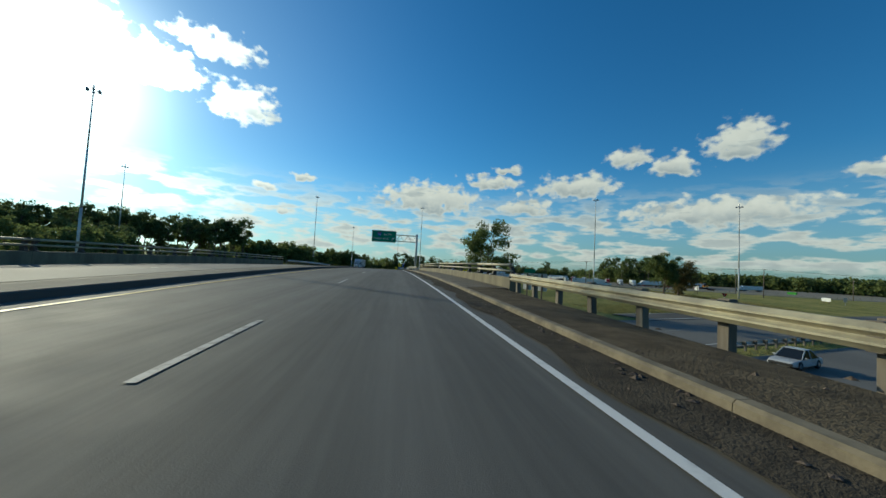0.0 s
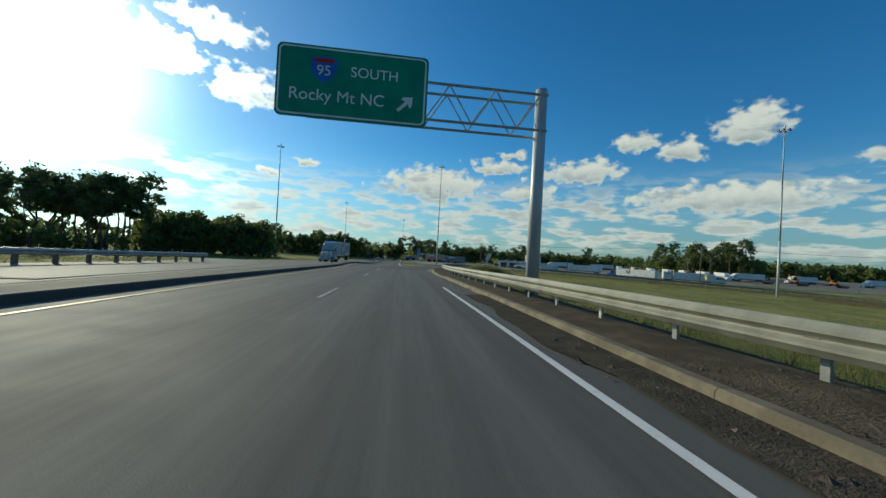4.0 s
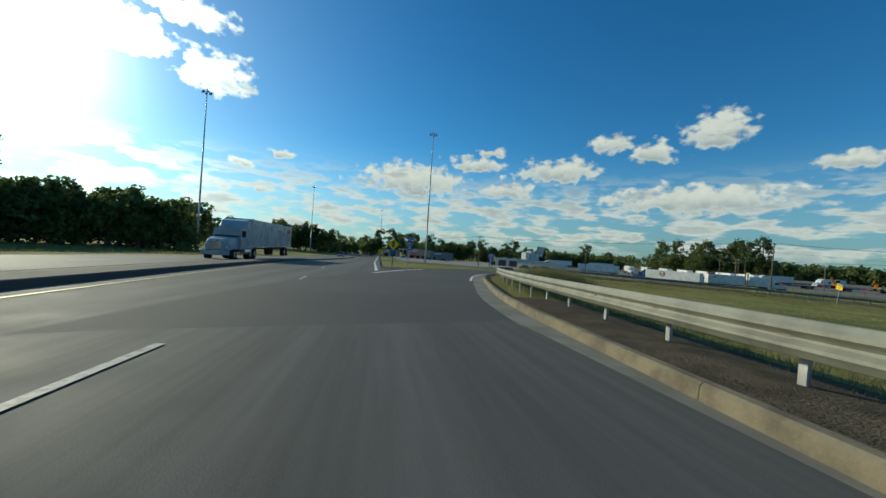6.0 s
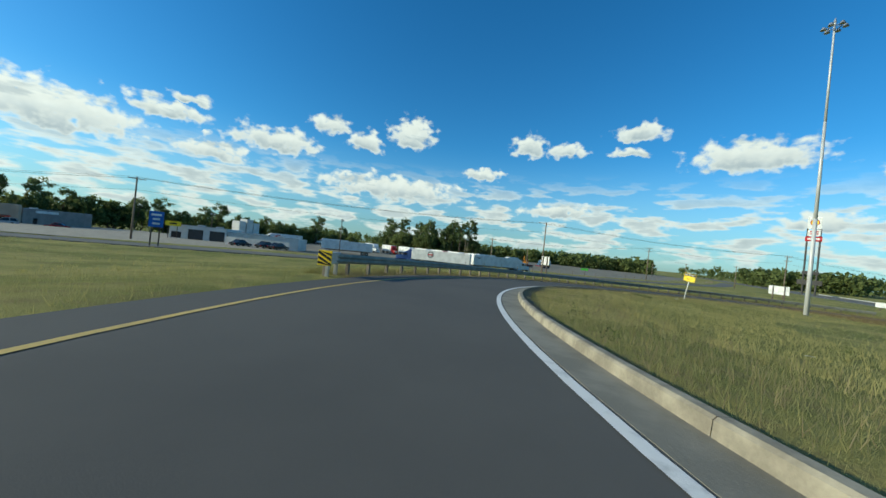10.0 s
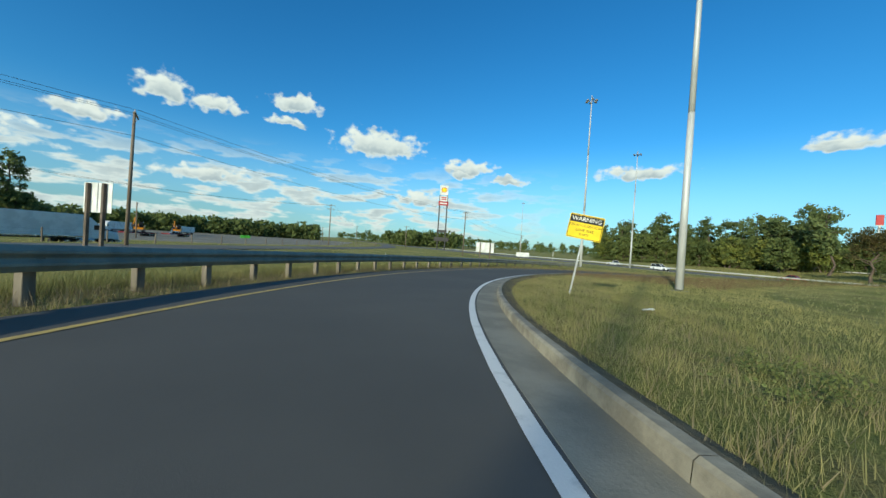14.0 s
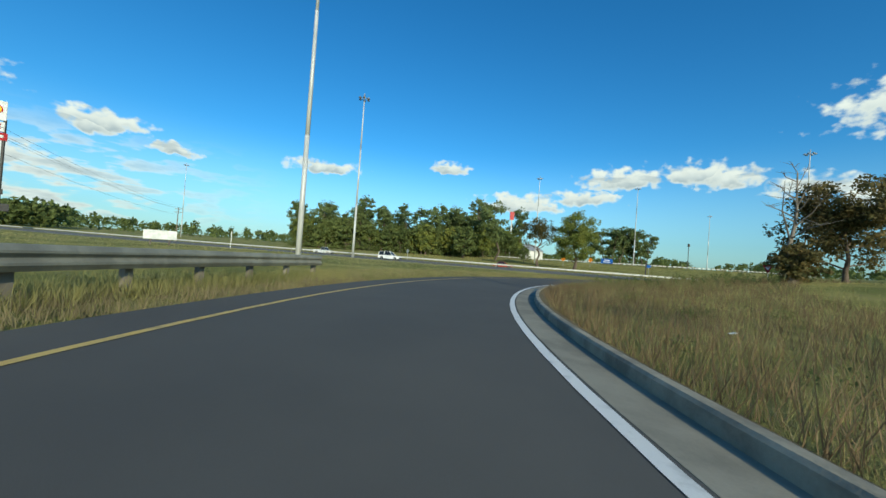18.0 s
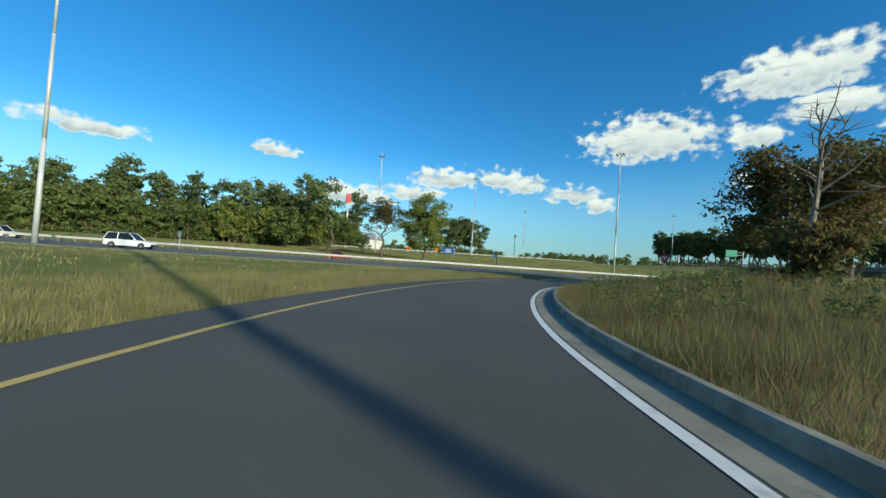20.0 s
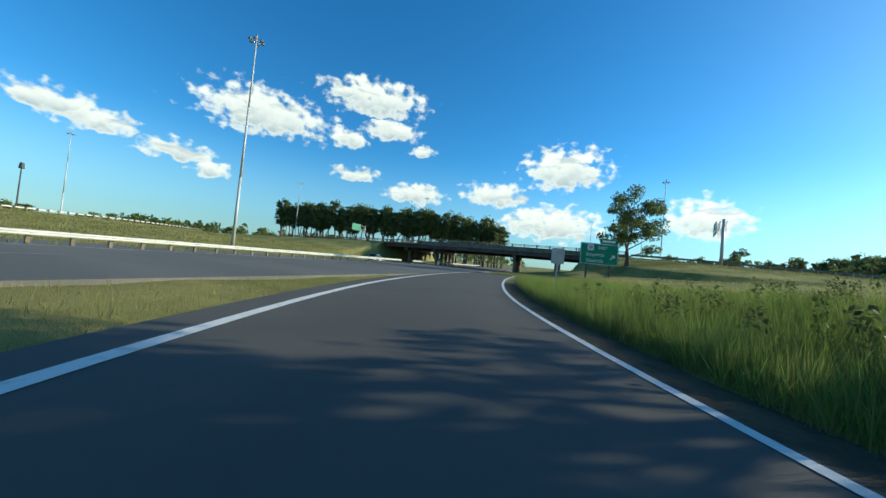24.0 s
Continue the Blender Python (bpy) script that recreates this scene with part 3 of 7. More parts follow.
stripe("highway_line_left", HIGHWAY, -8.3, 0.14, PAINT_WHITE, "white edge line", up=0.016)
stripe("highway_line_right", HIGHWAY, 5.6, 0.14, PAINT_WHITE, "white edge line", s1=HIGHWAY.near(120, 66), up=0.016)
stripe("highway_line_right", HIGHWAY, 5.6, 0.14, PAINT_WHITE, "white edge line", s0=HIGHWAY.near(30, 40), up=0.016)
for k in range(28):
    s = yA(-45) + 12.2 * k
    stripe("lane_dash", MAIN, drift(-2.15, -4.4), 0.11, PAINT_WORN, "worn white lane dash", s0=s, s1=s + 3.05)
for k in range(22):
    s = yA(-40) + 12.2 * k
    stripe("opposite_dash", MAIN, drift(-12.7, -15.2), 0.11, PAINT_WORN, "worn white lane dash", s0=s, s1=s + 3.05, up=0.012)
for k in range(30):
    s = HIGHWAY.near(250, 92) + 12.2 * k
    stripe("highway_dash", HIGHWAY, -1.6, 0.12, PAINT_WORN, "white lane dash", s0=s, s1=s + 3.05, up=0.016)

# kerbs, gutter, footway and median
def kerb(name, line, side, s0, s1, label, high=0.16, wide=0.17, material=None, flip=1):
    """A kerb in stretches of three metres with small joints; flip: -1 where the road lies on its right."""
    top = tagged(new(name), label, "kerb", kind="structure")
    n = max(1, int((s1 - s0) / 3.05))
    sd = side if callable(side) else (lambda s: side)
    for k in range(n):
        a, b = s0 + 3.05 * k + 0.004, s0 + 3.05 * (k + 1) - 0.004
        prof = [(0, -0.1), (0.015, high - 0.03), (0.05, high), (wide, high), (wide + 0.02, -0.1)]
        ribbon("kerb_stone", line, [((lambda s, o=o: sd(s) + flip * o), u) for o, u in prof], material or KERB, a, b, top, gap=1.0)
    return top


R_KERB0, R_KERB1 = RAMP.near(-0.6, 90.6), RAMP.near(85.5, 74.6)
tagged(ribbon("gutter", RAMP, [(2.66, -0.2), (2.66, 0.012), (3.3, -0.01), (3.3, -0.2)], GUTTER, R_KERB0, R_KERB1), "pale concrete gutter along the slip road", "gutter", kind="structure")
tagged(ribbon("shoulder_dirt", RAMP, [(2.66, 0.0), (3.1, -0.01), (3.7, -0.06)], DIRT, R_KERB1, RAMP.near(60, 60)), "gravelly brown dirt shoulder", "dirt", kind="structure")
ramp_kerb = lambda s: float(np.interp(s, (R_KERB0, R_KERB0 + 14), (3.5, 3.28)))
kerb("kerb_ramp", RAMP, ramp_kerb, R_KERB0, R_KERB0 + 36.6, "crumbling tan kerb beside the guardrail", material=KERB_BROWN)
kerb("kerb_ramp", RAMP, ramp_kerb, R_KERB0 + 36.6, R_KERB1, "low concrete kerb inside the bend")
tagged(ribbon("verge_dirt", RAMP, [(3.44, 0.13), (3.6, 0.10), (3.85, 0.0)], VERGE, R_KERB0 + 20, R_KERB1, gap=1.0), "bare dirt and dead grass behind the kerb", "dirt", kind="structure")
kerb("kerb_main", MAIN, 2.95, yA(-40), yA(92), "worn concrete kerb beside the carriageway", 0.15, 0.2, KERB_BROWN)
tagged(ribbon("gutter_dirt", MAIN, [(lambda s: 2.28 + 0.12 * math.sin(s * 0.9) + 0.07 * math.sin(s * 2.3), 0.024), (2.6, 0.034), (2.96, 0.045)], GRIT, yA(-40), yA(79), gap=0.7), "dark grit and leaf litter along the kerb", "dirt", kind="structure")
tagged(ribbon("footway", MAIN, [(3.16, 0.13), (4.2, 0.15), (5.2, 0.14)], surface("footway_concrete", (0.165, 0.135, 0.092), (0.075, 0.062, 0.045), 0.8, 0.92, 0.6, fine=24, grit=0.4), yA(15), yA(66)),
       "dirt-stained concrete footway on the bridge", "footway", kind="structure")
for a, b in ((-40, 15), (66, 92)):
    tagged(ribbon("verge_dirt", MAIN, [(3.16, 0.12), (4.0, 0.16), (5.0, 0.10), (6.4, -0.35)], DIRT, yA(a), yA(b)), "bare brown dirt verge", "dirt", kind="structure")
# both median kerbs take the dark asphalt colour all over
kerb("kerb_median", MAIN, drift(-6.9, -9.1), yA(-60), yA(240), "dark asphalt-toned kerb of the median", 0.19, 0.2, ASPHALT, flip=-1)
tagged(ribbon("median", MAIN, [(drift(-7.1, -9.3), 0.175), (drift(-7.9, -10.1), 0.21), (drift(-8.5, -10.7), 0.175)], surface("median_dirt", (0.13, 0.115, 0.09), (0.07, 0.062, 0.05), 1.0, 0.9, 0.5, fine=30), yA(-60), yA(240)),
       "narrow raised median of dusty asphalt", "median", kind="structure")
kerb("kerb_median_far", MAIN, drift(-8.7, -10.9), yA(-60), yA(240), "dark asphalt-toned kerb of the median", 0.18, 0.17, ASPHALT)
tagged(ribbon("gore_apron", MAIN, [(0.3, 0.0), (lambda s: float(np.interp(s, (yA(121), yA(128), yA(136), yA(140)), (0.4, 2.5, 5.4, 6.6))), 0.0)], GRAVEL, yA(121.5), yA(140)),
       "dark gravel at the nose of the exit", "dirt", kind="structure")
tagged(ribbon("verge_dirt", RAMP, [(3.5, 0.12), (4.3, 0.14), (5.4, 0.08), (6.6, -0.5)], DIRT, R_KERB0, R_KERB0 + 20), "bare brown dirt verge", "dirt", kind="structure")
# the lorry yard
yard = mesh_object("yard", [(58, 194, 2.88), (72, 186, 1.72), (96, 178.5, 1.72), (172, 156, 1.72), (420, 150, 2.0), (520, 330, 2.6), (300, 420, 2.2), (110, 330, 1.75), (72, 236, 1.72), (58, 238, 2.82)],
                   [(0, 1, 8, 9), (1, 2, 3, 4, 5, 6, 7, 8)], YARD)
tagged(yard, "wide pale gravel and asphalt lorry yard", "yard", kind="structure")
forecourt = mesh_object("forecourt", [(8, 224, 2.96), (30, 209, 3.04), (57.5, 193, 3.0), (57.5, 240, 2.45), (76, 268, 1.95), (62, 324, 1.55), (4, 330, 1.5)], [(0, 1, 2, 3), (0, 3, 6), (3, 4, 5, 6)], CONCRETE)
tagged(forecourt, "pale concrete forecourt before the shops", "forecourt", kind="structure")


# ---------------------------------------------------------------- guardrails
W_BEAM = [(0.0, 0.155), (0.02, 0.15), (0.05, 0.115), (0.08, 0.085), (0.08, 0.055), (0.03, 0.02), (0.012, 0.0), (0.03, -0.02), (0.08, -0.055), (0.08, -0.085), (0.05, -0.115), (0.02, -0.15), (0.0, -0.155)]


def post_mesh(name, size, material):
    bm = box(fresh(), size, (0, 0, size[2] / 2), bevel=0.008)
    me = bpy.data.meshes.new(name)
    bm.to_mesh(me)
    bm.free()
    me.materials.append(material)
    return me


POST_WOOD = post_mesh("rail_post", (0.15, 0.2, 1.0), WOOD_POST)
POST_SLIM = post_mesh("rail_post_slim", (0.05, 0.10, 0.90), STEEL)
SPACER = post_mesh("spacer", (0.18, 0.15, 0.33), WOOD_POST)


def guardrail(label, line, side, s0, s1, face=-1, high=0.56, posts=POST_WOOD, metal=None, base=0.0, group="guardrails", grow=1.0):
    """A W-beam on posts; face: -1 where the road lies on the line's left of it."""
    top = thing("guardrail", Matrix.Translation(line.at(s0, side(s0) if callable(side) else side)), label, "guardrail", group)
    inv = Matrix.Translation(-top.location)
    sd = side if callable(side) else (lambda s: side)
    n = max(1, round((s1 - s0) / 3.81))
    gap = (s1 - s0) / n
    for k in range(n):
        a, b = s0 + gap * k, s0 + gap * (k + 1) + 0.04
        lift = 0.002 if k % 2 else 0.0
        verts, faces, m = [], [], 4
        for s in np.linspace(a, b, m):
            for o, u in W_BEAM:
                verts.append(inv @ line.at(s, sd(s) + face * (o + 0.10 + lift), base + high + u * grow))
            for o, u in W_BEAM:
                verts.append(inv @ line.at(s, sd(s) + face * (o + 0.092 + lift), base + high + u * grow))
        q = len(W_BEAM)
        for i in range(m - 1):
            for j in range(q - 1):
                c = i * 2 * q + j
                faces += [(c, c + 2 * q, c + 2 * q + 1, c + 1), (c + q, c + q + 1, c + 3 * q + 1, c + 3 * q)]
        mesh_object("rail_panel", verts, faces, metal or STEEL, top, smooth=False)
    for k in range(2 * n + 1):
        s = s0 + gap * k / 2
        if k == 0:
            s += 0.15
        if k == 2 * n:
            s -= 0.15
        at = inv @ line.at(s, sd(s) - face * 0.13, base - 0.25)
        lean = random.uniform(-1.5, 1.5)
        shared("post", posts, top, Matrix.Translation(at) @ pose(0, 0, 0, lean, lean, line.heading(s)))
        shared("spacer_block", SPACER, top, Matrix.Translation(inv @ line.at(s, sd(s) + face * 0.03, base + high - 0.165)) @ pose(0, 0, 0, 0, 0, line.heading(s)))
    return top


random.seed(11)
MAIN_RAIL = Line([(5.1, 66, road_z(66)), (4.2, 75, road_z(75)), (3.95, 86, 6.68), (4.0, 95, 6.46), (4.55, 104, 6.25), (5.7, 112, 6.05), (7.3, 119.5, 5.88), (9.5, 126, 5.70), (11.4, 129.8, 5.58), (13.4, 133.4, 5.45)])
guardrail("cream-weathered steel guardrail on timber posts before the bridge", MAIN, 5.1, yA(-30), yA(14.5), metal=RAIL_CREAM, base=0.1)
guardrail("pale galvanised guardrail curving with the slip road", MAIN_RAIL, 0.0, 0.3, MAIN_RAIL.s[-1], posts=POST_SLIM, metal=RAIL_GREY, base=0.05, grow=1.25)
R3A, R3B = RAMP.near(27.5, 151), RAMP.near(100.9, 118.6)
side3 = lambda s: float(np.interp(s, (R3A, R3A + 8, R3B - 25, R3B), (-5.2, -4.8, -4.8, -6.4)))
guardrail("grey galvanised guardrail on the outside of the bend", RAMP, side3, R3A + 2.4, R3B, face=1, posts=POST_WOOD, base=0.19, grow=1.45, metal=RAIL_GREY)
guardrail("long bright guardrail between the highway carriageways", HIGHWAY, -10.6, HIGHWAY.near(300, 100), HIGHWAY.near(28, 39), face=1, posts=POST_WOOD, metal=RAIL_BRIGHT, group="highway guardrails")
guardrail("long bright guardrail passing under the bridge", HIGHWAY, -10.6, HIGHWAY.near(22, 37), HIGHWAY.near(-60, 12), face=1, posts=POST_WOOD, metal=RAIL_BRIGHT, group="highway guardrails")
guardrail("guardrail along the far side of the opposite carriageway", MAIN, drift(-17.2, -19.9), yA(62), yA(100), face=1, posts=POST_WOOD, base=0.05)
guardrail("guardrail along the far side of the opposite carriageway", MAIN, -17.2, yA(-45), yA(12), face=1, posts=POST_WOOD, base=0.05)
guardrail("bright guardrail along the far slip road", FAR_RAMP, 3.9, FAR_RAMP.near(150, -22), FAR_RAMP.near(20, -92), posts=POST_WOOD, metal=RAIL_BRIGHT, group="far guardrails")


# ---------------------------------------------------------------- the bridge
def bridge_rail(side, joints, inner):
    """A concrete parapet in lengths between its joints, with cast posts and two tubes on it; inner: the way to the road, +1 or -1 along x."""
    y0 = joints[0]
    top = thing("bridge_parapet", Matrix.Translation((side + bend(y0), y0, road_z(y0))), "weathered concrete parapet with twin metal rails", "parapet", "bridge parapets")
    o = top.location
    prof = [(-0.15, -0.3), (-0.15, 0.57), (-0.12, 0.61), (0.12, 0.61), (0.15, 0.57), (0.15, -0.3)]
    q = len(prof)
    for y_a, y_b in zip(joints, joints[1:]):
        a, b = y_a + 0.02, y_b - 0.02
        verts, faces = [], []
        ys = np.linspace(a, b, 7)
        for y in ys:
            verts += [(u + bend(y) - bend(y0), y - o.y, v + road_z(y) - o.z) for u, v in prof]
        for i in range(len(ys) - 1):
            faces += [(i * q + j, i * q + j + 1, (i + 1) * q + j + 1, (i + 1) * q + j) for j in range(q - 1)]
        faces += [tuple(range(q))[::-1], tuple(range((len(ys) - 1) * q, len(ys) * q))]
        mesh_object("parapet_block", verts, faces, PARAPET, top)
        # cast posts with an S curve, two close together at each joint
        n = max(1, round((b - a) / 2.92))
        for k in range(n + 1):
            y = a + (b - a) * k / n + (0.22 if k == 0 else -0.22 if k == n else 0)
            bm = fresh()
            outline = [(-0.17, 0.0), (0.15, 0.0), (0.15, 0.04), (0.08, 0.07), (0.04, 0.17), (0.03, 0.28), (0.06, 0.41), (0.13, 0.51), (0.15, 0.61), (0.12, 0.66), (0.02, 0.66), (-0.04, 0.57), (-0.09, 0.42), (-0.13, 0.26), (-0.13, 0.10)]
            prism(bm, [(inner * u, v) for u, v in outline], 0.19)
            post = part("rail_post", bm, IRON, top, "dark curved cast rail post")
            post.location = (bend(y) - bend(y0), y - o.y, 0.61 + road_z(y) - o.z)
        for h, r in ((0.57, 0.065), (0.30, 0.055)):
            bm = fresh()
            za, zb = road_z(a) - o.z + 0.61, road_z(b) - o.z + 0.61
            tube(bm, (inner * 0.09 + bend(a) - bend(y0), a - o.y, za + h), (inner * 0.09 + bend(b) - bend(y0), b - o.y, zb + h), r, sides=12)
            part("rail_tube", bm, RAIL_CREAM, top, "weathered round rail tube", smooth=True)
    return top


bridge_rail(5.4, (15.2, 21.3, 38.8, 56.3, 65.6), -1)
bridge_rail(-17.4, (2.0, 19.5, 37.0, 60.0), 1)


def build_bridge():
    top = thing("bridge", Matrix.Translation((-6, 30, 0)), "low concrete and steel highway bridge on dark columns", "bridge")
    inv = Vector((6, -30, 0))
    y0, y1 = 1.5, 60.0
    ys = np.linspace(y0, y1, 14)
    verts, faces = [], []
    prof = [(-17.7, -0.12), (5.7, -0.12), (5.7, -0.42), (-17.7, -0.42)]
    for y in ys:
        verts += [Vector((u + bend(y), y, road_z(y) + v)) + inv for u, v in prof]
    for i in range(len(ys) - 1):
        for j in range(4):
            faces.append((i * 4 + j, (i + 1) * 4 + j, (i + 1) * 4 + (j + 1) % 4, i * 4 + (j + 1) % 4))
    mesh_object("deck", verts, faces, CONCRETE_DARK, top)
    for x in (-17.1, -13.2, -9.2, -5.2, -1.2, 2.2, 5.3):
        verts, faces = [], []
        for y in ys:
            z = road_z(y) - 0.42
            verts += [Vector((x + u + bend(y), y, z + v)) + inv for u, v in ((-0.22, 0), (-0.22, -0.03), (-0.02, -0.06), (-0.02, -0.82), (-0.25, -0.86), (-0.25, -0.9), (0.25, -0.9), (0.25, -0.86), (0.02, -0.82), (0.02, -0.06), (0.22, -0.03), (0.22, 0))]
        for i in range(len(ys) - 1):
            for j in range(11):
                faces.append((i * 12 + j, (i + 1) * 12 + j, (i + 1) * 12 + j + 1, i * 12 + j + 1))
        mesh_object("girder", verts, faces, RUST, top)
    for base in (8.0, 17.5, 40.5, 51.0):
        skew = 0.30
        cap = fresh()
        zc = road_z(base) - 1.32
        ang = math.atan(skew)
        box(cap, (24.0, 0.9, 0.8), Vector((-6, base - 6 * skew + 0.0, zc - 0.4)) + inv, pose(0, 0, 0, 0, 0, math.degrees(ang)), 0.05)
        part("pier_cap", cap, CONCRETE_DARK, top)
        for x in (-16, -11.5, -7, -2.5, 2.5):
            bm = fresh()
            tube(bm, Vector((x, base + x * skew, 1.2)) + inv, Vector((x, base + x * skew, zc - 0.75)) + inv, 0.42, sides=14)
            part("column", bm, CONCRETE, top, smooth=True)
    for y, s in ((2.2, 1), (59.0, -1)):
        bm = fresh()
        box(bm, (24, 0.8, 2.4), Vector((-6, y, road_z(y) - 1.6)) + inv, None, 0.03)
        part("abutment", bm, CONCRETE_DARK, top)


build_bridge()


# ---------------------------------------------------------------- tall lamp masts
def mast_light(height):
    top = thing("high_mast_light", Matrix(), "tall tapered galvanised mast with a ring of floodlights", "lamp post", "highway masts")
    part("foundation", box(fresh(), (1.0, 1.0, 0.5), (0, 0, -0.24), None, 0.04), CONCRETE, top)
    for a, b, r1, r2 in ((0.1 / height, 0.33, 0.245, 0.20), (0.33, 0.66, 0.192, 0.148), (0.66, 1.0, 0.14, 0.095)):
        part("mast_section", tube(fresh(), (0, 0, height * a), (0, 0, height * b), r1, r2, 16), STEEL_POLE, top, smooth=True)
    bm = fresh()
    box(bm, (0.22, 0.08, 0.9), (0.0, -0.225, 1.3), None, 0.02)
    part("access_door", bm, PALE, top)
    bm = fresh()
    for i in range(12):
        a, b = 2 * math.pi * i / 12, 2 * math.pi * (i + 1) / 12
        tube(bm, (0.55 * math.cos(a), 0.55 * math.sin(a), height - 0.6), (0.55 * math.cos(b), 0.55 * math.sin(b), height - 0.6), 0.04, sides=6)
    for i in range(3):
        a = 2 * math.pi * i / 3
        tube(bm, (0.1 * math.cos(a), 0.1 * math.sin(a), height - 0.45), (0.55 * math.cos(a), 0.55 * math.sin(a), height - 0.6), 0.03, sides=6)
    part("ring", bm, STEEL, top)
    for i in range(6):
        a = 2 * math.pi * i / 6
        c = Vector((0.95 * math.cos(a), 0.95 * math.sin(a), height - 0.75))
        bm = fresh()
        tube(bm, c, c + Vector((0, 0, 0.32)), 0.30, 0.16, 12)
        tube(bm, c + Vector((0, 0, 0.30)), c + Vector((-0.4 * math.cos(a), -0.4 * math.sin(a), 0.15)), 0.04, sides=6)
        part("floodlight", bm, STEEL, top, smooth=False)
    tip = fresh()
    tube(tip, (0, 0, height), (0, 0, height + 0.5), 0.16, 0.05, 10)
    part("head", tip, STEEL, top)
    return top


PALE = surface("pale_grey_paint", (0.55, 0.55, 0.53), (0.40, 0.40, 0.38), 0.6, 0.5, 0.1, fine=20)
MASTS = [(-102, 144.5, 34.5), (-43.5, 194, 39), (13.4, 203, 39), (-37.5, 302, 36), (-0.3, 362, 33), (79, 132.7, 36.2), (119.9, 110.1, 33.6), (143.5, 76.3, 33),
         (125.1, -5.1, 33.6), (91, -36, 33), (56.3, 16.7, 34), (52.8, -112, 34), (287.8, 36, 35), (-55, 70, 33), (-70, -40, 33), (-30, -95, 33), (-120, 60, 33), (-150, 30, 33)]
first_masts = {}
for x, y, h in MASTS:
    h = round(h / 3) * 3.0
    z = ground_z(x, y)
    if h not in first_masts:
        first_masts[h] = mast_light(h)
        first_masts[h].matrix_world = pose(x, y, z, 0, 0, random.uniform(0, 60))
    else:
        copy_thing(first_masts[h], pose(x, y, z, 0, 0, random.uniform(0, 60)))


# ---------------------------------------------------------------- trees
LEAF_OAK = leafy("oak_leaves", (0.215, 0.250, 0.080), (0.062, 0.090, 0.030), 2.5)
LEAF_YELLOW = leafy("yellowing_leaves", (0.36, 0.36, 0.09), (0.14, 0.18, 0.045), 2.0)
LEAF_RUST = leafy("browning_leaves", (0.22, 0.155, 0.06), (0.07, 0.078, 0.028), 1.2)
LEAF_PINE = leafy("pine_needles", (0.20, 0.235, 0.085), (0.070, 0.105, 0.042), 2.5, 0.4)
DEAD_WOOD = surface("grey_dead_wood", (0.27, 0.23, 0.19), (0.13, 0.11, 0.09), 0.4, 0.9, 0.5, fine=14, stretch=(1, 1, 0.3))


def leaf_mesh(rng, centres, radii, count, size, long=1.0):
    """Leaves strewn through clumps, denser towards their skins: corners and faces of small quads."""
    k = rng.integers(0, len(centres), count)
    d = rng.normal(size=(count, 3))
    d /= np.linalg.norm(d, axis=1)[:, None]
    r = rng.random(count) ** 0.45
    p = centres[k] + d * radii[k] * r[:, None]
    a = rng.normal(size=(count, 3))
    a /= np.linalg.norm(a, axis=1)[:, None]
    b = np.cross(a, rng.normal(size=(count, 3)))
    b /= np.linalg.norm(b, axis=1)[:, None]
    s = size * (0.6 + 0.8 * rng.random(count))[:, None]
    v = np.stack([p - a * s * long, p - b * s * 0.6, p + a * s * long, p + b * s * 0.6], 1).reshape(-1, 3)
    f = np.arange(count * 4).reshape(-1, 4)
    return v, f


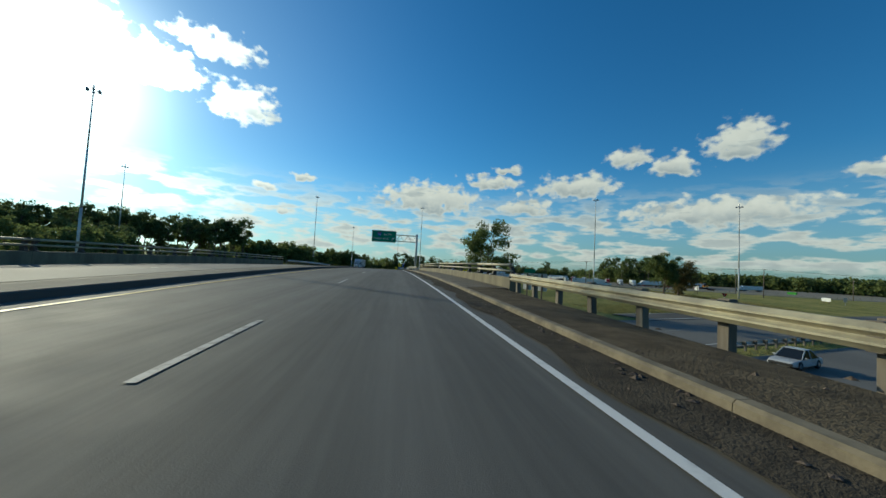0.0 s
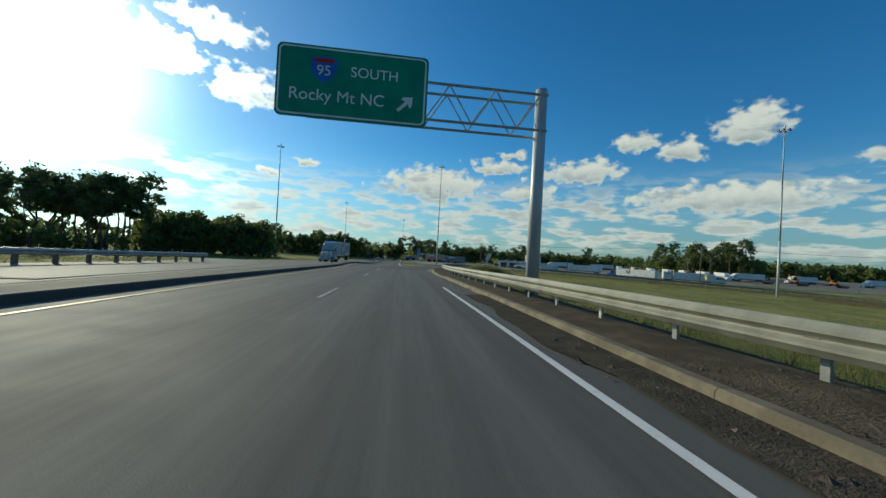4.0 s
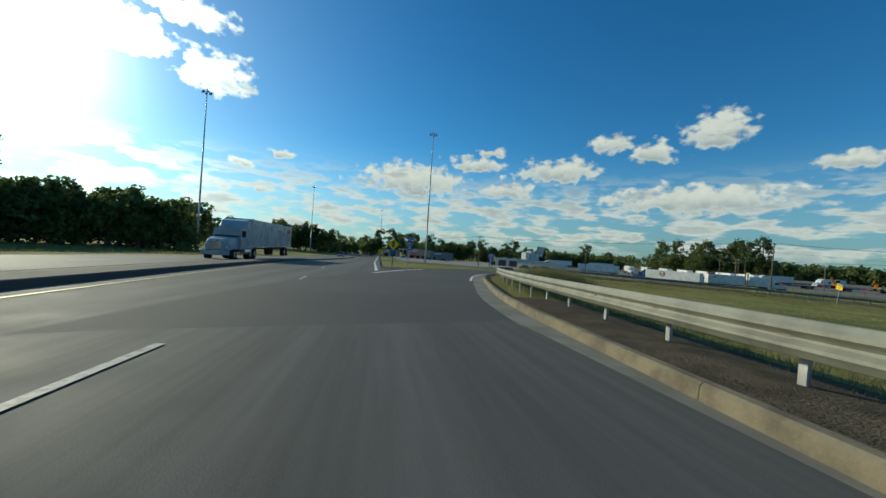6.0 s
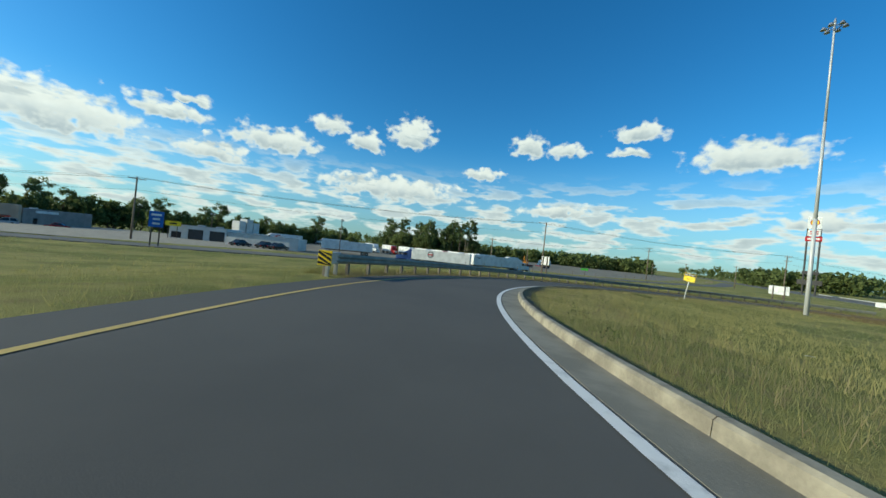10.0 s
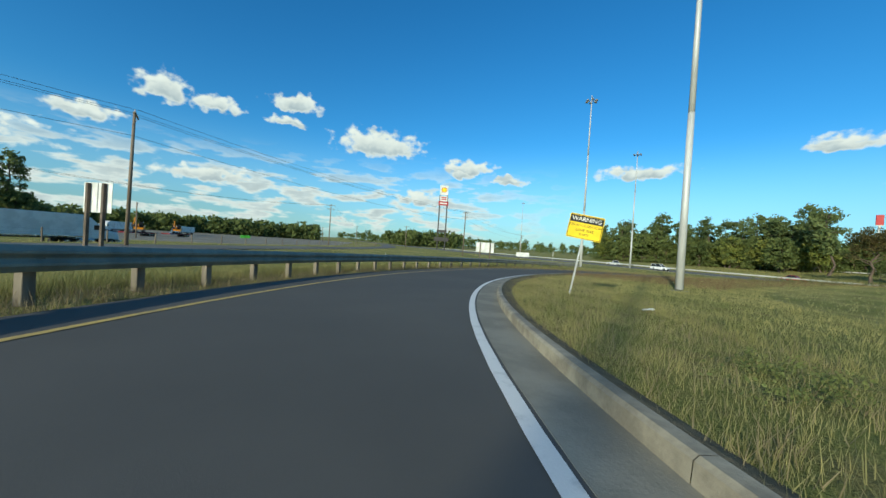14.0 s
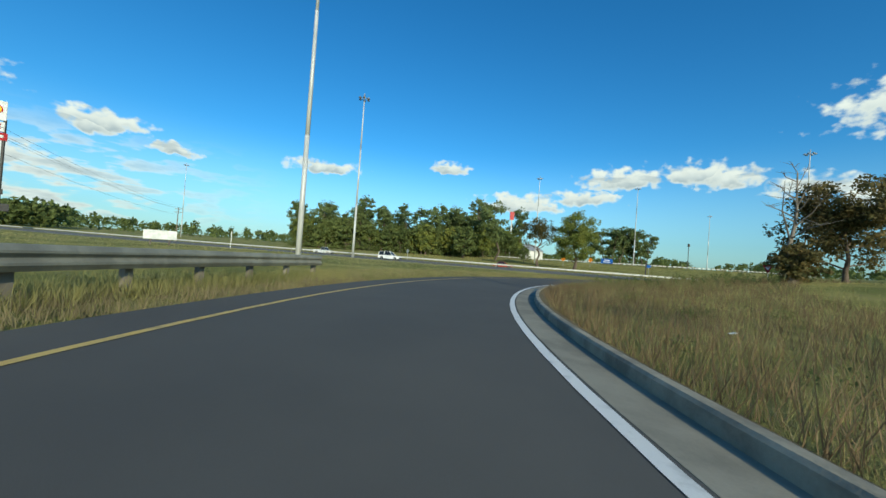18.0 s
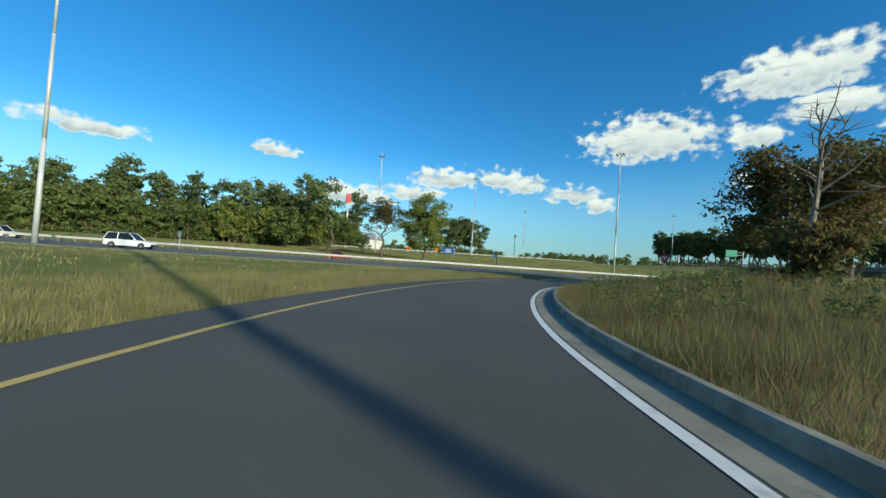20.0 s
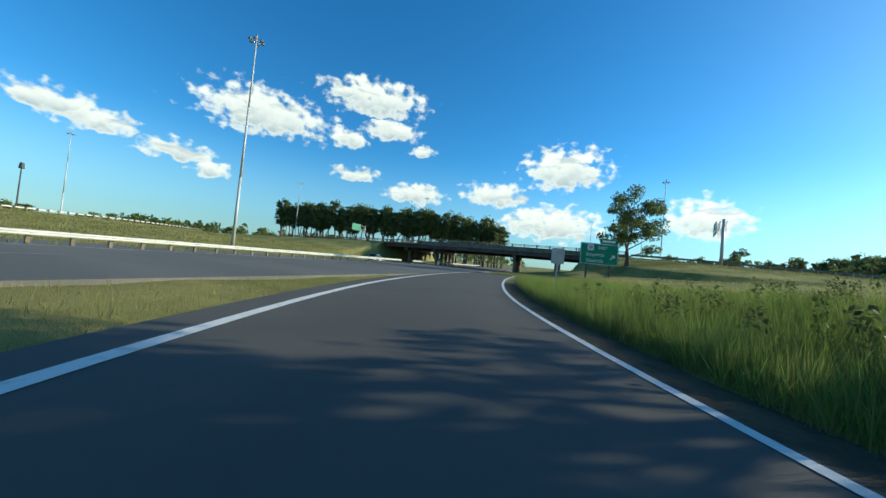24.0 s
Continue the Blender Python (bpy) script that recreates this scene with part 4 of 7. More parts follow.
def tree(name, label, kind, h, w, seed, leaves, leaf, material, bark=None, bare=0.35, lean=0.02, category="tree", group="roadside trees", lumps=0):
    """A tapered trunk with limbs and a crown of many leaves. kind: pine, oak or dead."""
    rng = np.random.default_rng(seed)
    top = thing(name, Matrix(), label, category, group)
    bm = fresh()
    bends = [Vector((0, 0, -0.4))]
    n = 6
    for i in range(1, n + 1):
        bends.append(Vector((rng.normal() * lean * h, rng.normal() * lean * h, h * (0.93 if kind != "oak" else 0.72) * i / n)))
    r0 = h * (0.016 if kind == "pine" else 0.022)
    for i in range(n):
        ra, rb = r0 * (1 - 0.85 * i / n), r0 * (1 - 0.85 * (i + 1) / n)
        tube(bm, bends[i], bends[i + 1], ra * (1.5 if i == 0 else 1), rb, 8 if leaves > 2000 or not leaves else 5, caps=False)
    limbs = {"pine": 20, "oak": 13, "dead": 13}[kind]
    tips = []
    for i in range(limbs):
        f = bare + (0.95 - bare) * (i + rng.random()) / limbs
        z = h * (0.93 if kind != "oak" else 0.72) * f
        j = min(n - 1, int(f * n))
        at = bends[j].lerp(bends[j + 1], f * n - j)
        a = rng.random() * 2 * math.pi
        if kind == "pine":
            reach = w / 2 * (1.0 - 0.5 * abs(f - 0.76) / 0.3) * rng.uniform(0.6, 1.0)
            tip = at + Vector((math.cos(a) * reach, math.sin(a) * reach, reach * rng.uniform(0.05, 0.4)))
        elif kind == "oak":
            reach = w / 2 * rng.uniform(0.45, 0.95) * (1 - 0.45 * (f - bare))
            tip = at + Vector((math.cos(a) * reach, math.sin(a) * reach, h * rng.uniform(0.10, 0.30)))
        else:
            reach = w / 2 * rng.uniform(0.35, 1.0) * (1.15 - 0.5 * f)
            tip = at + Vector((math.cos(a) * reach, math.sin(a) * reach, reach * rng.uniform(0.2, 1.3)))
        crook = 0.12 if kind == "dead" else 0.06
        mid = at.lerp(tip, 0.5) + Vector((rng.normal(), rng.normal(), rng.normal() * 1.3)) * crook * reach
        rl = r0 * (0.45 - 0.25 * f)
        tube(bm, at, mid, rl, rl * 0.65, 4, caps=False)
        tube(bm, mid, tip, rl * 0.65, rl * 0.2, 3, caps=False)
        for q in range(6 if kind == "dead" else 0):
            twig = mid.lerp(tip, rng.uniform(0.2, 0.8))
            tube(bm, twig, twig + Vector((rng.normal(), rng.normal(), rng.uniform(0.1, 1.0))) * reach * 0.28, rl * 0.35, rl * 0.08, 4, caps=False)
        tips += [tip, mid.lerp(tip, 0.55)]
    part("trunk", bm, bark or BARK, top, smooth=True)
    if leaves:
        c = np.array([list(t) for t in tips])
        if kind == "pine":
            r = np.stack([[rng.uniform(0.12, 0.20) * w + 0.15] * 2 + [rng.uniform(0.07, 0.12) * w + 0.15] for _ in c])
            c = np.vstack([c, [[*bends[-1][:2], h * 0.93]]])
            r = np.vstack([r, [[w * 0.22, w * 0.22, h * 0.06]]])
        else:
            fill = lumps or (48 if leaves < 2000 else 90)
            more = rng.normal(size=(fill, 3))
            more = more / np.linalg.norm(more, axis=1)[:, None] * (rng.random(fill) ** 0.5)[:, None] * np.array([w * 0.43, w * 0.43, h * (0.94 - bare) * 0.45]) + np.array([0, 0, h * (0.5 + bare / 2)])
            c = np.vstack([c, more]) if kind == "oak" else c
            r = np.stack([[rng.uniform(0.07, 0.155) * w] * 2 + [rng.uniform(0.05, 0.11) * w] for _ in c])
        v, f = leaf_mesh(rng, c, r, leaves, leaf, 1.6 if kind == "pine" else 1.1)
        v[:, 2] = np.minimum(v[:, 2], h)
        mesh_object("crown", v.tolist(), f.tolist(), material, top)
    return top


def plant(source, x, y, turn, grow=1.0, sink=0.1):
    made = copy_thing(source, Matrix())
    made.matrix_basis = pose(x, y, ground_z(x, y) - sink, 0, 0, turn) @ Matrix.Diagonal((grow, grow, grow * 1.0, 1))
    return made


P_A = tree("pine_tree", "tall dark green pine with a bare lower trunk", "pine", 21, 7.4, 1, 1500, 0.29, LEAF_PINE, bare=0.50)
P_B = tree("pine_tree", "tall ragged pine with a gappy crown", "pine", 19.5, 6.6, 2, 1250, 0.28, LEAF_PINE, bare=0.56)
P_C = tree("pine_tree", "full dark green pine", "pine", 17, 8.0, 3, 1500, 0.31, LEAF_PINE, bare=0.34)
O_A = tree("broadleaf_tree", "dense green broadleaf tree", "oak", 13, 10.5, 4, 1600, 0.40, LEAF_OAK, bare=0.06)
O_B = tree("broadleaf_tree", "dark green broadleaf tree at the wood's edge", "oak", 11, 9.5, 5, 1450, 0.40, LEAF_OAK, bare=0.03)
O_C = tree("broadleaf_tree", "yellow-green broadleaf tree at the wood edge", "oak", 12, 9.5, 6, 1500, 0.40, LEAF_YELLOW, bare=0.05)
PROTO = {"a": P_A, "b": P_B, "c": P_C, "o": O_A, "p": O_B, "q": O_C}
used = set()


def put_tree(key, x, y, grow=1.0, turn=None):
    turn = random.uniform(0, 360) if turn is None else turn
    if key not in used:
        used.add(key)
        PROTO[key].matrix_basis = pose(x, y, ground_z(x, y) - 0.1, 0, 0, turn) @ Matrix.Diagonal((grow, grow, grow, 1))
    else:
        plant(PROTO[key], x, y, turn, grow)


random.seed(21)
# the pine wood north-west of the bridge
WOOD = Line([(-40, 188, 0), (-52, 181, 0), (-66, 173, 0), (-84, 161, 0), (-110, 155, 0), (-170, 150, 0), (-225, 146, 0)])
for k in range(140):
    f = (k + random.random()) / 140
    q = WOOD.at(WOOD.s[-1] * f, random.choice((0, 3, 8, 14, 22)) + random.uniform(0, 3))
    key = random.choice("aaabbbbc") if f > 0.17 else random.choice("oop")
    put_tree(key, q.x, q.y, random.uniform(0.82, 1.0) * (1.12 if f < 0.17 else 1.04 + 0.16 * min(f * 2.5, 1)))
for k in range(26):
    q = WOOD.at(WOOD.s[-1] * (k + random.random()) / 26, random.uniform(-3, 2))
    put_tree(random.choice("op"), q.x, q.y, random.uniform(0.35, 0.7))
# the wood south-east of the highway
EDGE = Line([(226, 24, 0), (195, 14, 0), (165, 2, 0), (149, -12, 0), (138, -40, 0)])
for k in range(110):
    s = EDGE.s[-1] * (k + random.random()) / 110
    deep = random.choice((0, 3, 7, 12, 18))
    q = EDGE.at(s, -deep - random.uniform(0, 3))
    put_tree(random.choice("oopqac" if deep < 8 else "aboco"), q.x, q.y, random.uniform(0.85, 1.25))
for x, y in ((97, -62), (101, -66), (92, -66), (88, -60), (104, -58), (84, -68), (110, -64), (95, -59), (90, -63), (99, -57)):
    put_tree(random.choice("ccc"), x, y, random.uniform(1.05, 1.25))
put_tree("c", 138, 4, 1.35)
put_tree("o", 128, 0, 0.5)
put_tree("p", 150, 6, 1.2)
put_tree("q", 168, 5, 1.1)
# the row of pines beyond the overpass
for k in range(110):
    f = k / 109
    put_tree(random.choice("aab"), -34 - 52 * f + random.uniform(-3, 3), -116 + 112 * f + random.uniform(-6, 6), random.uniform(0.95, 1.35))
# the clump in the lorry yard
for k in range(42):
    a, r = random.uniform(0, 6.28), math.sqrt(random.random())
    put_tree(random.choice("acooo"), 220 + 24 * r * math.cos(a), 302 + 42 * r * math.sin(a), random.uniform(1.1, 1.35))
for x, y, g in ((120, 345, 0.9), (134, 352, 0.75), (150, 356, 0.7)):
    put_tree("c", x, y, g)
# trees behind the shops
for k in range(44):
    put_tree(random.choice("oopc"), -10 + 4.2 * k + random.uniform(-2, 2), 338 + random.uniform(-4, 12) - 0.1 * k, random.uniform(0.8, 1.15))
for k in range(30):
    put_tree(random.choice("op"), -30 - 3.5 * k, 330 - 2 * k + random.uniform(-6, 6), random.uniform(1.1, 1.5))

# scattered trees beyond the main road
for k in range(46):
    put_tree(random.choice("opooc"), -64 - 0.9 * k + random.uniform(-5, 5), 74 + 1.7 * k + random.uniform(-4, 4), random.uniform(0.55, 0.85))
# single trees near the road
lone = tree("lone_tree", "spreading dark broadleaf tree beside the bridge", "oak", 13.4, 12.0, 31, 9000, 0.17, LEAF_OAK, bare=0.12, lean=0.035, lumps=26)
lone.matrix_basis = pose(18.6, 67.0, ground_z(18.6, 67.0) - 0.1, 0, 0, 40)
shade = tree("shade_tree", "broad dark tree with browning leaves on the mound", "oak", 9.6, 11.5, 32, 15000, 0.135, LEAF_RUST, bare=0.16, lean=0.02, lumps=44)
shade.matrix_basis = pose(77.6, 88.0, ground_z(77.6, 88.0) - 0.1, 0, 0, 10)
shade2 = tree("shade_tree", "tall dark spreading tree on the mound beside the slip road", "oak", 12.2, 10.4, 33, 15000, 0.15, LEAF_OAK, bare=0.14, lean=0.02, lumps=50)
shade2.matrix_basis = pose(70.2, 84.0, ground_z(70.2, 84.0) - 0.1, 0, 0, 200)
snag = tree("dead_tree", "leafless grey dead tree with broken limbs", "dead", 9.6, 7.5, 34, 0, 0.1, LEAF_RUST, DEAD_WOOD, bare=0.35, lean=0.015, group="")
snag.matrix_basis = pose(83.0, 94.0, ground_z(83, 94) - 0.1, 0, 0, 0)
bush = tree("leafy_shrub", "rust-brown leafy shrub round the dead tree", "oak", 3.5, 4.4, 35, 3600, 0.13, LEAF_RUST, bare=0.02, category="shrub")
bush.matrix_basis = pose(82.6, 93.6, ground_z(82.6, 93.6) - 0.1)
round_tree = tree("round_tree", "full yellow-green tree beside the highway", "oak", 17.4, 13.4, 36, 20000, 0.18, LEAF_YELLOW, bare=0.08)
round_tree.matrix_basis = pose(107.0, 27.0, ground_z(107, 27) - 0.1)
thin_tree = tree("thin_tree", "sparse tree with thinning reddish leaves", "oak", 15.2, 10.5, 37, 5200, 0.18, LEAF_RUST, bare=0.4)
thin_tree.matrix_basis = pose(116.6, 29.5, ground_z(116.6, 29.5) - 0.1)


def far_woods():
    """A low belt of woodland all round, joined."""
    rng = np.random.default_rng(8)
    V, F, base = [], [], 0
    for k in range(2300):
        a = rng.random() * 2 * math.pi
        r = rng.uniform(400, 700)
        if k > 1500:   # nearer and taller to the east and north-east
            a = rng.uniform(-0.12, 1.0)
            r = rng.uniform(300, 400) + 70 * a
        x, y = 100 + r * math.cos(a), 80 + r * math.sin(a)
        if abs(x) < 24 or abs(y - (55 + 0.25 * (x - 80))) < 40:
            continue
        h = rng.uniform(11, 18)
        z = ground_z(x, y)
        c = np.array([[x, y, z + h * 0.45], [x + rng.normal(), y + rng.normal(), z + h * 0.75]])
        v, f = leaf_mesh(rng, c, np.array([[6.4, 6.4, h * 0.46], [4.0, 4.0, h * 0.25]]), 56, 1.6)
        V.append(v)
        F.append(f + base)
        base += len(v)
    ob = mesh_object("far_woods", np.vstack(V).tolist(), np.vstack(F).tolist(), LEAF_OAK)
    tagged(ob, "belt of dark green woodland on the horizon", "woodland", kind="stuff")


far_woods()


def thicket(line, low, high, count, label, tall=(2.5, 6.0), size=0.42):
    """Shrubs and young growth that fill a wood's edge down to the ground, joined."""
    rng = np.random.default_rng(count)
    V, F, base = [], [], 0
    for k in range(count):
        q = line.at(line.s[-1] * rng.random(), low + (high - low) * rng.random())
        h = rng.uniform(*tall)
        z = ground_z(q.x, q.y)
        c = np.array([[q.x, q.y, z + h * 0.45]] * 4) + rng.normal(size=(4, 3)) * np.array([1.0, 1.0, h * 0.16])
        v, f = leaf_mesh(rng, c, np.array([[1.3, 1.3, h * 0.33]] * 4), 75, size)
        V.append(v)
        F.append(f + base)
        base += len(v)
    ob = mesh_object("thicket", np.vstack(V).tolist(), np.vstack(F).tolist(), LEAF_OAK)
    tagged(ob, label, "shrubs", kind="stuff")


thicket(EDGE, -10, 0.5, 300, "dark green undergrowth at the edge of the wood", (1.5, 4.5), 0.3)
thicket(Line([(-150, 262, 0), (-30, 338, 0), (60, 345, 0), (180, 338, 0)]), -8, 4, 330, "dark band of trees behind the shops", (7, 12), 0.8)
thicket(Line([(206, 262, 0), (220, 300, 0), (232, 345, 0)]), -15, 15, 130, "undergrowth below the trees of the yard", (4, 9), 0.55)
thicket(WOOD, -1, 9, 260, "shaded undergrowth below the pine wood")


# ---------------------------------------------------------------- grass
def line_sides(line, X, Y):
    """For each place: how far to the right of a line it lies, and how far from it."""
    p, r = line.p[::2], line.right[::2]
    best = np.full(X.shape, 1e9)
    side = np.zeros_like(X)
    for i in range(len(p)):
        dx, dy = X - p[i, 0], Y - p[i, 1]
        d = dx * dx + dy * dy
        hit = d < best
        best = np.where(hit, d, best)
        side = np.where(hit, dx * r[i, 0] + dy * r[i, 1], side)
    return side, np.sqrt(best)


def open_ground(X, Y):
    """Where grass can grow: off the roads and yards."""
    ok = np.ones_like(X, bool)
    for line, a, b in ((RAMP, -4.15, 3.55), (HIGHWAY, -10.2, 6.6), (MAINLINE, -5, 5), (FAR_RAMP, -4, 4), (STREET, -3.8, 3.8), (SLIP_LEFT, -4, 4)):
        side, d = line_sides(line, X, Y)
        ok &= ~((side > a) & (side < b) & (d < np.abs(side) + 2))
    X = X - np.where(Y < 55, 0.021 * (75 - Y), 0.0)
    ok &= ~((X > -20.5) & (X < np.where(Y > 108, 1.0 + 0.0 * Y, 3.3)) & ~((Y > 3) & (Y < 58)))
    ok &= ~((X > 3) & (X < 5.6) & (Y > 10) & (Y < 66))
    ok &= ~((X > -18) & (X < 6) & (Y > 0) & (Y < 62))
    ok &= ~((Y > 121) & (Y < 139.5) & (X < 0.6 + (Y - 121) * 0.33))
    return ok


def heights_at(X, Y):
    i = np.clip(np.searchsorted(GX, X) - 1, 0, len(GX) - 2)
    j = np.clip(np.searchsorted(GY, Y) - 1, 0, len(GY) - 2)
    u, v = (X - GX[i]) / (GX[i + 1] - GX[i]), (Y - GY[j]) / (GY[j + 1] - GY[j])
    return (GZ[j, i] * (1 - u) + GZ[j, i + 1] * u) * (1 - v) + (GZ[j + 1, i] * (1 - u) + GZ[j + 1, i + 1] * u) * v


def grass(name, label, X, Y, tall, blades, width, material, rng):
    ok = open_ground(X, Y)
    X, Y, tall = X[ok], Y[ok], tall[ok]
    Z = heights_at(X, Y)
    n = len(X) * blades
    x, y, z, h = (np.repeat(q, blades) for q in (X, Y, Z, tall))
    x, y = x + rng.normal(size=n) * 0.07, y + rng.normal(size=n) * 0.07
    h = h * rng.uniform(0.5, 1.15, n)
    a = rng.random(n) * 2 * math.pi
    w = width * rng.uniform(0.6, 1.3, n)
    lean = h * rng.uniform(0.1, 0.65, n)
    b = rng.random(n) * 2 * math.pi
    p = np.stack([x, y, z - 0.03], 1)
    e = np.stack([np.cos(a) * w, np.sin(a) * w, 0 * w], 1)
    tip = p + np.stack([np.cos(b) * lean, np.sin(b) * lean, h], 1)
    verts = np.stack([p - e, p + e, tip], 1).reshape(-1, 3)
    me = bpy.data.meshes.new(name)
    me.vertices.add(n * 3)
    me.vertices.foreach_set("co", verts.ravel())
    me.loops.add(n * 3)
    me.loops.foreach_set("vertex_index", np.arange(n * 3))
    me.polygons.add(n)
    me.polygons.foreach_set("loop_start", np.arange(n) * 3)
    me.update(calc_edges=True)
    me.materials.append(material)
    return tagged(new(name, me), label, "grass", kind="stuff")


GRASS = leafy("dry_grass", (0.42, 0.365, 0.145), (0.165, 0.17, 0.056), 2.2, 0.45)
STRAW = leafy("dead_grass", (0.36, 0.29, 0.16), (0.16, 0.125, 0.07), 0.8, 0.35)
STRAW_RUST = leafy("rust_seed_stalks", (0.27, 0.185, 0.095), (0.10, 0.07, 0.04), 1.4, 0.35)
GRASS_LUSH = leafy("lush_grass", (0.30, 0.37, 0.085), (0.10, 0.165, 0.035), 1.2, 0.45)
GRASS_TALL = leafy("tall_grass", (0.30, 0.27, 0.11), (0.09, 0.11, 0.036), 1.6, 0.4)
rng = np.random.default_rng(5)


def along(line, lo, hi, n, s0=0.0, s1=None):
    s = rng.uniform(s0, line.s[-1] if s1 is None else s1, n)
    side = lo + (hi - lo) * rng.random(n) ** 1.5
    px, py = np.interp(s, line.s, line.p[:, 0]), np.interp(s, line.s, line.p[:, 1])
    rx, ry = np.interp(s, line.s, line.right[:, 0]), np.interp(s, line.s, line.right[:, 1])
    return px + rx * side, py + ry * side


S_G = RAMP.near(2, 112)
X, Y = along(RAMP, 3.52, 8.5, 112000, S_G)
grass("verge_grass", "dry yellow-green grass beside the slip road", X, Y, rng.uniform(0.05, 0.22, len(X)) + 0.2 * (rng.random(len(X)) > 0.93), 4, 0.0030, GRASS, rng)
X, Y = along(RAMP, 8.0, 18, 60000, S_G)
grass("verge_grass", "dry yellow-green grass of the interchange field", X, Y, rng.uniform(0.08, 0.26, len(X)) + 0.2 * (rng.random(len(X)) > 0.93), 3, 0.0075, GRASS, rng)
X, Y = along(RAMP, 3.5, 9, 16000, S_G)
grass("dead_grass", "brown dead grass stalks with seed heads", X, Y, rng.uniform(0.1, 0.42, len(X)), 4, 0.0042, STRAW, rng)
X, Y = along(RAMP, -4.1, -13, 46000, S_G)
grass("verge_grass", "dry yellow-green grass outside the bend", X, Y, rng.uniform(0.06, 0.24, len(X)) + 0.2 * (rng.random(len(X)) > 0.93), 3, 0.0065, GRASS, rng)
X, Y = along(RAMP, -4.2, -6.5, 16000, RAMP.near(30, 152), RAMP.near(101, 117))
grass("dead_grass", "straw-coloured dead grass below the guardrail", X, Y, rng.uniform(0.1, 0.38, len(X)), 4, 0.005, STRAW, rng)
X, Y = along(MAIN_RAIL, 0.4, 9, 16000)
grass("verge_grass", "tall seeding grass behind the guardrail", X, Y, rng.uniform(0.1, 0.42, len(X)), 5, 0.006, GRASS_TALL, rng)
X, Y = along(RAMP, 3.4, 12, 30000, RAMP.near(103, 108))
grass("tall_grass", "tall green grass on the bank", X, Y, rng.uniform(0.1, 1.0, len(X)) ** 2.4 * 0.62 + 0.12, 6, 0.0065, GRASS_TALL, rng)
X, Y = along(RAMP, -4.15, -10, 20000, RAMP.near(101, 117), RAMP.near(84, 73))
grass("tall_grass", "olive grass in the shade between slip road and highway", X, Y, rng.uniform(0.08, 0.34, len(X)), 4, 0.008, GRASS_TALL, rng)
X, Y = along(RAMP, -4.15, -9, 5000, RAMP.near(101, 117), RAMP.near(84, 73))
grass("dead_grass", "brown dead stalks between slip road and highway", X, Y, rng.uniform(0.12, 0.4, len(X)), 4, 0.006, STRAW, rng)
X, Y = along(RAMP, 3.7, 16, 14500, RAMP.near(93, 136), RAMP.near(66, 63))
grass("dead_grass", "rust-brown seeding stalks on the bank", X, Y, rng.uniform(0.25, 0.75, len(X)), 4, 0.006, STRAW_RUST, rng)
X, Y = along(RAMP, -6.6, -5.2, 14000, RAMP.near(30, 152), RAMP.near(101, 117))
grass("tall_grass", "pale tall grass along the guardrail", X, Y, rng.uniform(0.2, 0.55, len(X)), 5, 0.008, GRASS, rng)
X, Y = rng.uniform(5, 175, 48000), rng.uniform(-5, 205, 48000)
far = np.abs(line_sides(RAMP, X, Y)[0]) > 12.5
X, Y = X[far], Y[far]
grass("field_grass", "rough mown grass of the interchange", X, Y, rng.uniform(0.10, 0.30, len(X)), 3, 0.02, GRASS, rng)
X, Y = rng.uniform(20, 165, 40000), rng.uniform(-60, 60, 40000)
far = line_sides(RAMP, X, Y)[1] > 13
X, Y = X[far], Y[far]
grass("field_grass", "rough mown grass of the median", X, Y, rng.uniform(0.2, 0.5, len(X)), 3, 0.035, GRASS, rng)
X, Y = rng.uniform(-80, -18, 14000), rng.uniform(60, 190, 14000)
grass("field_grass", "rough grass beyond the overpass", X, Y, rng.uniform(0.2, 0.5, len(X)), 3, 0.035, GRASS, rng)
X, Y = along(RAMP, 3.7, 10.5, 17000, RAMP.near(83.5, 73), RAMP.near(58, 59.5))
grass("tall_grass", "lush tall green grass at the foot of the bank", X, Y, rng.uniform(0.3, 0.85, len(X)), 5, 0.008, GRASS_LUSH, rng)
# broad-leaved weeds
WEED_SPOTS = [(63.4, 148.7, 0.45, 22, 0.24), (61.6, 148.0, 0.5, 18, 0.24), (93.3, 118.4, 0.35, 9, 0.36), (90.6, 117.2, 0.3, 7, 0.42), (94.6, 113.8, 0.22, 7, 0.45), (17.4, 137.0, 0.45, 18, 0.22)]
WEED = leafy("weed_leaves", (0.17, 0.19, 0.06), (0.06, 0.08, 0.025), 0.8, 0.3)


def weeds():
    n = 150
    X, Y = along(RAMP, 4.2, 16, n, S_G)
    ok = open_ground(X, Y)
    X, Y = X[ok], Y[ok]
    Z = heights_at(X, Y)
    c = np.repeat(np.stack([X, Y, Z + 0.16], 1), 3, axis=0) + rng.normal(size=(3 * len(X), 3)) * np.array([0.18, 0.18, 0.05])
    v, f = leaf_mesh(rng, c, np.full((len(c), 3), 0.19), 9000, 0.024)
    tagged(mesh_object("weeds", v.tolist(), f.tolist(), WEED), "low broad-leaved green weeds in the grass", "weeds", kind="stuff")


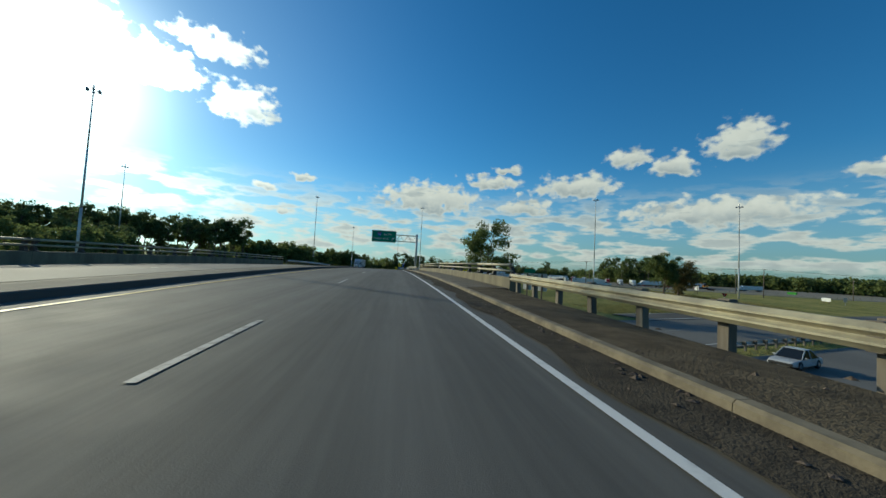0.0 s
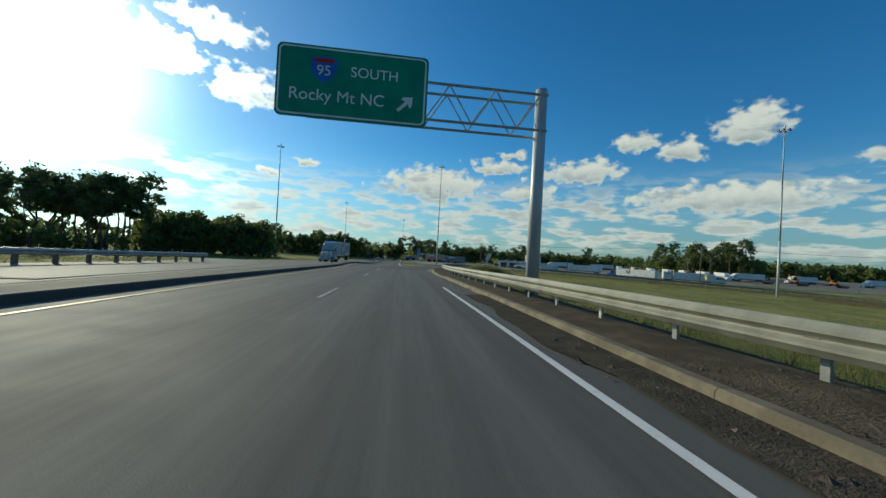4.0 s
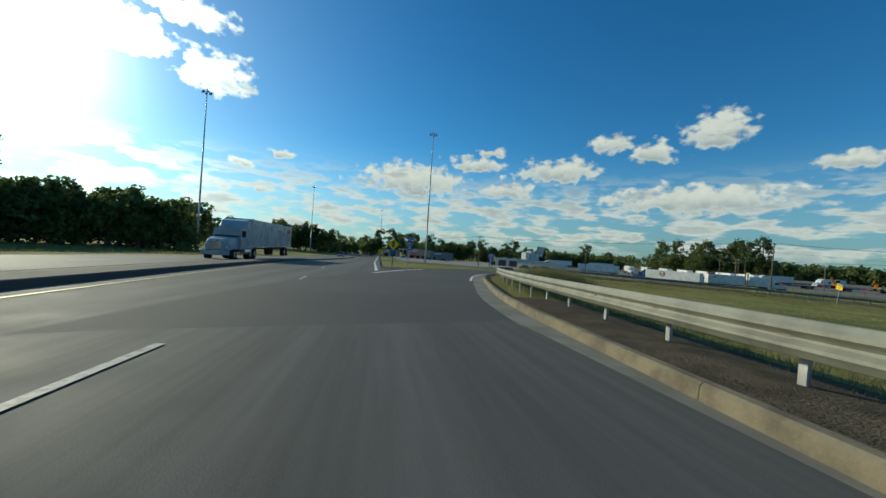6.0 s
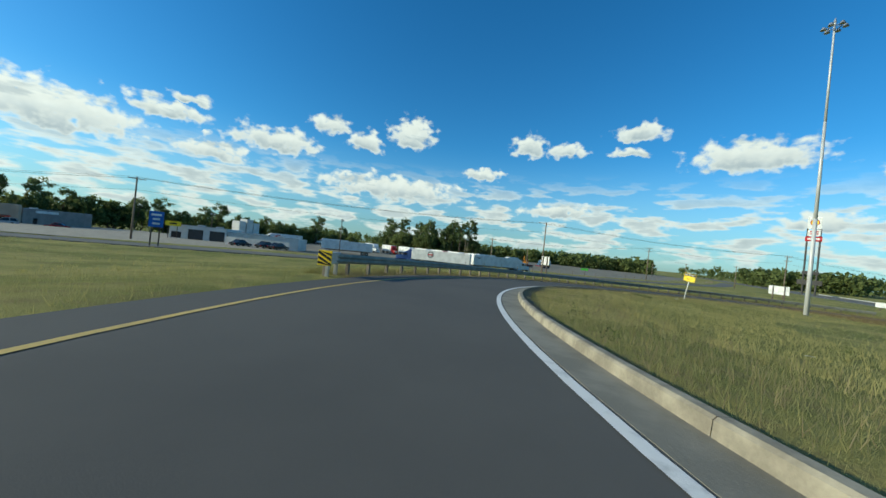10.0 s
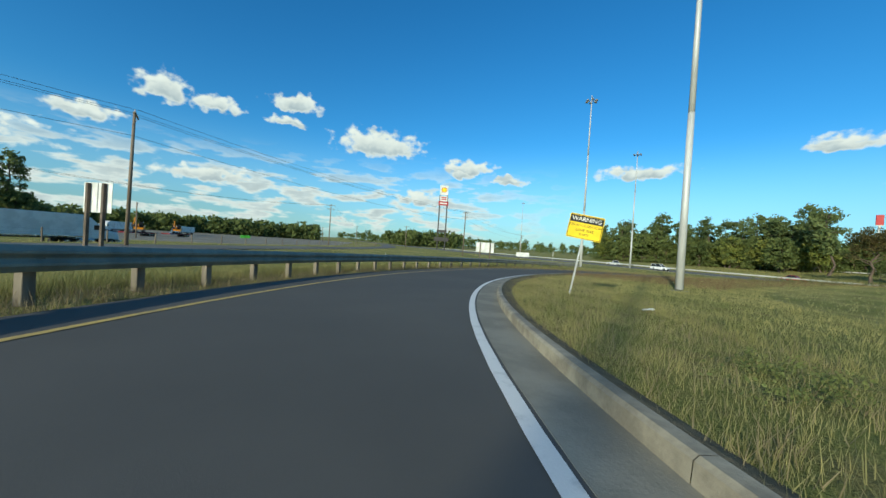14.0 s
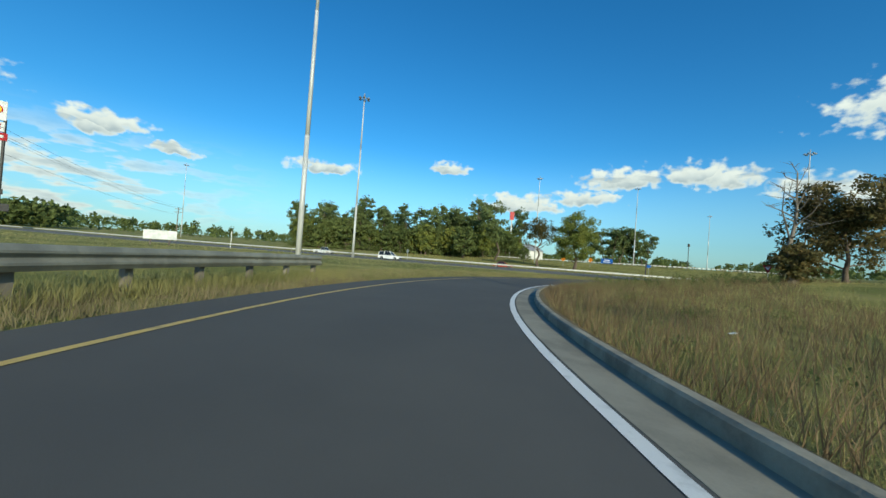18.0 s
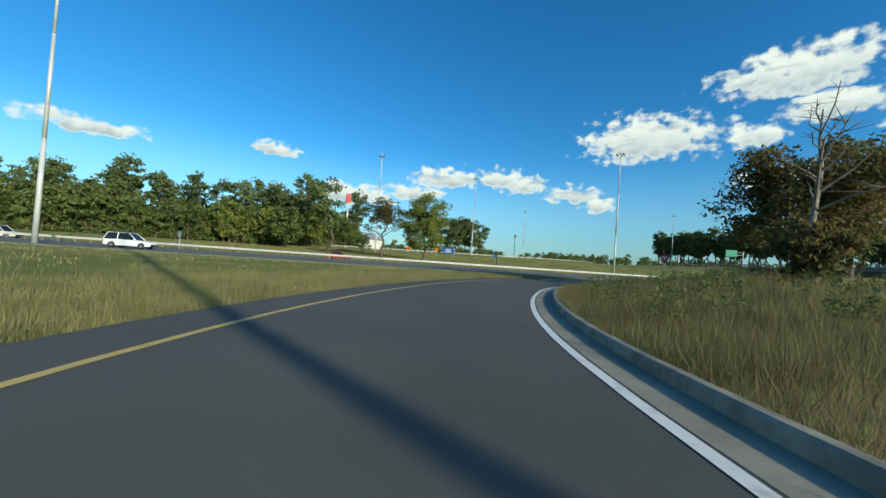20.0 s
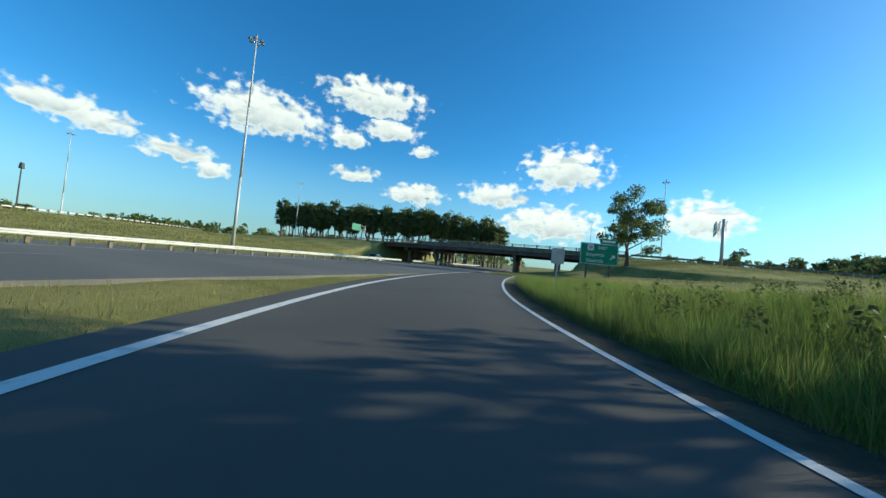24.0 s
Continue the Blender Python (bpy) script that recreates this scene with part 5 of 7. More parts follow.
def bank_weeds():
    """Tall leafy weeds and seed stalks on the bank."""
    X, Y = along(RAMP, 4.6, 15, 420, RAMP.near(102, 104), RAMP.near(72, 66))
    Z = heights_at(X, Y)
    tall = rng.uniform(0.25, 0.85, len(X))
    c = np.concatenate([np.stack([X, Y, Z + tall * q], 1) for q in (0.35, 0.7, 1.0)])
    r = np.concatenate([np.stack([0.26 - 0.1 * q + 0 * X, 0.26 - 0.1 * q + 0 * X, tall * 0.28], 1) for q in (0.35, 0.7, 1.0)])
    v, f = leaf_mesh(rng, c, r, 21000, 0.045)
    tagged(mesh_object("tall_weeds", v.tolist(), f.tolist(), WEED), "tall leafy green weeds on the shaded bank", "weeds", kind="stuff")


weeds()
bank_weeds()


# ---------------------------------------------------------------- signs
def plain(name, c, rough=0.5, metal=0.0, wear=0.12):
    return surface(name, c, tuple(v * (1 - wear * 2) for v in c), 0.8, rough, 0.06, metal, fine=15, grit=0.2)


SIGN_GREEN = plain("green_sheeting", (0.016, 0.24, 0.135), 0.4)
SIGN_WHITE = plain("white_sheeting", (0.78, 0.78, 0.75), 0.4)
SIGN_YELLOW = plain("yellow_sheeting", (0.90, 0.64, 0.03), 0.4)
SIGN_ORANGE = plain("orange_sheeting", (0.80, 0.26, 0.02), 0.4)
SIGN_BLACK = plain("black_sheeting", (0.02, 0.02, 0.02), 0.5)
SIGN_RED = plain("red_sheeting", (0.42, 0.02, 0.025), 0.45)
SIGN_BLUE = plain("blue_sheeting", (0.03, 0.13, 0.48), 0.4)
ALU = surface("bare_aluminium", (0.55, 0.55, 0.53), (0.42, 0.42, 0.41), 0.6, 0.45, 0.08, 0.6, fine=15)
WHITE_PAINT = plain("white_paint", (0.74, 0.74, 0.71), 0.5, wear=0.15)


def letters(text, size, at, material, parent, align="CENTER", label="", wide=1.0):
    """Lettering that stands upright and faces the plate's front, -y."""
    c = bpy.data.curves.new("lettering", "FONT")
    c.body, c.size, c.align_x, c.align_y, c.extrude = text, size, align, "CENTER", 0.003
    tmp = bpy.data.objects.new("lettering", c)
    me = bpy.data.meshes.new_from_object(tmp)
    bpy.data.objects.remove(tmp)
    bpy.data.curves.remove(c)
    me.transform(Matrix.Translation(at) @ pose(0, 0, 0, 90) @ Matrix.Diagonal((wide, 1, 1, 1)))
    me.materials.clear()
    me.materials.append(material)
    ob = new("lettering", me)
    ob.parent = parent
    return tagged(ob, label) if label else ob


def plate(name, outline, at, material, parent, depth=0.012, label="", turn=None):
    return part(name, prism(fresh(), outline, depth, Matrix.Translation(at) @ (turn if turn is not None else Matrix())), material, parent, label)


def post(parent, h, r=0.035, material=None, at=(0, 0.05, 0), square=False):
    bm = fresh()
    if square:
        box(bm, (r * 2, r * 2, h + 0.3), (at[0], at[1], h / 2 - 0.15 + at[2]), None, 0.004)
    else:
        tube(bm, (at[0], at[1], -0.3 + at[2]), (at[0], at[1], h + at[2]), r, sides=10)
    return part("post", bm, material or ALU, parent, smooth=False)


def sign(name, x, y, turn, label, lean=0.0, z=None):
    top = thing(name, pose(x, y, ground_z(x, y) if z is None else z, 0, lean, turn), label, "road sign", "road signs")
    return top


def arrow(size, angle):
    """An arrow's outline, pointing up, turned clockwise by angle."""
    pts = [(-0.08, -0.5), (0.08, -0.5), (0.08, 0.1), (0.3, 0.02), (0.3, 0.16), (0, 0.5), (-0.3, 0.16), (-0.3, 0.02), (-0.08, 0.1)]
    c, s = math.cos(radians(-angle)), math.sin(radians(-angle))
    return [(size * (u * c - v * s), size * (u * s + v * c)) for u, v in pts]


def shield(w):
    """The outline of an interstate shield."""
    half = [(0.0, 0.46), (0.14, 0.50), (0.28, 0.44), (0.40, 0.47), (0.49, 0.28), (0.47, 0.02), (0.36, -0.22), (0.18, -0.40), (0.0, -0.50)]
    pts = half + [(-u, v) for u, v in half[-2:0:-1]]
    return [(u * w, v * w) for u, v in pts][::-1]


# the overhead sign on its arm
def gantry():
    z = ground_z(5.35, 80.5)
    top = thing("sign_gantry", pose(5.35, 80.5, z), "green overhead exit sign on a steel cantilever arm", "road sign")
    h = 15.1 - z
    bm = fresh()
    tube(bm, (0, 0, -0.3), (0, 0, h), 0.27, 0.23, 20)
    part("post", bm, STEEL_POLE, top, smooth=True)
    part("base_plate", box(fresh(), (0.9, 0.9, 0.06), (0, 0, 0.05), None, 0.01), STEEL, top)
    lo, hi = 13.3 - z, 14.7 - z
    for dz in (lo, hi):
        for dy in (-0.45, 0.45):
            bm = fresh()
            tube(bm, (0.1, dy, dz), (-9.2, dy, dz), 0.055, sides=8)
            part("chord", bm, STEEL, top)
    for k in range(10):
        a, b = -0.2 - 0.9 * k, -0.2 - 0.9 * (k + 1)
        for dy in (-0.45, 0.45):
            bm = fresh()
            tube(bm, (a, dy, lo if k % 2 else hi), (b, dy, hi if k % 2 else lo), 0.03, sides=6)
            part("brace", bm, STEEL, top)
    board = plate("panel", rounded(5.4, 2.6, 0.2), (-7.35, -0.62, 14.2 - z), SIGN_GREEN, top, 0.05)
    b = (-7.35, -0.655, 14.2 - z)
    plate("border", rounded(5.26, 2.46, 0.18), (b[0], b[1] + 0.005, b[2]), SIGN_WHITE, board, 0.012)
    plate("field", rounded(5.14, 2.34, 0.15), (b[0], b[1] - 0.002, b[2]), SIGN_GREEN, board, 0.012)
    plate("shield", shield(0.95), (b[0] - 1.05, b[1] - 0.012, b[2] + 0.45), SIGN_BLUE, board, 0.008)
    plate("shield_top", [(-0.36, 0.0), (0.36, 0.0), (0.33, 0.14), (-0.33, 0.14)], (b[0] - 1.05, b[1] - 0.018, b[2] + 0.70), SIGN_RED, board, 0.006)
    letters("95", 0.52, (b[0] - 1.05, b[1] - 0.02, b[2] + 0.40), SIGN_WHITE, board)
    letters("SOUTH", 0.52, (b[0] + 0.75, b[1] - 0.012, b[2] + 0.45), SIGN_WHITE, board)
    letters("Rocky Mt NC", 0.60, (b[0] - 0.55, b[1] - 0.012, b[2] - 0.5), SIGN_WHITE, board)
    plate("arrow", arrow(0.75, 45), (b[0] + 1.9, b[1] - 0.012, b[2] - 0.5), SIGN_WHITE, board, 0.008)
    return top


gantry()


def no_entry_list():
    top = sign("regulation_sign", 16.97, 135.65, -42, "leaning white sign listing banned traffic on the verge", 9, z=ground_z(16.97, 135.65) + 0.8)
    top.matrix_basis = top.matrix_basis @ Matrix.Diagonal((0.84, 0.84, 0.84, 1))
    post(top, 2.95, 0.035, square=True)
    part("ground_sleeve", box(fresh(), (0.08, 0.08, 2.2), (0, 0.05, -0.85), None, 0.006), STEEL, top)
    plate("panel", rounded(0.92, 1.22, 0.06), (0, 0, 2.45), SIGN_WHITE, top, 0.01)
    plate("border", rounded(0.90, 1.20, 0.06), (0, -0.006, 2.45), SIGN_BLACK, top, 0.006)
    plate("field", rounded(0.85, 1.15, 0.05), (0, -0.009, 2.45), SIGN_WHITE, top, 0.006)
    letters("NO", 0.24, (0, -0.016, 2.88), SIGN_BLACK, top)
    for k, line in enumerate(("PEDESTRIANS", "BICYCLES, MOPEDS", "ANIMALS", "SELF-PROPELLED", "MACHINERY OR", "EQUIPMENT")):
        letters(line, 0.105, (0, -0.016, 2.66 - 0.125 * k), SIGN_BLACK, top, wide=0.9)


no_entry_list()


def warning():
    top = sign("warning_sign", 73.6, 144.9, -117, "tilted yellow warning sign on a thin post", 9.0)
    h = 6.5 - ground_z(73.6, 144.9)
    post(top, h - 0.05, 0.035, square=True)
    c = h - 0.52
    plate("panel", rounded(1.42, 1.04, 0.06), (0, 0, c), SIGN_YELLOW, top, 0.01)
    plate("border", rounded(1.37, 0.99, 0.05), (0, -0.006, c), SIGN_BLACK, top, 0.006)
    plate("field", rounded(1.33, 0.95, 0.04), (0, -0.009, c), SIGN_YELLOW, top, 0.006)
    plate("heading", [(-0.665, 0.0), (0.665, 0.0), (0.665, 0.30), (-0.665, 0.30)], (0, -0.012, c + 0.16), SIGN_BLACK, top, 0.006)
    letters("WARNING", 0.25, (0, -0.018, c + 0.31), SIGN_WHITE, top)
    letters("NO ACCELERATION", 0.145, (0, -0.016, c + 0.04), SIGN_BLACK, top)
    letters("LANE THIS", 0.155, (0, -0.016, c - 0.16), SIGN_BLACK, top)
    letters("RAMP", 0.155, (0, -0.016, c - 0.34), SIGN_BLACK, top)


warning()


def signal_ahead(x, y, turn, top_z):
    top = sign("signal_ahead_sign", x, y, turn, "yellow diamond sign with a traffic light symbol")
    h = top_z - ground_z(x, y)
    post(top, h - 0.1, 0.06, WOOD_POST, (0, 0.08, 0), True)
    s = 0.88
    plate("panel", [(0, -s), (s, 0), (0, s), (-s, 0)], (0, 0, h - s), SIGN_YELLOW, top, 0.012)
    plate("symbol", rounded(0.34, 0.85, 0.05), (0, -0.012, h - s), SIGN_BLACK, top, 0.008)
    for k, m in enumerate((SIGN_RED, SIGN_YELLOW, SIGN_GREEN)):
        plate("light", rounded(0.2, 0.2, 0.098), (0, -0.02, h - s + 0.26 - 0.26 * k), m, top, 0.008)
    plate("lower_plate", rounded(0.9, 0.5, 0.03), (0.05, 0, h - 2 * s - 0.3), SIGN_BLUE, top, 0.012, "small blue plate")


signal_ahead(2.05, 152.5, -14, 8.78)


def crossing_sign(x, y, turn, top_z):
    top = sign("crossing_sign", x, y, turn, "yellow diamond warning sign with a dark symbol")
    h = top_z - ground_z(x, y)
    post(top, h - 0.1, 0.05, WOOD_POST, (0, 0.08, 0), True)
    s = 0.85
    plate("panel", [(0, -s), (s, 0), (0, s), (-s, 0)], (0, 0, h - s), SIGN_YELLOW, top, 0.012)
    plate("symbol", rounded(0.22, 0.7, 0.08), (0, -0.012, h - s), SIGN_BLACK, top, 0.008)



crossing_sign(0.3, 200, -8, 6.85)


def route_marker():
    x, y = 3.25, 138.3
    top = sign("route_marker", x, y, -14, "stacked interstate route marker on a post", 2)
    h = 8.72 - ground_z(x, y)
    post(top, h - 0.02, 0.035, at=(0, 0.05, 0), square=True)
    plate("direction_plate", rounded(0.72, 0.32, 0.03), (0, 0, h - 0.16), SIGN_WHITE, top)
    plate("direction_field", rounded(0.69, 0.29, 0.03), (0, -0.008, h - 0.16), SIGN_BLUE, top, 0.008)
    letters("SOUTH", 0.16, (0, -0.014, h - 0.16), SIGN_WHITE, top)
    plate("shield", shield(0.72), (0, 0, h - 0.68), SIGN_WHITE, top)
    plate("shield_field", shield(0.66), (0, -0.008, h - 0.68), SIGN_BLUE, top, 0.008)
    plate("shield_top", [(-0.29, 0.0), (0.29, 0.0), (0.26, 0.12), (-0.26, 0.12)], (0, -0.013, h - 0.52), SIGN_RED, top, 0.006)
    letters("95", 0.38, (0, -0.015, h - 0.73), SIGN_WHITE, top)
    plate("arrow_plate", rounded(0.64, 0.4, 0.03), (0, 0, h - 1.26), SIGN_WHITE, top)
    plate("arrow_field", rounded(0.61, 0.37, 0.03), (0, -0.008, h - 1.26), SIGN_BLUE, top, 0.008)
    plate("arrow", arrow(0.36, 55), (0, -0.014, h - 1.26), SIGN_WHITE, top, 0.008)


route_marker()


def hazard_end():
    """The striped end of the guardrail outside the bend."""
    s = R3A + 2.2
    at = RAMP.at(s, side3(s), 0.22)
    top = thing("guardrail_terminal", Matrix.Translation(at) @ pose(0, 0, 0, 0, 0, RAMP.heading(s) + 6), "guardrail end with a black and yellow striped marker", "guardrail end")
    part("impact_head", box(fresh(), (0.5, 1.2, 0.52), (0.05, 0.6, 0.53), None, 0.03), STEEL, top)
    part("face_plate", box(fresh(), (0.62, 0.03, 0.66), (0.05, -0.02, 0.53), None, 0.006), SIGN_YELLOW, top)
    for k in range(-1, 3):
        z0 = 0.20 + 0.22 * k
        lo, hi = 0.215, 0.845
        pts = [(-0.25, z0 + 0.30), (0.35, z0 - 0.02), (0.35, z0 + 0.10), (-0.25, z0 + 0.42)]
        pts = [(u, min(max(v, lo), hi)) for u, v in pts]
        if len({round(v, 3) for _, v in pts}) > 1:
            plate("stripe", pts, (0, -0.042, 0), SIGN_BLACK, top, 0.01)
    for y in (0.35, 1.3):
        part("post", box(fresh(), (0.15, 0.15, 0.9), (0.05, y, 0.05), None, 0.01), STEEL, top)


hazard_end()


def yield_sign():
    x, y = 79.45, 76.15
    top = sign("yield_sign", x, y, 133, "red and white triangular yield sign on a post", -2)
    h = 5.22 - ground_z(x, y)
    post(top, h - 0.1, 0.035, square=True)
    tri = lambda s: [(-s * 0.5, 0.0), (0.0, -s * 0.866), (s * 0.5, 0.0)][::1]
    plate("panel", tri(1.12), (0, 0, h), SIGN_RED, top, 0.012)
    plate("field", tri(0.50), (0, -0.012, h - 0.19), SIGN_WHITE, top, 0.008)
    plate("text_bar", rounded(0.26, 0.07, 0.02), (0, -0.02, h - 0.27), SIGN_RED, top, 0.006)


yield_sign()


def exit_sign():
    x, y = 27.2, 64.0
    top = sign("exit_sign", x, y, 119.5, "large green exit direction sign on two posts")
    z = ground_z(x, y)
    c = 6.15 - z
    for dx in (-1.7, 1.7):
        post(top, c + 1.5, 0.10, RUST, (dx, 0.16, 0), True)
    board = plate("panel", rounded(5.6, 3.2, 0.22), (0, 0, c), SIGN_GREEN, top, 0.05)
    plate("back_sheet", rounded(5.58, 3.18, 0.22), (0, 0.035, c), ALU, board, 0.012, "bare grey metal back")
    plate("border", rounded(5.48, 3.08, 0.2), (0, -0.024, c), SIGN_WHITE, board, 0.012)
    plate("field", rounded(5.36, 2.96, 0.17), (0, -0.031, c), SIGN_GREEN, board, 0.012)
    plate("number_tab", rounded(2.6, 0.75, 0.1), (1.3, 0, c + 2.0), SIGN_GREEN, board, 0.04)
    plate("tab_bar", rounded(1.9, 0.3, 0.05), (1.3, -0.03, c + 2.0), SIGN_WHITE, board, 0.01)
    plate("route_shield", rounded(0.95, 0.95, 0.25), (-1.3, -0.042, c + 0.95), SIGN_WHITE, board, 0.008)
    letters("58", 0.62, (-1.3, -0.05, c + 0.95), SIGN_BLACK, board)
    letters("EAST", 0.62, (0.5, -0.042, c + 0.95), SIGN_WHITE, board)
    letters("Emporia", 0.78, (-0.6, -0.042, c - 0.1), SIGN_WHITE, board)
    letters("Norfolk", 0.78, (-0.6, -0.042, c - 1.05), SIGN_WHITE, board)
    plate("arrow", arrow(1.0, 45), (2.0, -0.042, c - 0.35), SIGN_WHITE, board, 0.008)


exit_sign()


def small_sign(name, x, y, turn, w, h, z_top, colour, label, bars=0, legs=1, bar_colour=None, seams=0):
    """A plate on one or two posts; bars: lines of writing that cannot be read."""
    top = sign(name, x, y, turn, label)
    t = z_top - ground_z(x, y)
    for k in range(legs):
        dx = 0 if legs == 1 else (-w * 0.28 if k == 0 else w * 0.28)
        post(top, t - 0.05, 0.04 if w < 1.4 else 0.08, RUST if w > 1.4 else None, (dx, 0.06 if w < 1.4 else -0.1 if seams else 0.1, 0), True)
    board = plate("panel", rounded(w, h, 0.06), (0, 0, t - h / 2), colour, top, 0.02)
    for k in range(seams):
        part("stiffener", box(fresh(), (0.05, 0.03, h - 0.06), (-w / 2 + w * (k + 1) / (seams + 1), -0.025, t - h / 2), None, 0.005), ALU, board)
    for k in range(bars):
        plate("text_bar", rounded(w * random.uniform(0.45, 0.8), h * 0.5 / (bars + 1), 0.01), (0, -0.016, t - h * (k + 0.8) / (bars + 0.6)), bar_colour or SIGN_WHITE, board, 0.008)
    return top


random.seed(31)
small_sign("road_sign", 83.4, 167.2, 243, 1.95, 1.6, 6.95, WHITE_PAINT, "pale back of a large sign on two dark posts", legs=2, seams=1)
small_sign("blank_board", 121.6, 129.6, -107, 3.3, 1.8, 5.8, WHITE_PAINT, "pale back of a large sign board on two posts", legs=2, seams=3)
small_sign("blank_board", 150.5, 106.5, -107, 3.6, 1.2, 4.2, WHITE_PAINT, "small blank white board on two posts", legs=2)
small_sign("shop_sign", 49.3, 251.0, -15, 3.2, 1.2, 6.6, SIGN_YELLOW, "yellow shop sign board on posts", bars=1, legs=2, bar_colour=SIGN_BLACK)
small_sign("road_sign", 147.2, 98.9, -30, 0.9, 1.5, 4.9, ALU, "grey back of a road sign")
small_sign("diamond_sign", 140.0, 61.5, 150, 0.9, 0.9, 4.3, ALU, "grey back of a small road sign")
small_sign("service_sign", 88.5, 18.1, 175, 1.0, 0.75, 4.8, SIGN_BLUE, "small blue service sign on a post")
small_sign("service_board", 100.7, -26.0, 170, 4.4, 1.9, 6.6, SIGN_BLUE, "large blue services board on two posts", bars=2, legs=2)
small_sign("route_sign", 63.1, 67.5, 118, 0.75, 0.9, 4.3, ALU, "small grey route sign on a post")
small_sign("service_board", 32.4, 199.5, -15, 1.5, 2.0, 7.5, SIGN_BLUE, "tall blue services board beside the street", bars=3, legs=2)
dark = thing("dark_post", pose(89.8, 30.4, ground_z(89.8, 30.4)), "short dark post beside the highway", "post")
part("shaft", box(fresh(), (0.3, 0.3, 3.8), (0, 0, 1.7), None, 0.02), IRON, dark)
part("cap", box(fresh(), (0.36, 0.36, 0.08), (0, 0, 3.62), None, 0.02), IRON, dark)


def works_sign(x, y, turn, top_z):
    top = sign("works_sign", x, y, turn, "orange diamond roadworks sign on a thin post")
    h = top_z - ground_z(x, y)
    post(top, h - 0.1, 0.045, at=(0, 0.06, 0), square=True)
    s = 0.75
    plate("panel", [(0, -s), (s, 0), (0, s), (-s, 0)], (0, 0, h - s), SIGN_ORANGE, top, 0.012)
    plate("symbol", rounded(0.6, 0.22, 0.05), (0, -0.012, h - s), SIGN_BLACK, top, 0.008)


works_sign(104.6, 4.2, 176, 6.0)
works_sign(112.5, 9.5, 172, 5.7)


def far_gantry():
    top = thing("sign_gantry", pose(-19.5, -33, ground_z(-19.5, -33)), "green overhead sign seen beyond the bridge", "road sign")
    bm = fresh()
    tube(bm, (0, 0, -0.3), (0, 0, 7.8), 0.2, sides=12)
    part("post", bm, STEEL_POLE, top)
    for z in (6.3, 7.4):
        part("chord", tube(fresh(), (0, 0, z), (7, 0, z), 0.06, sides=8), STEEL, top)
    plate("panel", rounded(4.6, 2.6, 0.2), (5.0, 0.3, 6.8), SIGN_GREEN, top, 0.05, turn=pose(0, 0, 0, 0, 0, 180))


far_gantry()


def price_tower():
    """The tall petrol station sign: two legs and a stack of panels."""
    x, y = 270, 99
    top = thing("fuel_station_sign", pose(x, y, ground_z(x, y), 0, 0, -100), "very tall fuel station sign on two dark legs", "sign tower")
    for dx in (-2.3, 2.3):
        part("leg", tube(fresh(), (dx, 0, -0.3), (dx, 0, 34), 0.38, sides=12), IRON, top)
    red = SIGN_RED
    for z, w, h, m in ((36.6, 5.0, 6.0, WHITE_PAINT), (31.6, 4.6, 3.0, WHITE_PAINT), (28.6, 6.0, 2.4, red), (11.5, 6.0, 1.7, IRON), (6.6, 9.0, 2.4, IRON)):
        part("panel", box(fresh(), (w, 0.8, h), (0, 0, z), None, 0.05), m, top)
    for s in (-1, 1):
        turn = pose(0, 0, 0, 0, 0, 0 if s < 0 else 180)
        fan = [(1.7 * math.cos(radians(a)), 1.7 * math.sin(radians(a))) for a in range(-20, 201, 20)] + [(-0.7, -1.5), (0.7, -1.5)]
        plate("emblem", fan, (0, s * 0.42, 36.8), red, top, 0.03, "yellow fan-shaped emblem with a red rim", turn)
        plate("emblem_core", [(u * 0.82, v * 0.82) for u, v in fan], (0, s * 0.44, 36.8), SIGN_YELLOW, top, 0.03, "", turn)
        for k in range(2):
            plate("text_bar", rounded(3.0, 0.6, 0.05), (0, s * 0.42, 32.2 - 1.1 * k), red, top, 0.02, "", turn)
        plate("text_bar", rounded(4.4, 0.9, 0.1), (0, s * 0.42, 28.6), WHITE_PAINT, top, 0.02, "", turn)
    return top


price_tower()


def pole_sign():
    x, y = 142.4, -30.0
    top = thing("pole_sign", pose(x, y, ground_z(x, y), 0, 0, 30), "tall white pole carrying a red shop sign", "sign tower")
    part("pole", tube(fresh(), (0, 0, -0.3), (0, 0, 18.2), 0.35, sides=12), WHITE_PAINT, top)
    part("cabinet", box(fresh(), (1.9, 1.0, 3.8), (0, 0, 20.0), None, 0.1), SIGN_RED, top)
    part("trim", box(fresh(), (2.0, 1.1, 0.2), (0, 0, 18.1), None, 0.04), WHITE_PAINT, top)


pole_sign()


# ---------------------------------------------------------------- utility poles and wires
def utility_pole(x, y, h, turn, arms=1):
    top = thing("utility_pole", pose(x, y, ground_z(x, y), random.uniform(-1, 1), random.uniform(-1, 1), turn), "weathered wooden utility pole with crossarm", "utility pole", "utility poles")
    part("pole", tube(fresh(), (0, 0, -0.4), (0, 0, h), 0.17, 0.11, 12), WOOD_POLE, top, smooth=True)
    for k in range(arms):
        z = h - 0.35 - 1.1 * k
        part("crossarm", box(fresh(), (2.4, 0.10, 0.12), (0, -0.15, z), None, 0.01), WOOD_POLE, top)
        for dx in (-1.1, -0.45, 0.45, 1.1):
            part("insulator", tube(fresh(), (dx, -0.15, z + 0.05), (dx, -0.15, z + 0.24), 0.05, 0.03, 8), PALE, top)
        for s in (-1, 1):
            part("brace", tube(fresh(), (0, -0.12, z - 0.6), (s * 0.75, -0.15, z - 0.02), 0.018, sides=5), STEEL, top)
    return top


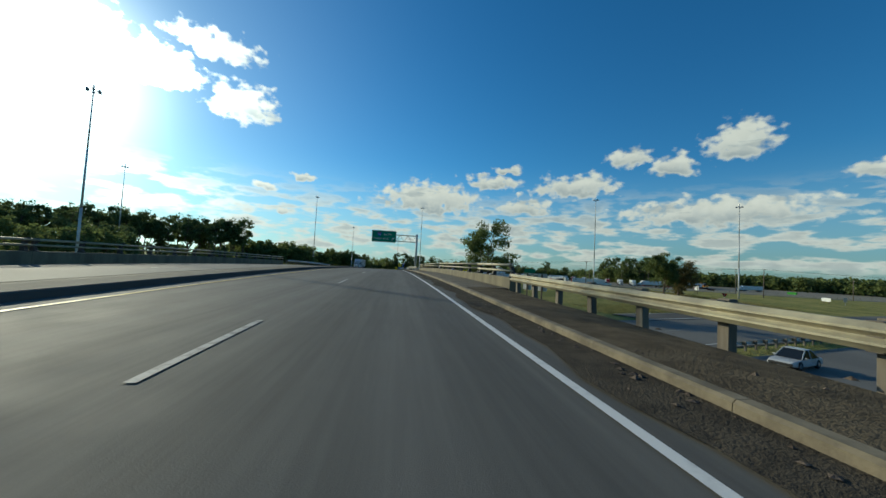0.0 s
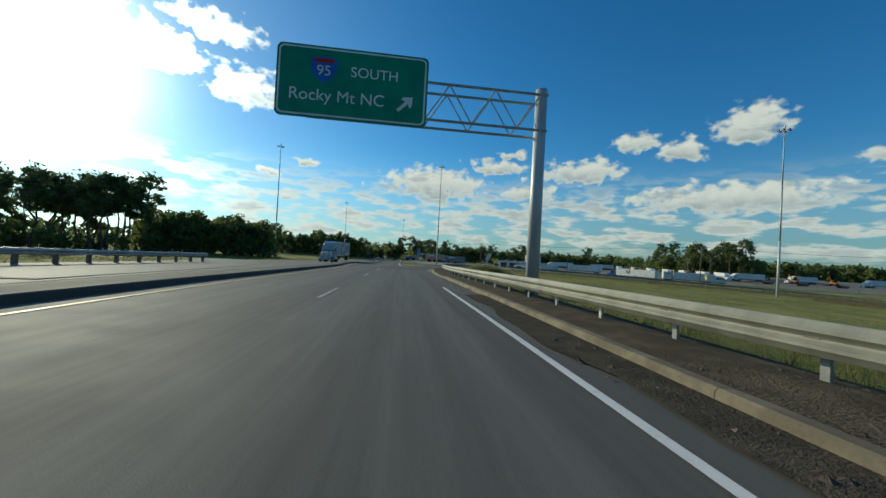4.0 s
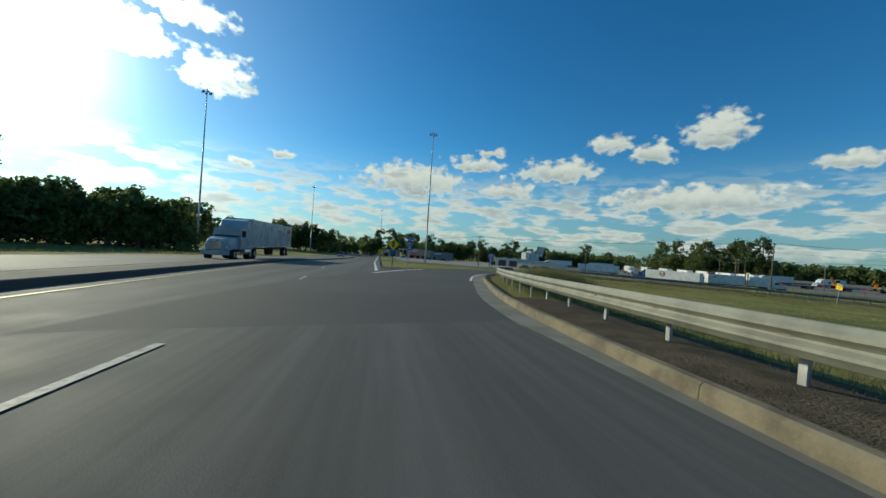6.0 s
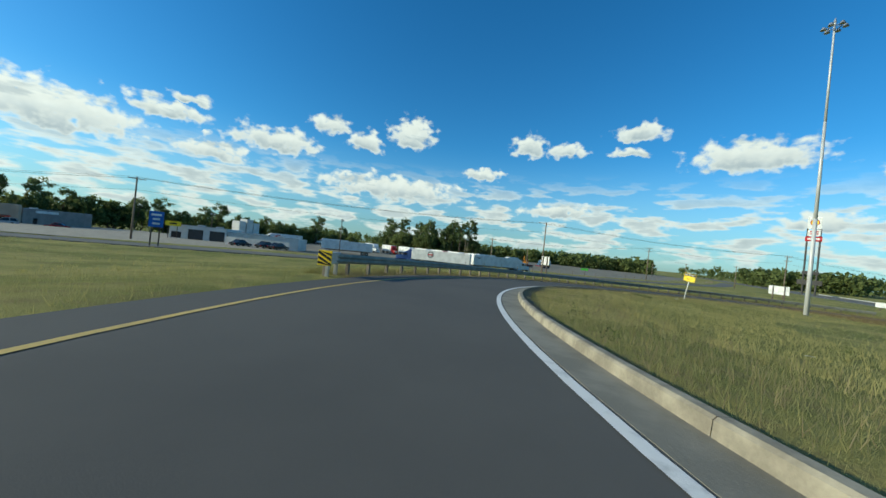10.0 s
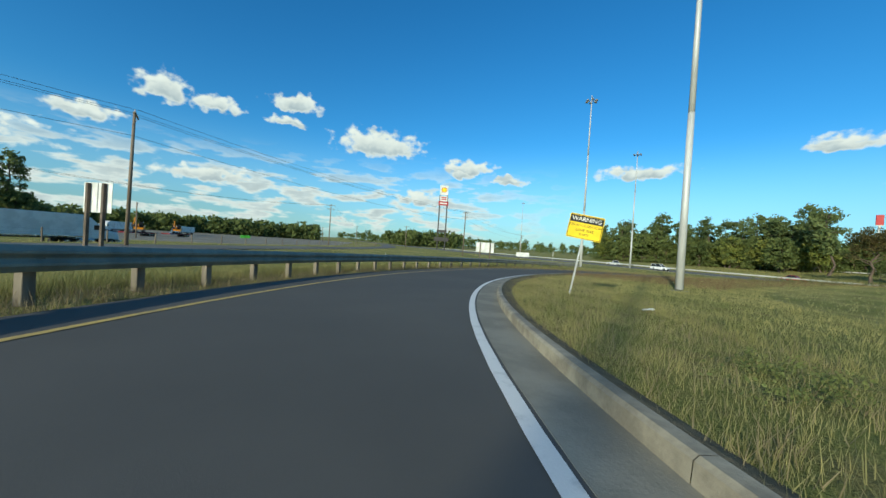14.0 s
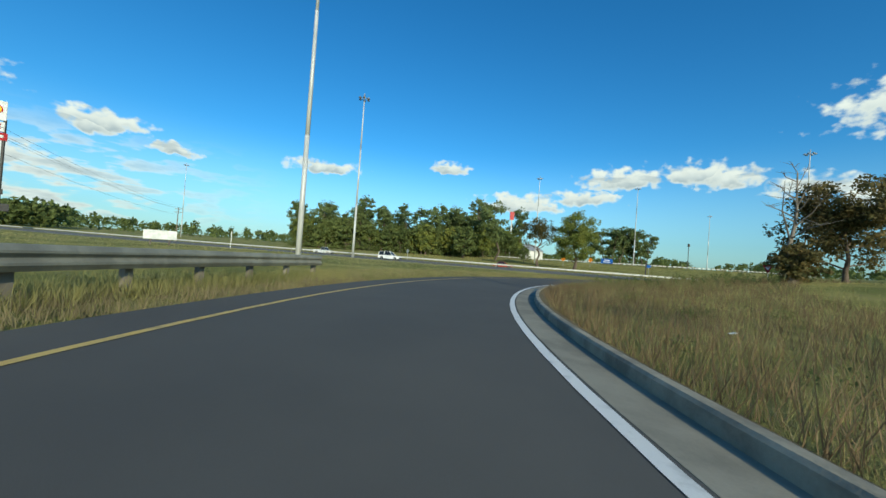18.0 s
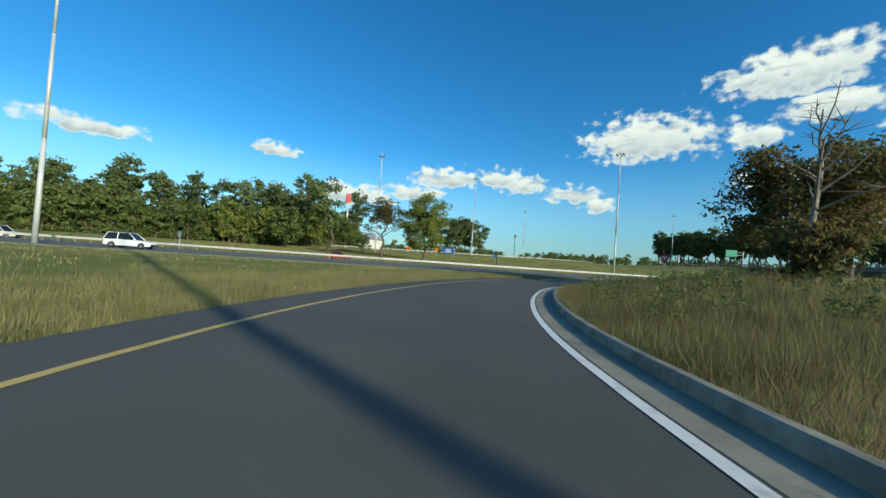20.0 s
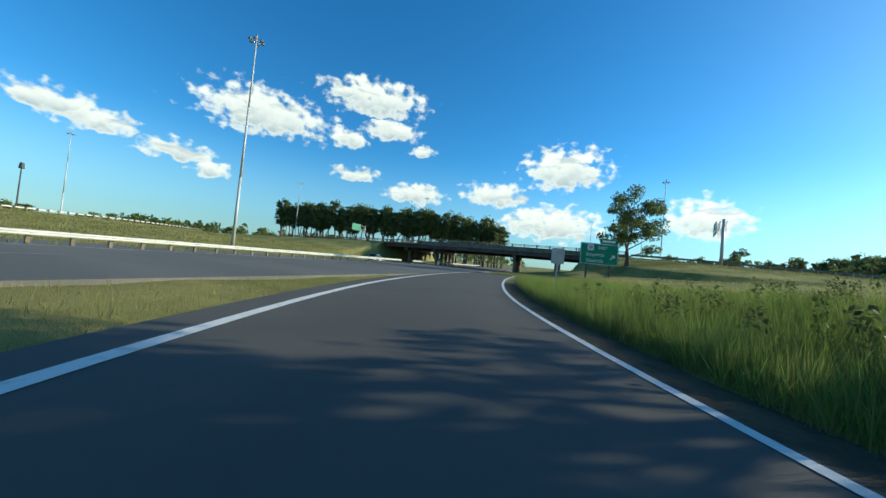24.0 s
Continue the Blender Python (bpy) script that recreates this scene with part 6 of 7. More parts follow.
random.seed(13)
POLES = [(34.9, 221.4, 10.8, 0, 1), (98.4, 173.4, 12.2, 20, 1), (112.5, 194.6, 9.3, 80, 2), (171.6, 159.7, 12.4, 75, 2), (147.5, 125.3, 11.6, 30, 2), (222, 70, 11, 30, 2),
         (-20, 285, 10, 0, 1), (252, 150, 10, 40, 1), (165, 205, 9, 30, 1), (300, 170, 10, 20, 1), (200, 132, 9, 40, 1), (-52, -60, 14, 40, 1)]
for q in POLES:
    utility_pole(*q)


def wire(a, b, sag, name="overhead_wire"):
    a, b = Vector(a), Vector(b)
    c = bpy.data.curves.new(name, "CURVE")
    c.dimensions, c.bevel_depth, c.bevel_resolution = "3D", 0.015, 0
    sp = c.splines.new("POLY")
    n = 18
    sp.points.add(n)
    for i in range(n + 1):
        f = i / n
        p = a.lerp(b, f) - Vector((0, 0, sag * 4 * f * (1 - f)))
        sp.points[i].co = (*p, 1)
    tmp = bpy.data.objects.new(name, c)
    me = bpy.data.meshes.new_from_object(tmp)
    bpy.data.objects.remove(tmp)
    me.materials.clear()
    me.materials.append(IRON)
    tagged(new(name, me), "thin dark overhead wire between utility poles", "wire", "overhead wires")


LINE = [(-20, 285), (34.9, 221.4), (98.4, 173.4), (147.5, 125.3), (222, 70)]
TOPS = {(x, y): ground_z(x, y) + h for x, y, h, _, _ in POLES}
for p, q in zip(LINE, LINE[1:]):
    for side, dz in ((-1.1, -0.1), (-0.4, -0.1), (1.1, -0.1), (0.0, -2.2)):
        d = (Vector(q) - Vector(p)).normalized()
        nx, ny = d.y * side, -d.x * side
        wire((p[0] + nx, p[1] + ny, TOPS[p] + dz), (q[0] + nx, q[1] + ny, TOPS[q] + dz), 1.1)
for p, q in zip([(112.5, 194.6), (171.6, 159.7)], [(171.6, 159.7), (252, 150)]):
    for side in (-0.9, 0.9):
        wire((p[0], p[1] + side, TOPS[p] - 0.2), (q[0], q[1] + side, TOPS[q] - 0.2), 1.2)


def yard_fence():
    s0, s1 = STREET.near(80, 178), STREET.near(300, 130)
    o = STREET.at(s0, -6.5)
    top = thing("yard_fence", Matrix.Translation((o.x, o.y, 0)), "sagging wire fence with dark wooden posts round the yard", "fence")
    n = 42
    me = post_mesh("fence_post", (0.1, 0.1, 1.5), WOOD_POLE)
    pts = []
    for k in range(n + 1):
        q = STREET.at(s0 + (s1 - s0) * k / n, -6.5)
        z = ground_z(q.x, q.y)
        pts.append(Vector((q.x - o.x, q.y - o.y, z)))
        shared("fence_post", me, top, Matrix.Translation(pts[-1] - Vector((0, 0, 0.25))) @ pose(0, 0, 0, random.uniform(-4, 4), random.uniform(-4, 4), random.uniform(0, 90)))
    for h in (0.45, 0.8, 1.1):
        bm = fresh()
        for a, b in zip(pts, pts[1:]):
            tube(bm, a + Vector((0, 0, h)), b + Vector((0, 0, h)), 0.008, sides=4)
        part("fence_wire", bm, STEEL, top)


yard_fence()


# ---------------------------------------------------------------- vehicles
GLASS = bpy.data.materials.new("dark_glass")
GLASS.use_nodes = True
gb = GLASS.node_tree.nodes["Principled BSDF"]
gb.inputs["Base Color"].default_value, gb.inputs["Roughness"].default_value = (0.015, 0.018, 0.02, 1), 0.06
RUBBER = surface("tyre_rubber", (0.03, 0.03, 0.03), (0.016, 0.016, 0.016), 0.3, 0.85, 0.3, fine=30)
CHROME = surface("bright_metal", (0.65, 0.65, 0.64), (0.5, 0.5, 0.5), 0.4, 0.25, 0.03, 0.9, fine=12)
CHASSIS = surface("dark_chassis", (0.05, 0.048, 0.045), (0.025, 0.024, 0.023), 0.5, 0.7, 0.2, fine=20)
LAMP_RED = plain("red_lens", (0.40, 0.01, 0.01), 0.2)
LAMP_CLEAR = plain("clear_lens", (0.7, 0.7, 0.68), 0.15)


def coat(name, c):
    """Car paint: glossy, a little dusty."""
    return surface(name, c, tuple(v * 0.82 for v in c), 1.2, 0.28, 0.02, fine=10, grit=0.15)


PAINTS = {"white": coat("white_coat", (0.72, 0.72, 0.70)), "silver": coat("silver_coat", (0.42, 0.43, 0.44)), "black": coat("black_coat", (0.02, 0.02, 0.022)),
          "red": coat("red_coat", (0.30, 0.02, 0.02)), "blue": coat("blue_coat", (0.03, 0.06, 0.18)), "orange": coat("orange_coat", (0.62, 0.24, 0.02)),
          "yellow": coat("yellow_coat", (0.70, 0.42, 0.03)), "teal": coat("teal_coat", (0.10, 0.19, 0.24)), "green": coat("green_coat", (0.10, 0.42, 0.06))}


def wheel(parent, x, y, r, w):
    bm = fresh()
    tube(bm, (x - w / 2, y, r), (x + w / 2, y, r), r, sides=18)
    bmesh.ops.bevel(bm, geom=[e for e in bm.edges if abs(e.verts[0].co.x - e.verts[1].co.x) < 1e-4], offset=0.02, segments=1, affect="EDGES")
    tyre = part("wheel", bm, RUBBER, parent)
    out = 1 if x > 0 else -1
    part("rim", tube(fresh(), (x + out * (w / 2 - 0.04), y, r), (x + out * (w / 2 + 0.012), y, r), r * 0.6, r * 0.5, 14), CHROME, tyre)
    return tyre


def hull(sections):
    """A closed skin over cross sections (y, half width at the foot, half width at the top, foot, top)."""
    bm = fresh()
    rings = []
    for y, w0, w1, z0, z1 in sections:
        m = z0 + (z1 - z0) * 0.55
        c = 0.06 * (z1 - z0)
        prof = [(-w0 * 0.96, z0), (-w0, z0 + c), (-w0, m), (-w1, z1 - c), (-w1 * 0.93, z1), (w1 * 0.93, z1), (w1, z1 - c), (w0, m), (w0, z0 + c), (w0 * 0.96, z0)]
        rings.append([bm.verts.new((u, y, v)) for u, v in prof])
    for a, b in zip(rings, rings[1:]):
        for i in range(len(a)):
            bm.faces.new((a[i], a[(i + 1) % len(a)], b[(i + 1) % len(a)], b[i]))
    bm.faces.new(rings[0])
    bm.faces.new(rings[-1][::-1])
    bmesh.ops.recalc_face_normals(bm, faces=bm.faces)
    return bm


def car(name, colour, label, kind="suv"):
    """A parked car that faces +y."""
    top = thing(name, Matrix(), label, "car", "cars")
    tall = {"suv": 1.72, "sedan": 1.45, "pickup": 1.8}[kind]
    L = {"suv": 4.7, "sedan": 4.7, "pickup": 5.6}[kind]
    b = tall * 0.56
    body = hull([(-L / 2, 0.72, 0.68, 0.42, b - 0.06), (-L / 2 + 0.15, 0.88, 0.84, 0.32, b), (-L * 0.2, 0.92, 0.88, 0.27, b + 0.02), (L * 0.16, 0.92, 0.88, 0.27, b), (L * 0.36, 0.90, 0.84, 0.28, b - 0.08), (L / 2 - 0.12, 0.84, 0.76, 0.32, b - 0.16), (L / 2, 0.70, 0.62, 0.42, b - 0.26)])
    part("body", body, PAINTS[colour], top, smooth=False)
    if kind == "suv":
        ys = [(-L / 2 + 0.12, b - 0.02), (-L / 2 + 0.42, tall - 0.02), (L * 0.02, tall), (L * 0.2, b - 0.02)]
    elif kind == "sedan":
        ys = [(-L * 0.36, b - 0.02), (-L * 0.17, tall - 0.02), (L * 0.04, tall), (L * 0.24, b - 0.02)]
    else:
        ys = [(-L * 0.08, b - 0.02), (-L * 0.05, tall - 0.03), (L * 0.10, tall), (L * 0.24, b - 0.02)]
    bm = fresh()
    lo = [(-0.84, ys[0][0], ys[0][1]), (0.84, ys[0][0], ys[0][1]), (0.84, ys[3][0], ys[3][1]), (-0.84, ys[3][0], ys[3][1])]
    hi = [(-0.66, ys[1][0], ys[1][1]), (0.66, ys[1][0], ys[1][1]), (0.66, ys[2][0], ys[2][1]), (-0.66, ys[2][0], ys[2][1])]
    v = [bm.verts.new(q) for q in lo + hi]
    for f in ((0, 1, 5, 4), (1, 2, 6, 5), (2, 3, 7, 6), (3, 0, 4, 7), (4, 5, 6, 7), (3, 2, 1, 0)):
        bm.faces.new([v[i] for i in f])
    part("cabin", bm, GLASS, top, "dark glazed cabin")
    part("roof", box(fresh(), (1.32, ys[2][0] - ys[1][0] + 0.1, 0.05), (0, (ys[1][0] + ys[2][0]) / 2, tall + 0.01), None, 0.02), PAINTS[colour], top)
    for s in (-1, 1):
        for (y0, z0), (y1, z1) in ((ys[0], ys[1]), (ys[3], ys[2])):
            part("pillar", tube(fresh(), (s * 0.84, y0, z0), (s * 0.665, y1, z1), 0.04, sides=6), PAINTS[colour], top)
        mid = (ys[1][0] + ys[2][0]) / 2
        part("door_pillar", tube(fresh(), (s * 0.85, mid, b), (s * 0.67, mid, tall), 0.04, sides=6), PAINTS[colour], top)
        part("headlight", box(fresh(), (0.34, 0.12, 0.16), (s * 0.55, L / 2 - 0.08, b - 0.36), None, 0.03), LAMP_CLEAR, top)
        part("tail_light", box(fresh(), (0.14, 0.10, 0.30), (s * 0.74, -L / 2 + 0.06, b - 0.26), None, 0.02), LAMP_RED, top)
        part("mirror", box(fresh(), (0.2, 0.1, 0.14), (s * 0.98, L * 0.17, b + 0.08), None, 0.03), PAINTS[colour], top)
        for y in (-L * 0.30, L * 0.31):
            wheel(top, s * 0.82, y, 0.35, 0.22)
    part("bumper", box(fresh(), (1.5, 0.12, 0.2), (0, L / 2 - 0.02, 0.45), None, 0.04), CHASSIS, top)
    return top


def tractor(name, colour, label):
    """A long-nosed lorry cab that faces +y; its fifth wheel is at the origin."""
    top = thing(name, Matrix(), label, "lorry", "lorries")
    P = PAINTS[colour]
    part("hood", hull([(3.2, 1.0, 0.95, 1.0, 2.15), (4.4, 0.98, 0.9, 0.95, 2.05), (5.2, 0.92, 0.8, 0.9, 1.9), (5.45, 0.8, 0.65, 0.95, 1.75)]), P, top)
    part("cab", hull([(1.7, 1.22, 1.18, 1.0, 3.0), (3.25, 1.22, 1.15, 1.0, 2.95)]), P, top)
    part("sleeper", hull([(0.15, 1.24, 1.22, 0.95, 3.7), (0.9, 1.24, 1.22, 0.95, 3.95), (1.72, 1.24, 1.2, 0.95, 3.75), (2.5, 1.1, 0.9, 2.9, 3.2)]), P, top)
    bm = fresh()
    v = [bm.verts.new(q) for q in ((-1.05, 3.28, 2.15), (1.05, 3.28, 2.15), (0.98, 2.85, 2.93), (-0.98, 2.85, 2.93))]
    bm.faces.new(v)
    w = bmesh.ops.extrude_face_region(bm, geom=bm.faces[:])["geom"]
    bmesh.ops.translate(bm, verts=[g for g in w if isinstance(g, bmesh.types.BMVert)], vec=(0, 0.03, 0.02))
    part("windscreen", bm, GLASS, top)
    for s in (-1, 1):
        part("side_window", box(fresh(), (0.03, 0.9, 0.62), (s * 1.215, 2.55, 2.45), None, 0.01), GLASS, top)
        part("fuel_tank", tube(fresh(), (s * 0.95, 0.6, 0.75), (s * 0.95, 2.2, 0.75), 0.33, sides=14), CHROME, top)
        part("exhaust_stack", tube(fresh(), (s * 1.1, 0.05, 1.2), (s * 1.1, 0.05, 4.1), 0.08, sides=10), CHROME, top)
        part("headlight", box(fresh(), (0.36, 0.14, 0.24), (s * 0.72, 5.3, 1.2), None, 0.04), LAMP_CLEAR, top)
        part("mirror", box(fresh(), (0.08, 0.2, 0.5), (s * 1.45, 3.1, 2.4), None, 0.02), CHASSIS, top)
        wheel(top, s * 1.02, 4.3, 0.52, 0.3)
        for y in (-0.65, 0.65 - 1.3 - 0.65 + 1.9):
            wheel(top, s * 0.95, y, 0.52, 0.52)
    part("grille", box(fresh(), (0.9, 0.06, 0.85), (0, 5.46, 1.4), None, 0.02), CHROME, top)
    part("bumper", box(fresh(), (2.3, 0.2, 0.4), (0, 5.5, 0.7), None, 0.05), P, top)
    part("frame", box(fresh(), (0.9, 5.5, 0.25), (0, 1.6, 0.85), None, 0.03), CHASSIS, top)
    return top


def trailer(name, colour, label, emblem=None, length=16.0):
    """A box trailer; its kingpin is at the origin and it trails towards -y."""
    top = thing(name, Matrix(), label, "trailer", "trailers")
    P = PAINTS[colour]
    part("box_body", box(fresh(), (2.55, length, 2.75), (0, 0.9 - length / 2, 2.65), None, 0.05), P, top)
    part("floor_rail", box(fresh(), (2.6, length, 0.16), (0, 0.9 - length / 2, 1.24), None, 0.02), CHROME, top)
    for s in (-1, 1):
        for k in range(int(length / 1.2)):
            part("side_rib", box(fresh(), (0.015, 0.05, 2.5), (s * 1.282, 0.4 - 1.2 * k, 2.65), None, 0.003), P, top)
        part("landing_leg", box(fresh(), (0.12, 0.12, 0.9), (s * 0.7, -1.8, 0.75), None, 0.01), CHASSIS, top)
        part("rear_door", box(fresh(), (1.2, 0.04, 2.5), (s * 0.62, 0.88 - length, 2.65), None, 0.01), P, top)
        part("tail_light", box(fresh(), (0.3, 0.05, 0.1), (s * 0.9, 0.87 - length, 1.2), None, 0.01), LAMP_RED, top)
        for y in (2.6 - length, 3.9 - length):
            wheel(top, s * 0.98, y, 0.5, 0.5)
    part("underframe", box(fresh(), (1.1, length * 0.9, 0.2), (0, 0.5 - length / 2, 1.05), None, 0.02), CHASSIS, top)
    if emblem == "ring":
        for s in (-1, 1):
            turn = pose(0, 0, 0, 0, 0, 90 * s)
            plate("emblem", [(0.85 * math.cos(radians(a)), 0.85 * math.sin(radians(a))) for a in range(0, 360, 15)], (s * 1.295, -4.4, 2.9), CHASSIS, top, 0.015, "dark round emblem", turn)
            plate("emblem_field", [(0.6 * math.cos(radians(a)), 0.6 * math.sin(radians(a))) for a in range(0, 360, 15)], (s * 1.303, -4.4, 2.9), P, top, 0.015, "", turn)
            plate("emblem_bar", rounded(1.3, 0.35, 0.05), (s * 1.311, -4.4, 2.85), SIGN_RED, top, 0.015, "", turn)
    if emblem == "wing":
        for s in (-1, 1):
            plate("emblem", [(-0.9, 0.2), (-0.2, 0.0), (0, -0.25), (0.2, 0.0), (0.9, 0.2), (0.3, 0.2), (0, 0.08), (-0.3, 0.2)], (s * 1.295, -13.4, 3.2), CHASSIS, top, 0.015, "dark winged emblem", pose(0, 0, 0, 0, 0, 90 * s))
    if emblem == "mark":
        for s in (-1, 1):
            plate("text_bar", rounded(1.5, 0.55, 0.05), (s * 1.295, 2.6 - length, 3.3), SIGN_RED, top, 0.015, "", pose(0, 0, 0, 0, 0, 90 * s))
    return top


def park(ob, x, y, turn, z=None):
    z = ground_z(x, y) if z is None else z
    ob.matrix_basis = pose(x, y, z, 0, 0, turn)
    return ob


def repark(ob, x, y, turn, z=None):
    return copy_thing(ob, pose(x, y, ground_z(x, y) if z is None else z, 0, 0, turn))


YARD_Z = 1.73
# two white lorries along the near edge of the yard
truck_w = park(tractor("lorry_cab", "white", "white long-nosed lorry cab in the yard"), 115.9, 188.5, -116, YARD_Z)
park(trailer("box_trailer", "white", "long white box trailer behind a lorry cab", "wing"), 115.9, 188.5, -116, YARD_Z)
park(trailer("box_trailer", "white", "long white box trailer with a round emblem", "ring"), 91.6, 206.4, 25, YARD_Z)
park(tractor("lorry_cab", "blue", "dark blue lorry cab in the yard"), 91.6, 206.4, 25, YARD_Z)
# further lorries
truck_red = park(tractor("lorry_cab", "red", "red lorry cab parked by the workshop"), 76, 247, 60, YARD_Z)
trail_plain = park(trailer("box_trailer", "white", "plain white box trailer in the yard"), 86, 240, 55, YARD_Z)
random.seed(17)
for k in range(7):
    x, y = 128 + 6.5 * k, 262 - 5.0 * k
    repark((truck_w, truck_red, truck_w)[k % 3], x, y, 150, YARD_Z + 0.01)
    repark(trail_plain, x, y, 150, YARD_Z + 0.01)
for x, y, a in ((150, 330, 80), (112, 320, 85), (215, 238, 95), (255, 232, 90), (180, 238, 88)):
    repark(truck_w, x, y, a, 1.85)
    repark(trail_plain, x, y, a, 1.85)


def flatbed(x, y, turn, load):
    top = thing("flatbed_trailer", pose(x, y, 1.78, 0, 0, turn), "low flatbed trailer loaded with machinery", "trailer", "flatbeds")
    part("bed", box(fresh(), (2.6, 13, 0.25), (0, 0, 1.0), None, 0.03), PAINTS["red"], top)
    for s in (-1, 1):
        for yy in (-5.4, -4.2, -3.0):
            wheel(top, s * 1.0, yy, 0.48, 0.45)
        part("side_rail", box(fresh(), (0.08, 13, 0.15), (s * 1.3, 0, 1.1), None, 0.01), CHASSIS, top)
    if load:
        d = thing("excavator", pose(x, y, 1.78 + 1.13, 0, 0, turn + 20), "yellow and rust tracked excavator on a flatbed", "excavator")
        for s in (-1, 1):
            part("track", box(fresh(), (0.5, 3.4, 0.75), (s * 0.95, 0, 0.38), None, 0.2), CHASSIS, d)
        part("house", hull([(-1.6, 1.15, 1.1, 0.9, 2.2), (-0.4, 1.2, 1.1, 0.9, 2.3), (0.9, 1.1, 1.0, 0.9, 1.9)]), PAINTS["orange"], d)
        part("cab", box(fresh(), (0.95, 1.3, 1.6), (-0.6, 0.5, 2.3), None, 0.08), GLASS, d)
        part("boom", tube(fresh(), (0.3, 0.8, 1.5), (0.3, 3.6, 4.2), 0.22, 0.17, 8), PAINTS["orange"], d)
        part("stick", tube(fresh(), (0.3, 3.6, 4.2), (0.3, 5.4, 2.2), 0.16, 0.12, 8), PAINTS["orange"], d)
        part("bucket", box(fresh(), (0.8, 0.7, 0.7), (0.3, 5.4, 1.9), None, 0.12), CHASSIS, d)


flatbed(185, 214, 85, True)
flatbed(204, 212, 85, True)
flatbed(170, 217, 85, False)
skip = thing("skip", pose(262, 205, 1.85, 0, 0, 20), "green steel waste skip in the yard", "skip")
part("body", hull([(-2.2, 1.0, 1.2, 0.05, 1.5), (2.2, 1.0, 1.2, 0.05, 1.5)]), PAINTS["green"], skip)
part("rim", box(fresh(), (2.5, 4.5, 0.1), (0, 0, 1.52), None, 0.02), PAINTS["green"], skip)

# the lorry on the opposite carriageway
park(tractor("lorry_cab", "silver", "silver-grey lorry cab on the opposite carriageway"), -13.8, 138.5, 180, road_z(138.5) + 0.01)
park(trailer("box_trailer", "silver", "grey box trailer on the opposite carriageway", "mark"), -13.8, 138.5, 180, road_z(138.5) + 0.01)
# cars on the roads
SUV_S = HIGHWAY.near(139.0, 68.5)
suv_white = park(car("suv", "white", "white sport utility car on the highway", "suv"), 0, 0, 0)
q = HIGHWAY.at(SUV_S, 1.8)
park(suv_white, q.x, q.y, HIGHWAY.heading(SUV_S), q.z + 0.01)
car_red = car("sedan", "red", "dark red saloon car behind the guardrail", "sedan")
q = MAINLINE.at(MAINLINE.near(121, 48), 1.5)
park(car_red, q.x, q.y, MAINLINE.heading(MAINLINE.near(121, 48)), q.z + 0.01)
car_silver = car("sedan", "silver", "silver saloon car passing under the bridge", "sedan")
q = MAINLINE.at(MAINLINE.near(34, 24), 1.5)
park(car_silver, q.x, q.y, MAINLINE.heading(MAINLINE.near(34, 24)), q.z + 0.01)
pickup = car("pickup_truck", "white", "white pickup truck on the highway", "pickup")
q = MAINLINE.at(MAINLINE.near(168, 60), 1.5)
park(pickup, q.x, q.y, MAINLINE.heading(MAINLINE.near(168, 60)), q.z + 0.01)
car_black = car("sedan", "black", "black saloon car by the white fence", "sedan")
park(car_black, 53.7, 223.8, -70, ground_z(53.7, 223.8) + 0.12)
repark(car_black, 56.3, 218.1, -70, ground_z(56.3, 218.1) + 0.12)
repark(car_black, 57.5, 215.2, -70, ground_z(57.5, 215.2) + 0.12)
suv_silver = car("suv", "silver", "silver car waiting on the main road", "suv")
park(suv_silver, -13.5, 232, 180, road_z(232) + 0.02)
for x, y, a, src in ((-4.5, 300, 0, car_black), (-7.5, 318, 0, suv_silver), (-13.8, 330, 180, car_red), (-3.0, 345, 0, car_red), (33, 282, 60, car_red), (24, 280, 80, suv_silver), (12, 276, 85, pickup)):
    repark(src, x, y, a, (road_z(y) if x < 0 else ground_z(x, y) + 0.15) + 0.02)


# ---------------------------------------------------------------- buildings
WALL_TAN = surface("tan_render", (0.40, 0.34, 0.26), (0.30, 0.25, 0.19), 3.0, 0.85, 0.2, fine=20)
WALL_GREY = surface("grey_block", (0.26, 0.25, 0.23), (0.19, 0.18, 0.17), 2.0, 0.85, 0.3, fine=18)
WALL_WHITE = surface("white_render", (0.62, 0.61, 0.57), (0.48, 0.47, 0.44), 2.5, 0.8, 0.15, fine=18)
ROOF_METAL = surface("roof_metal", (0.36, 0.37, 0.38), (0.26, 0.27, 0.28), 1.5, 0.5, 0.1, 0.3, fine=15)
RED_TRIM = plain("red_trim", (0.48, 0.05, 0.03), 0.5)
DOOR_DARK = plain("dark_shutter", (0.06, 0.06, 0.06), 0.5)


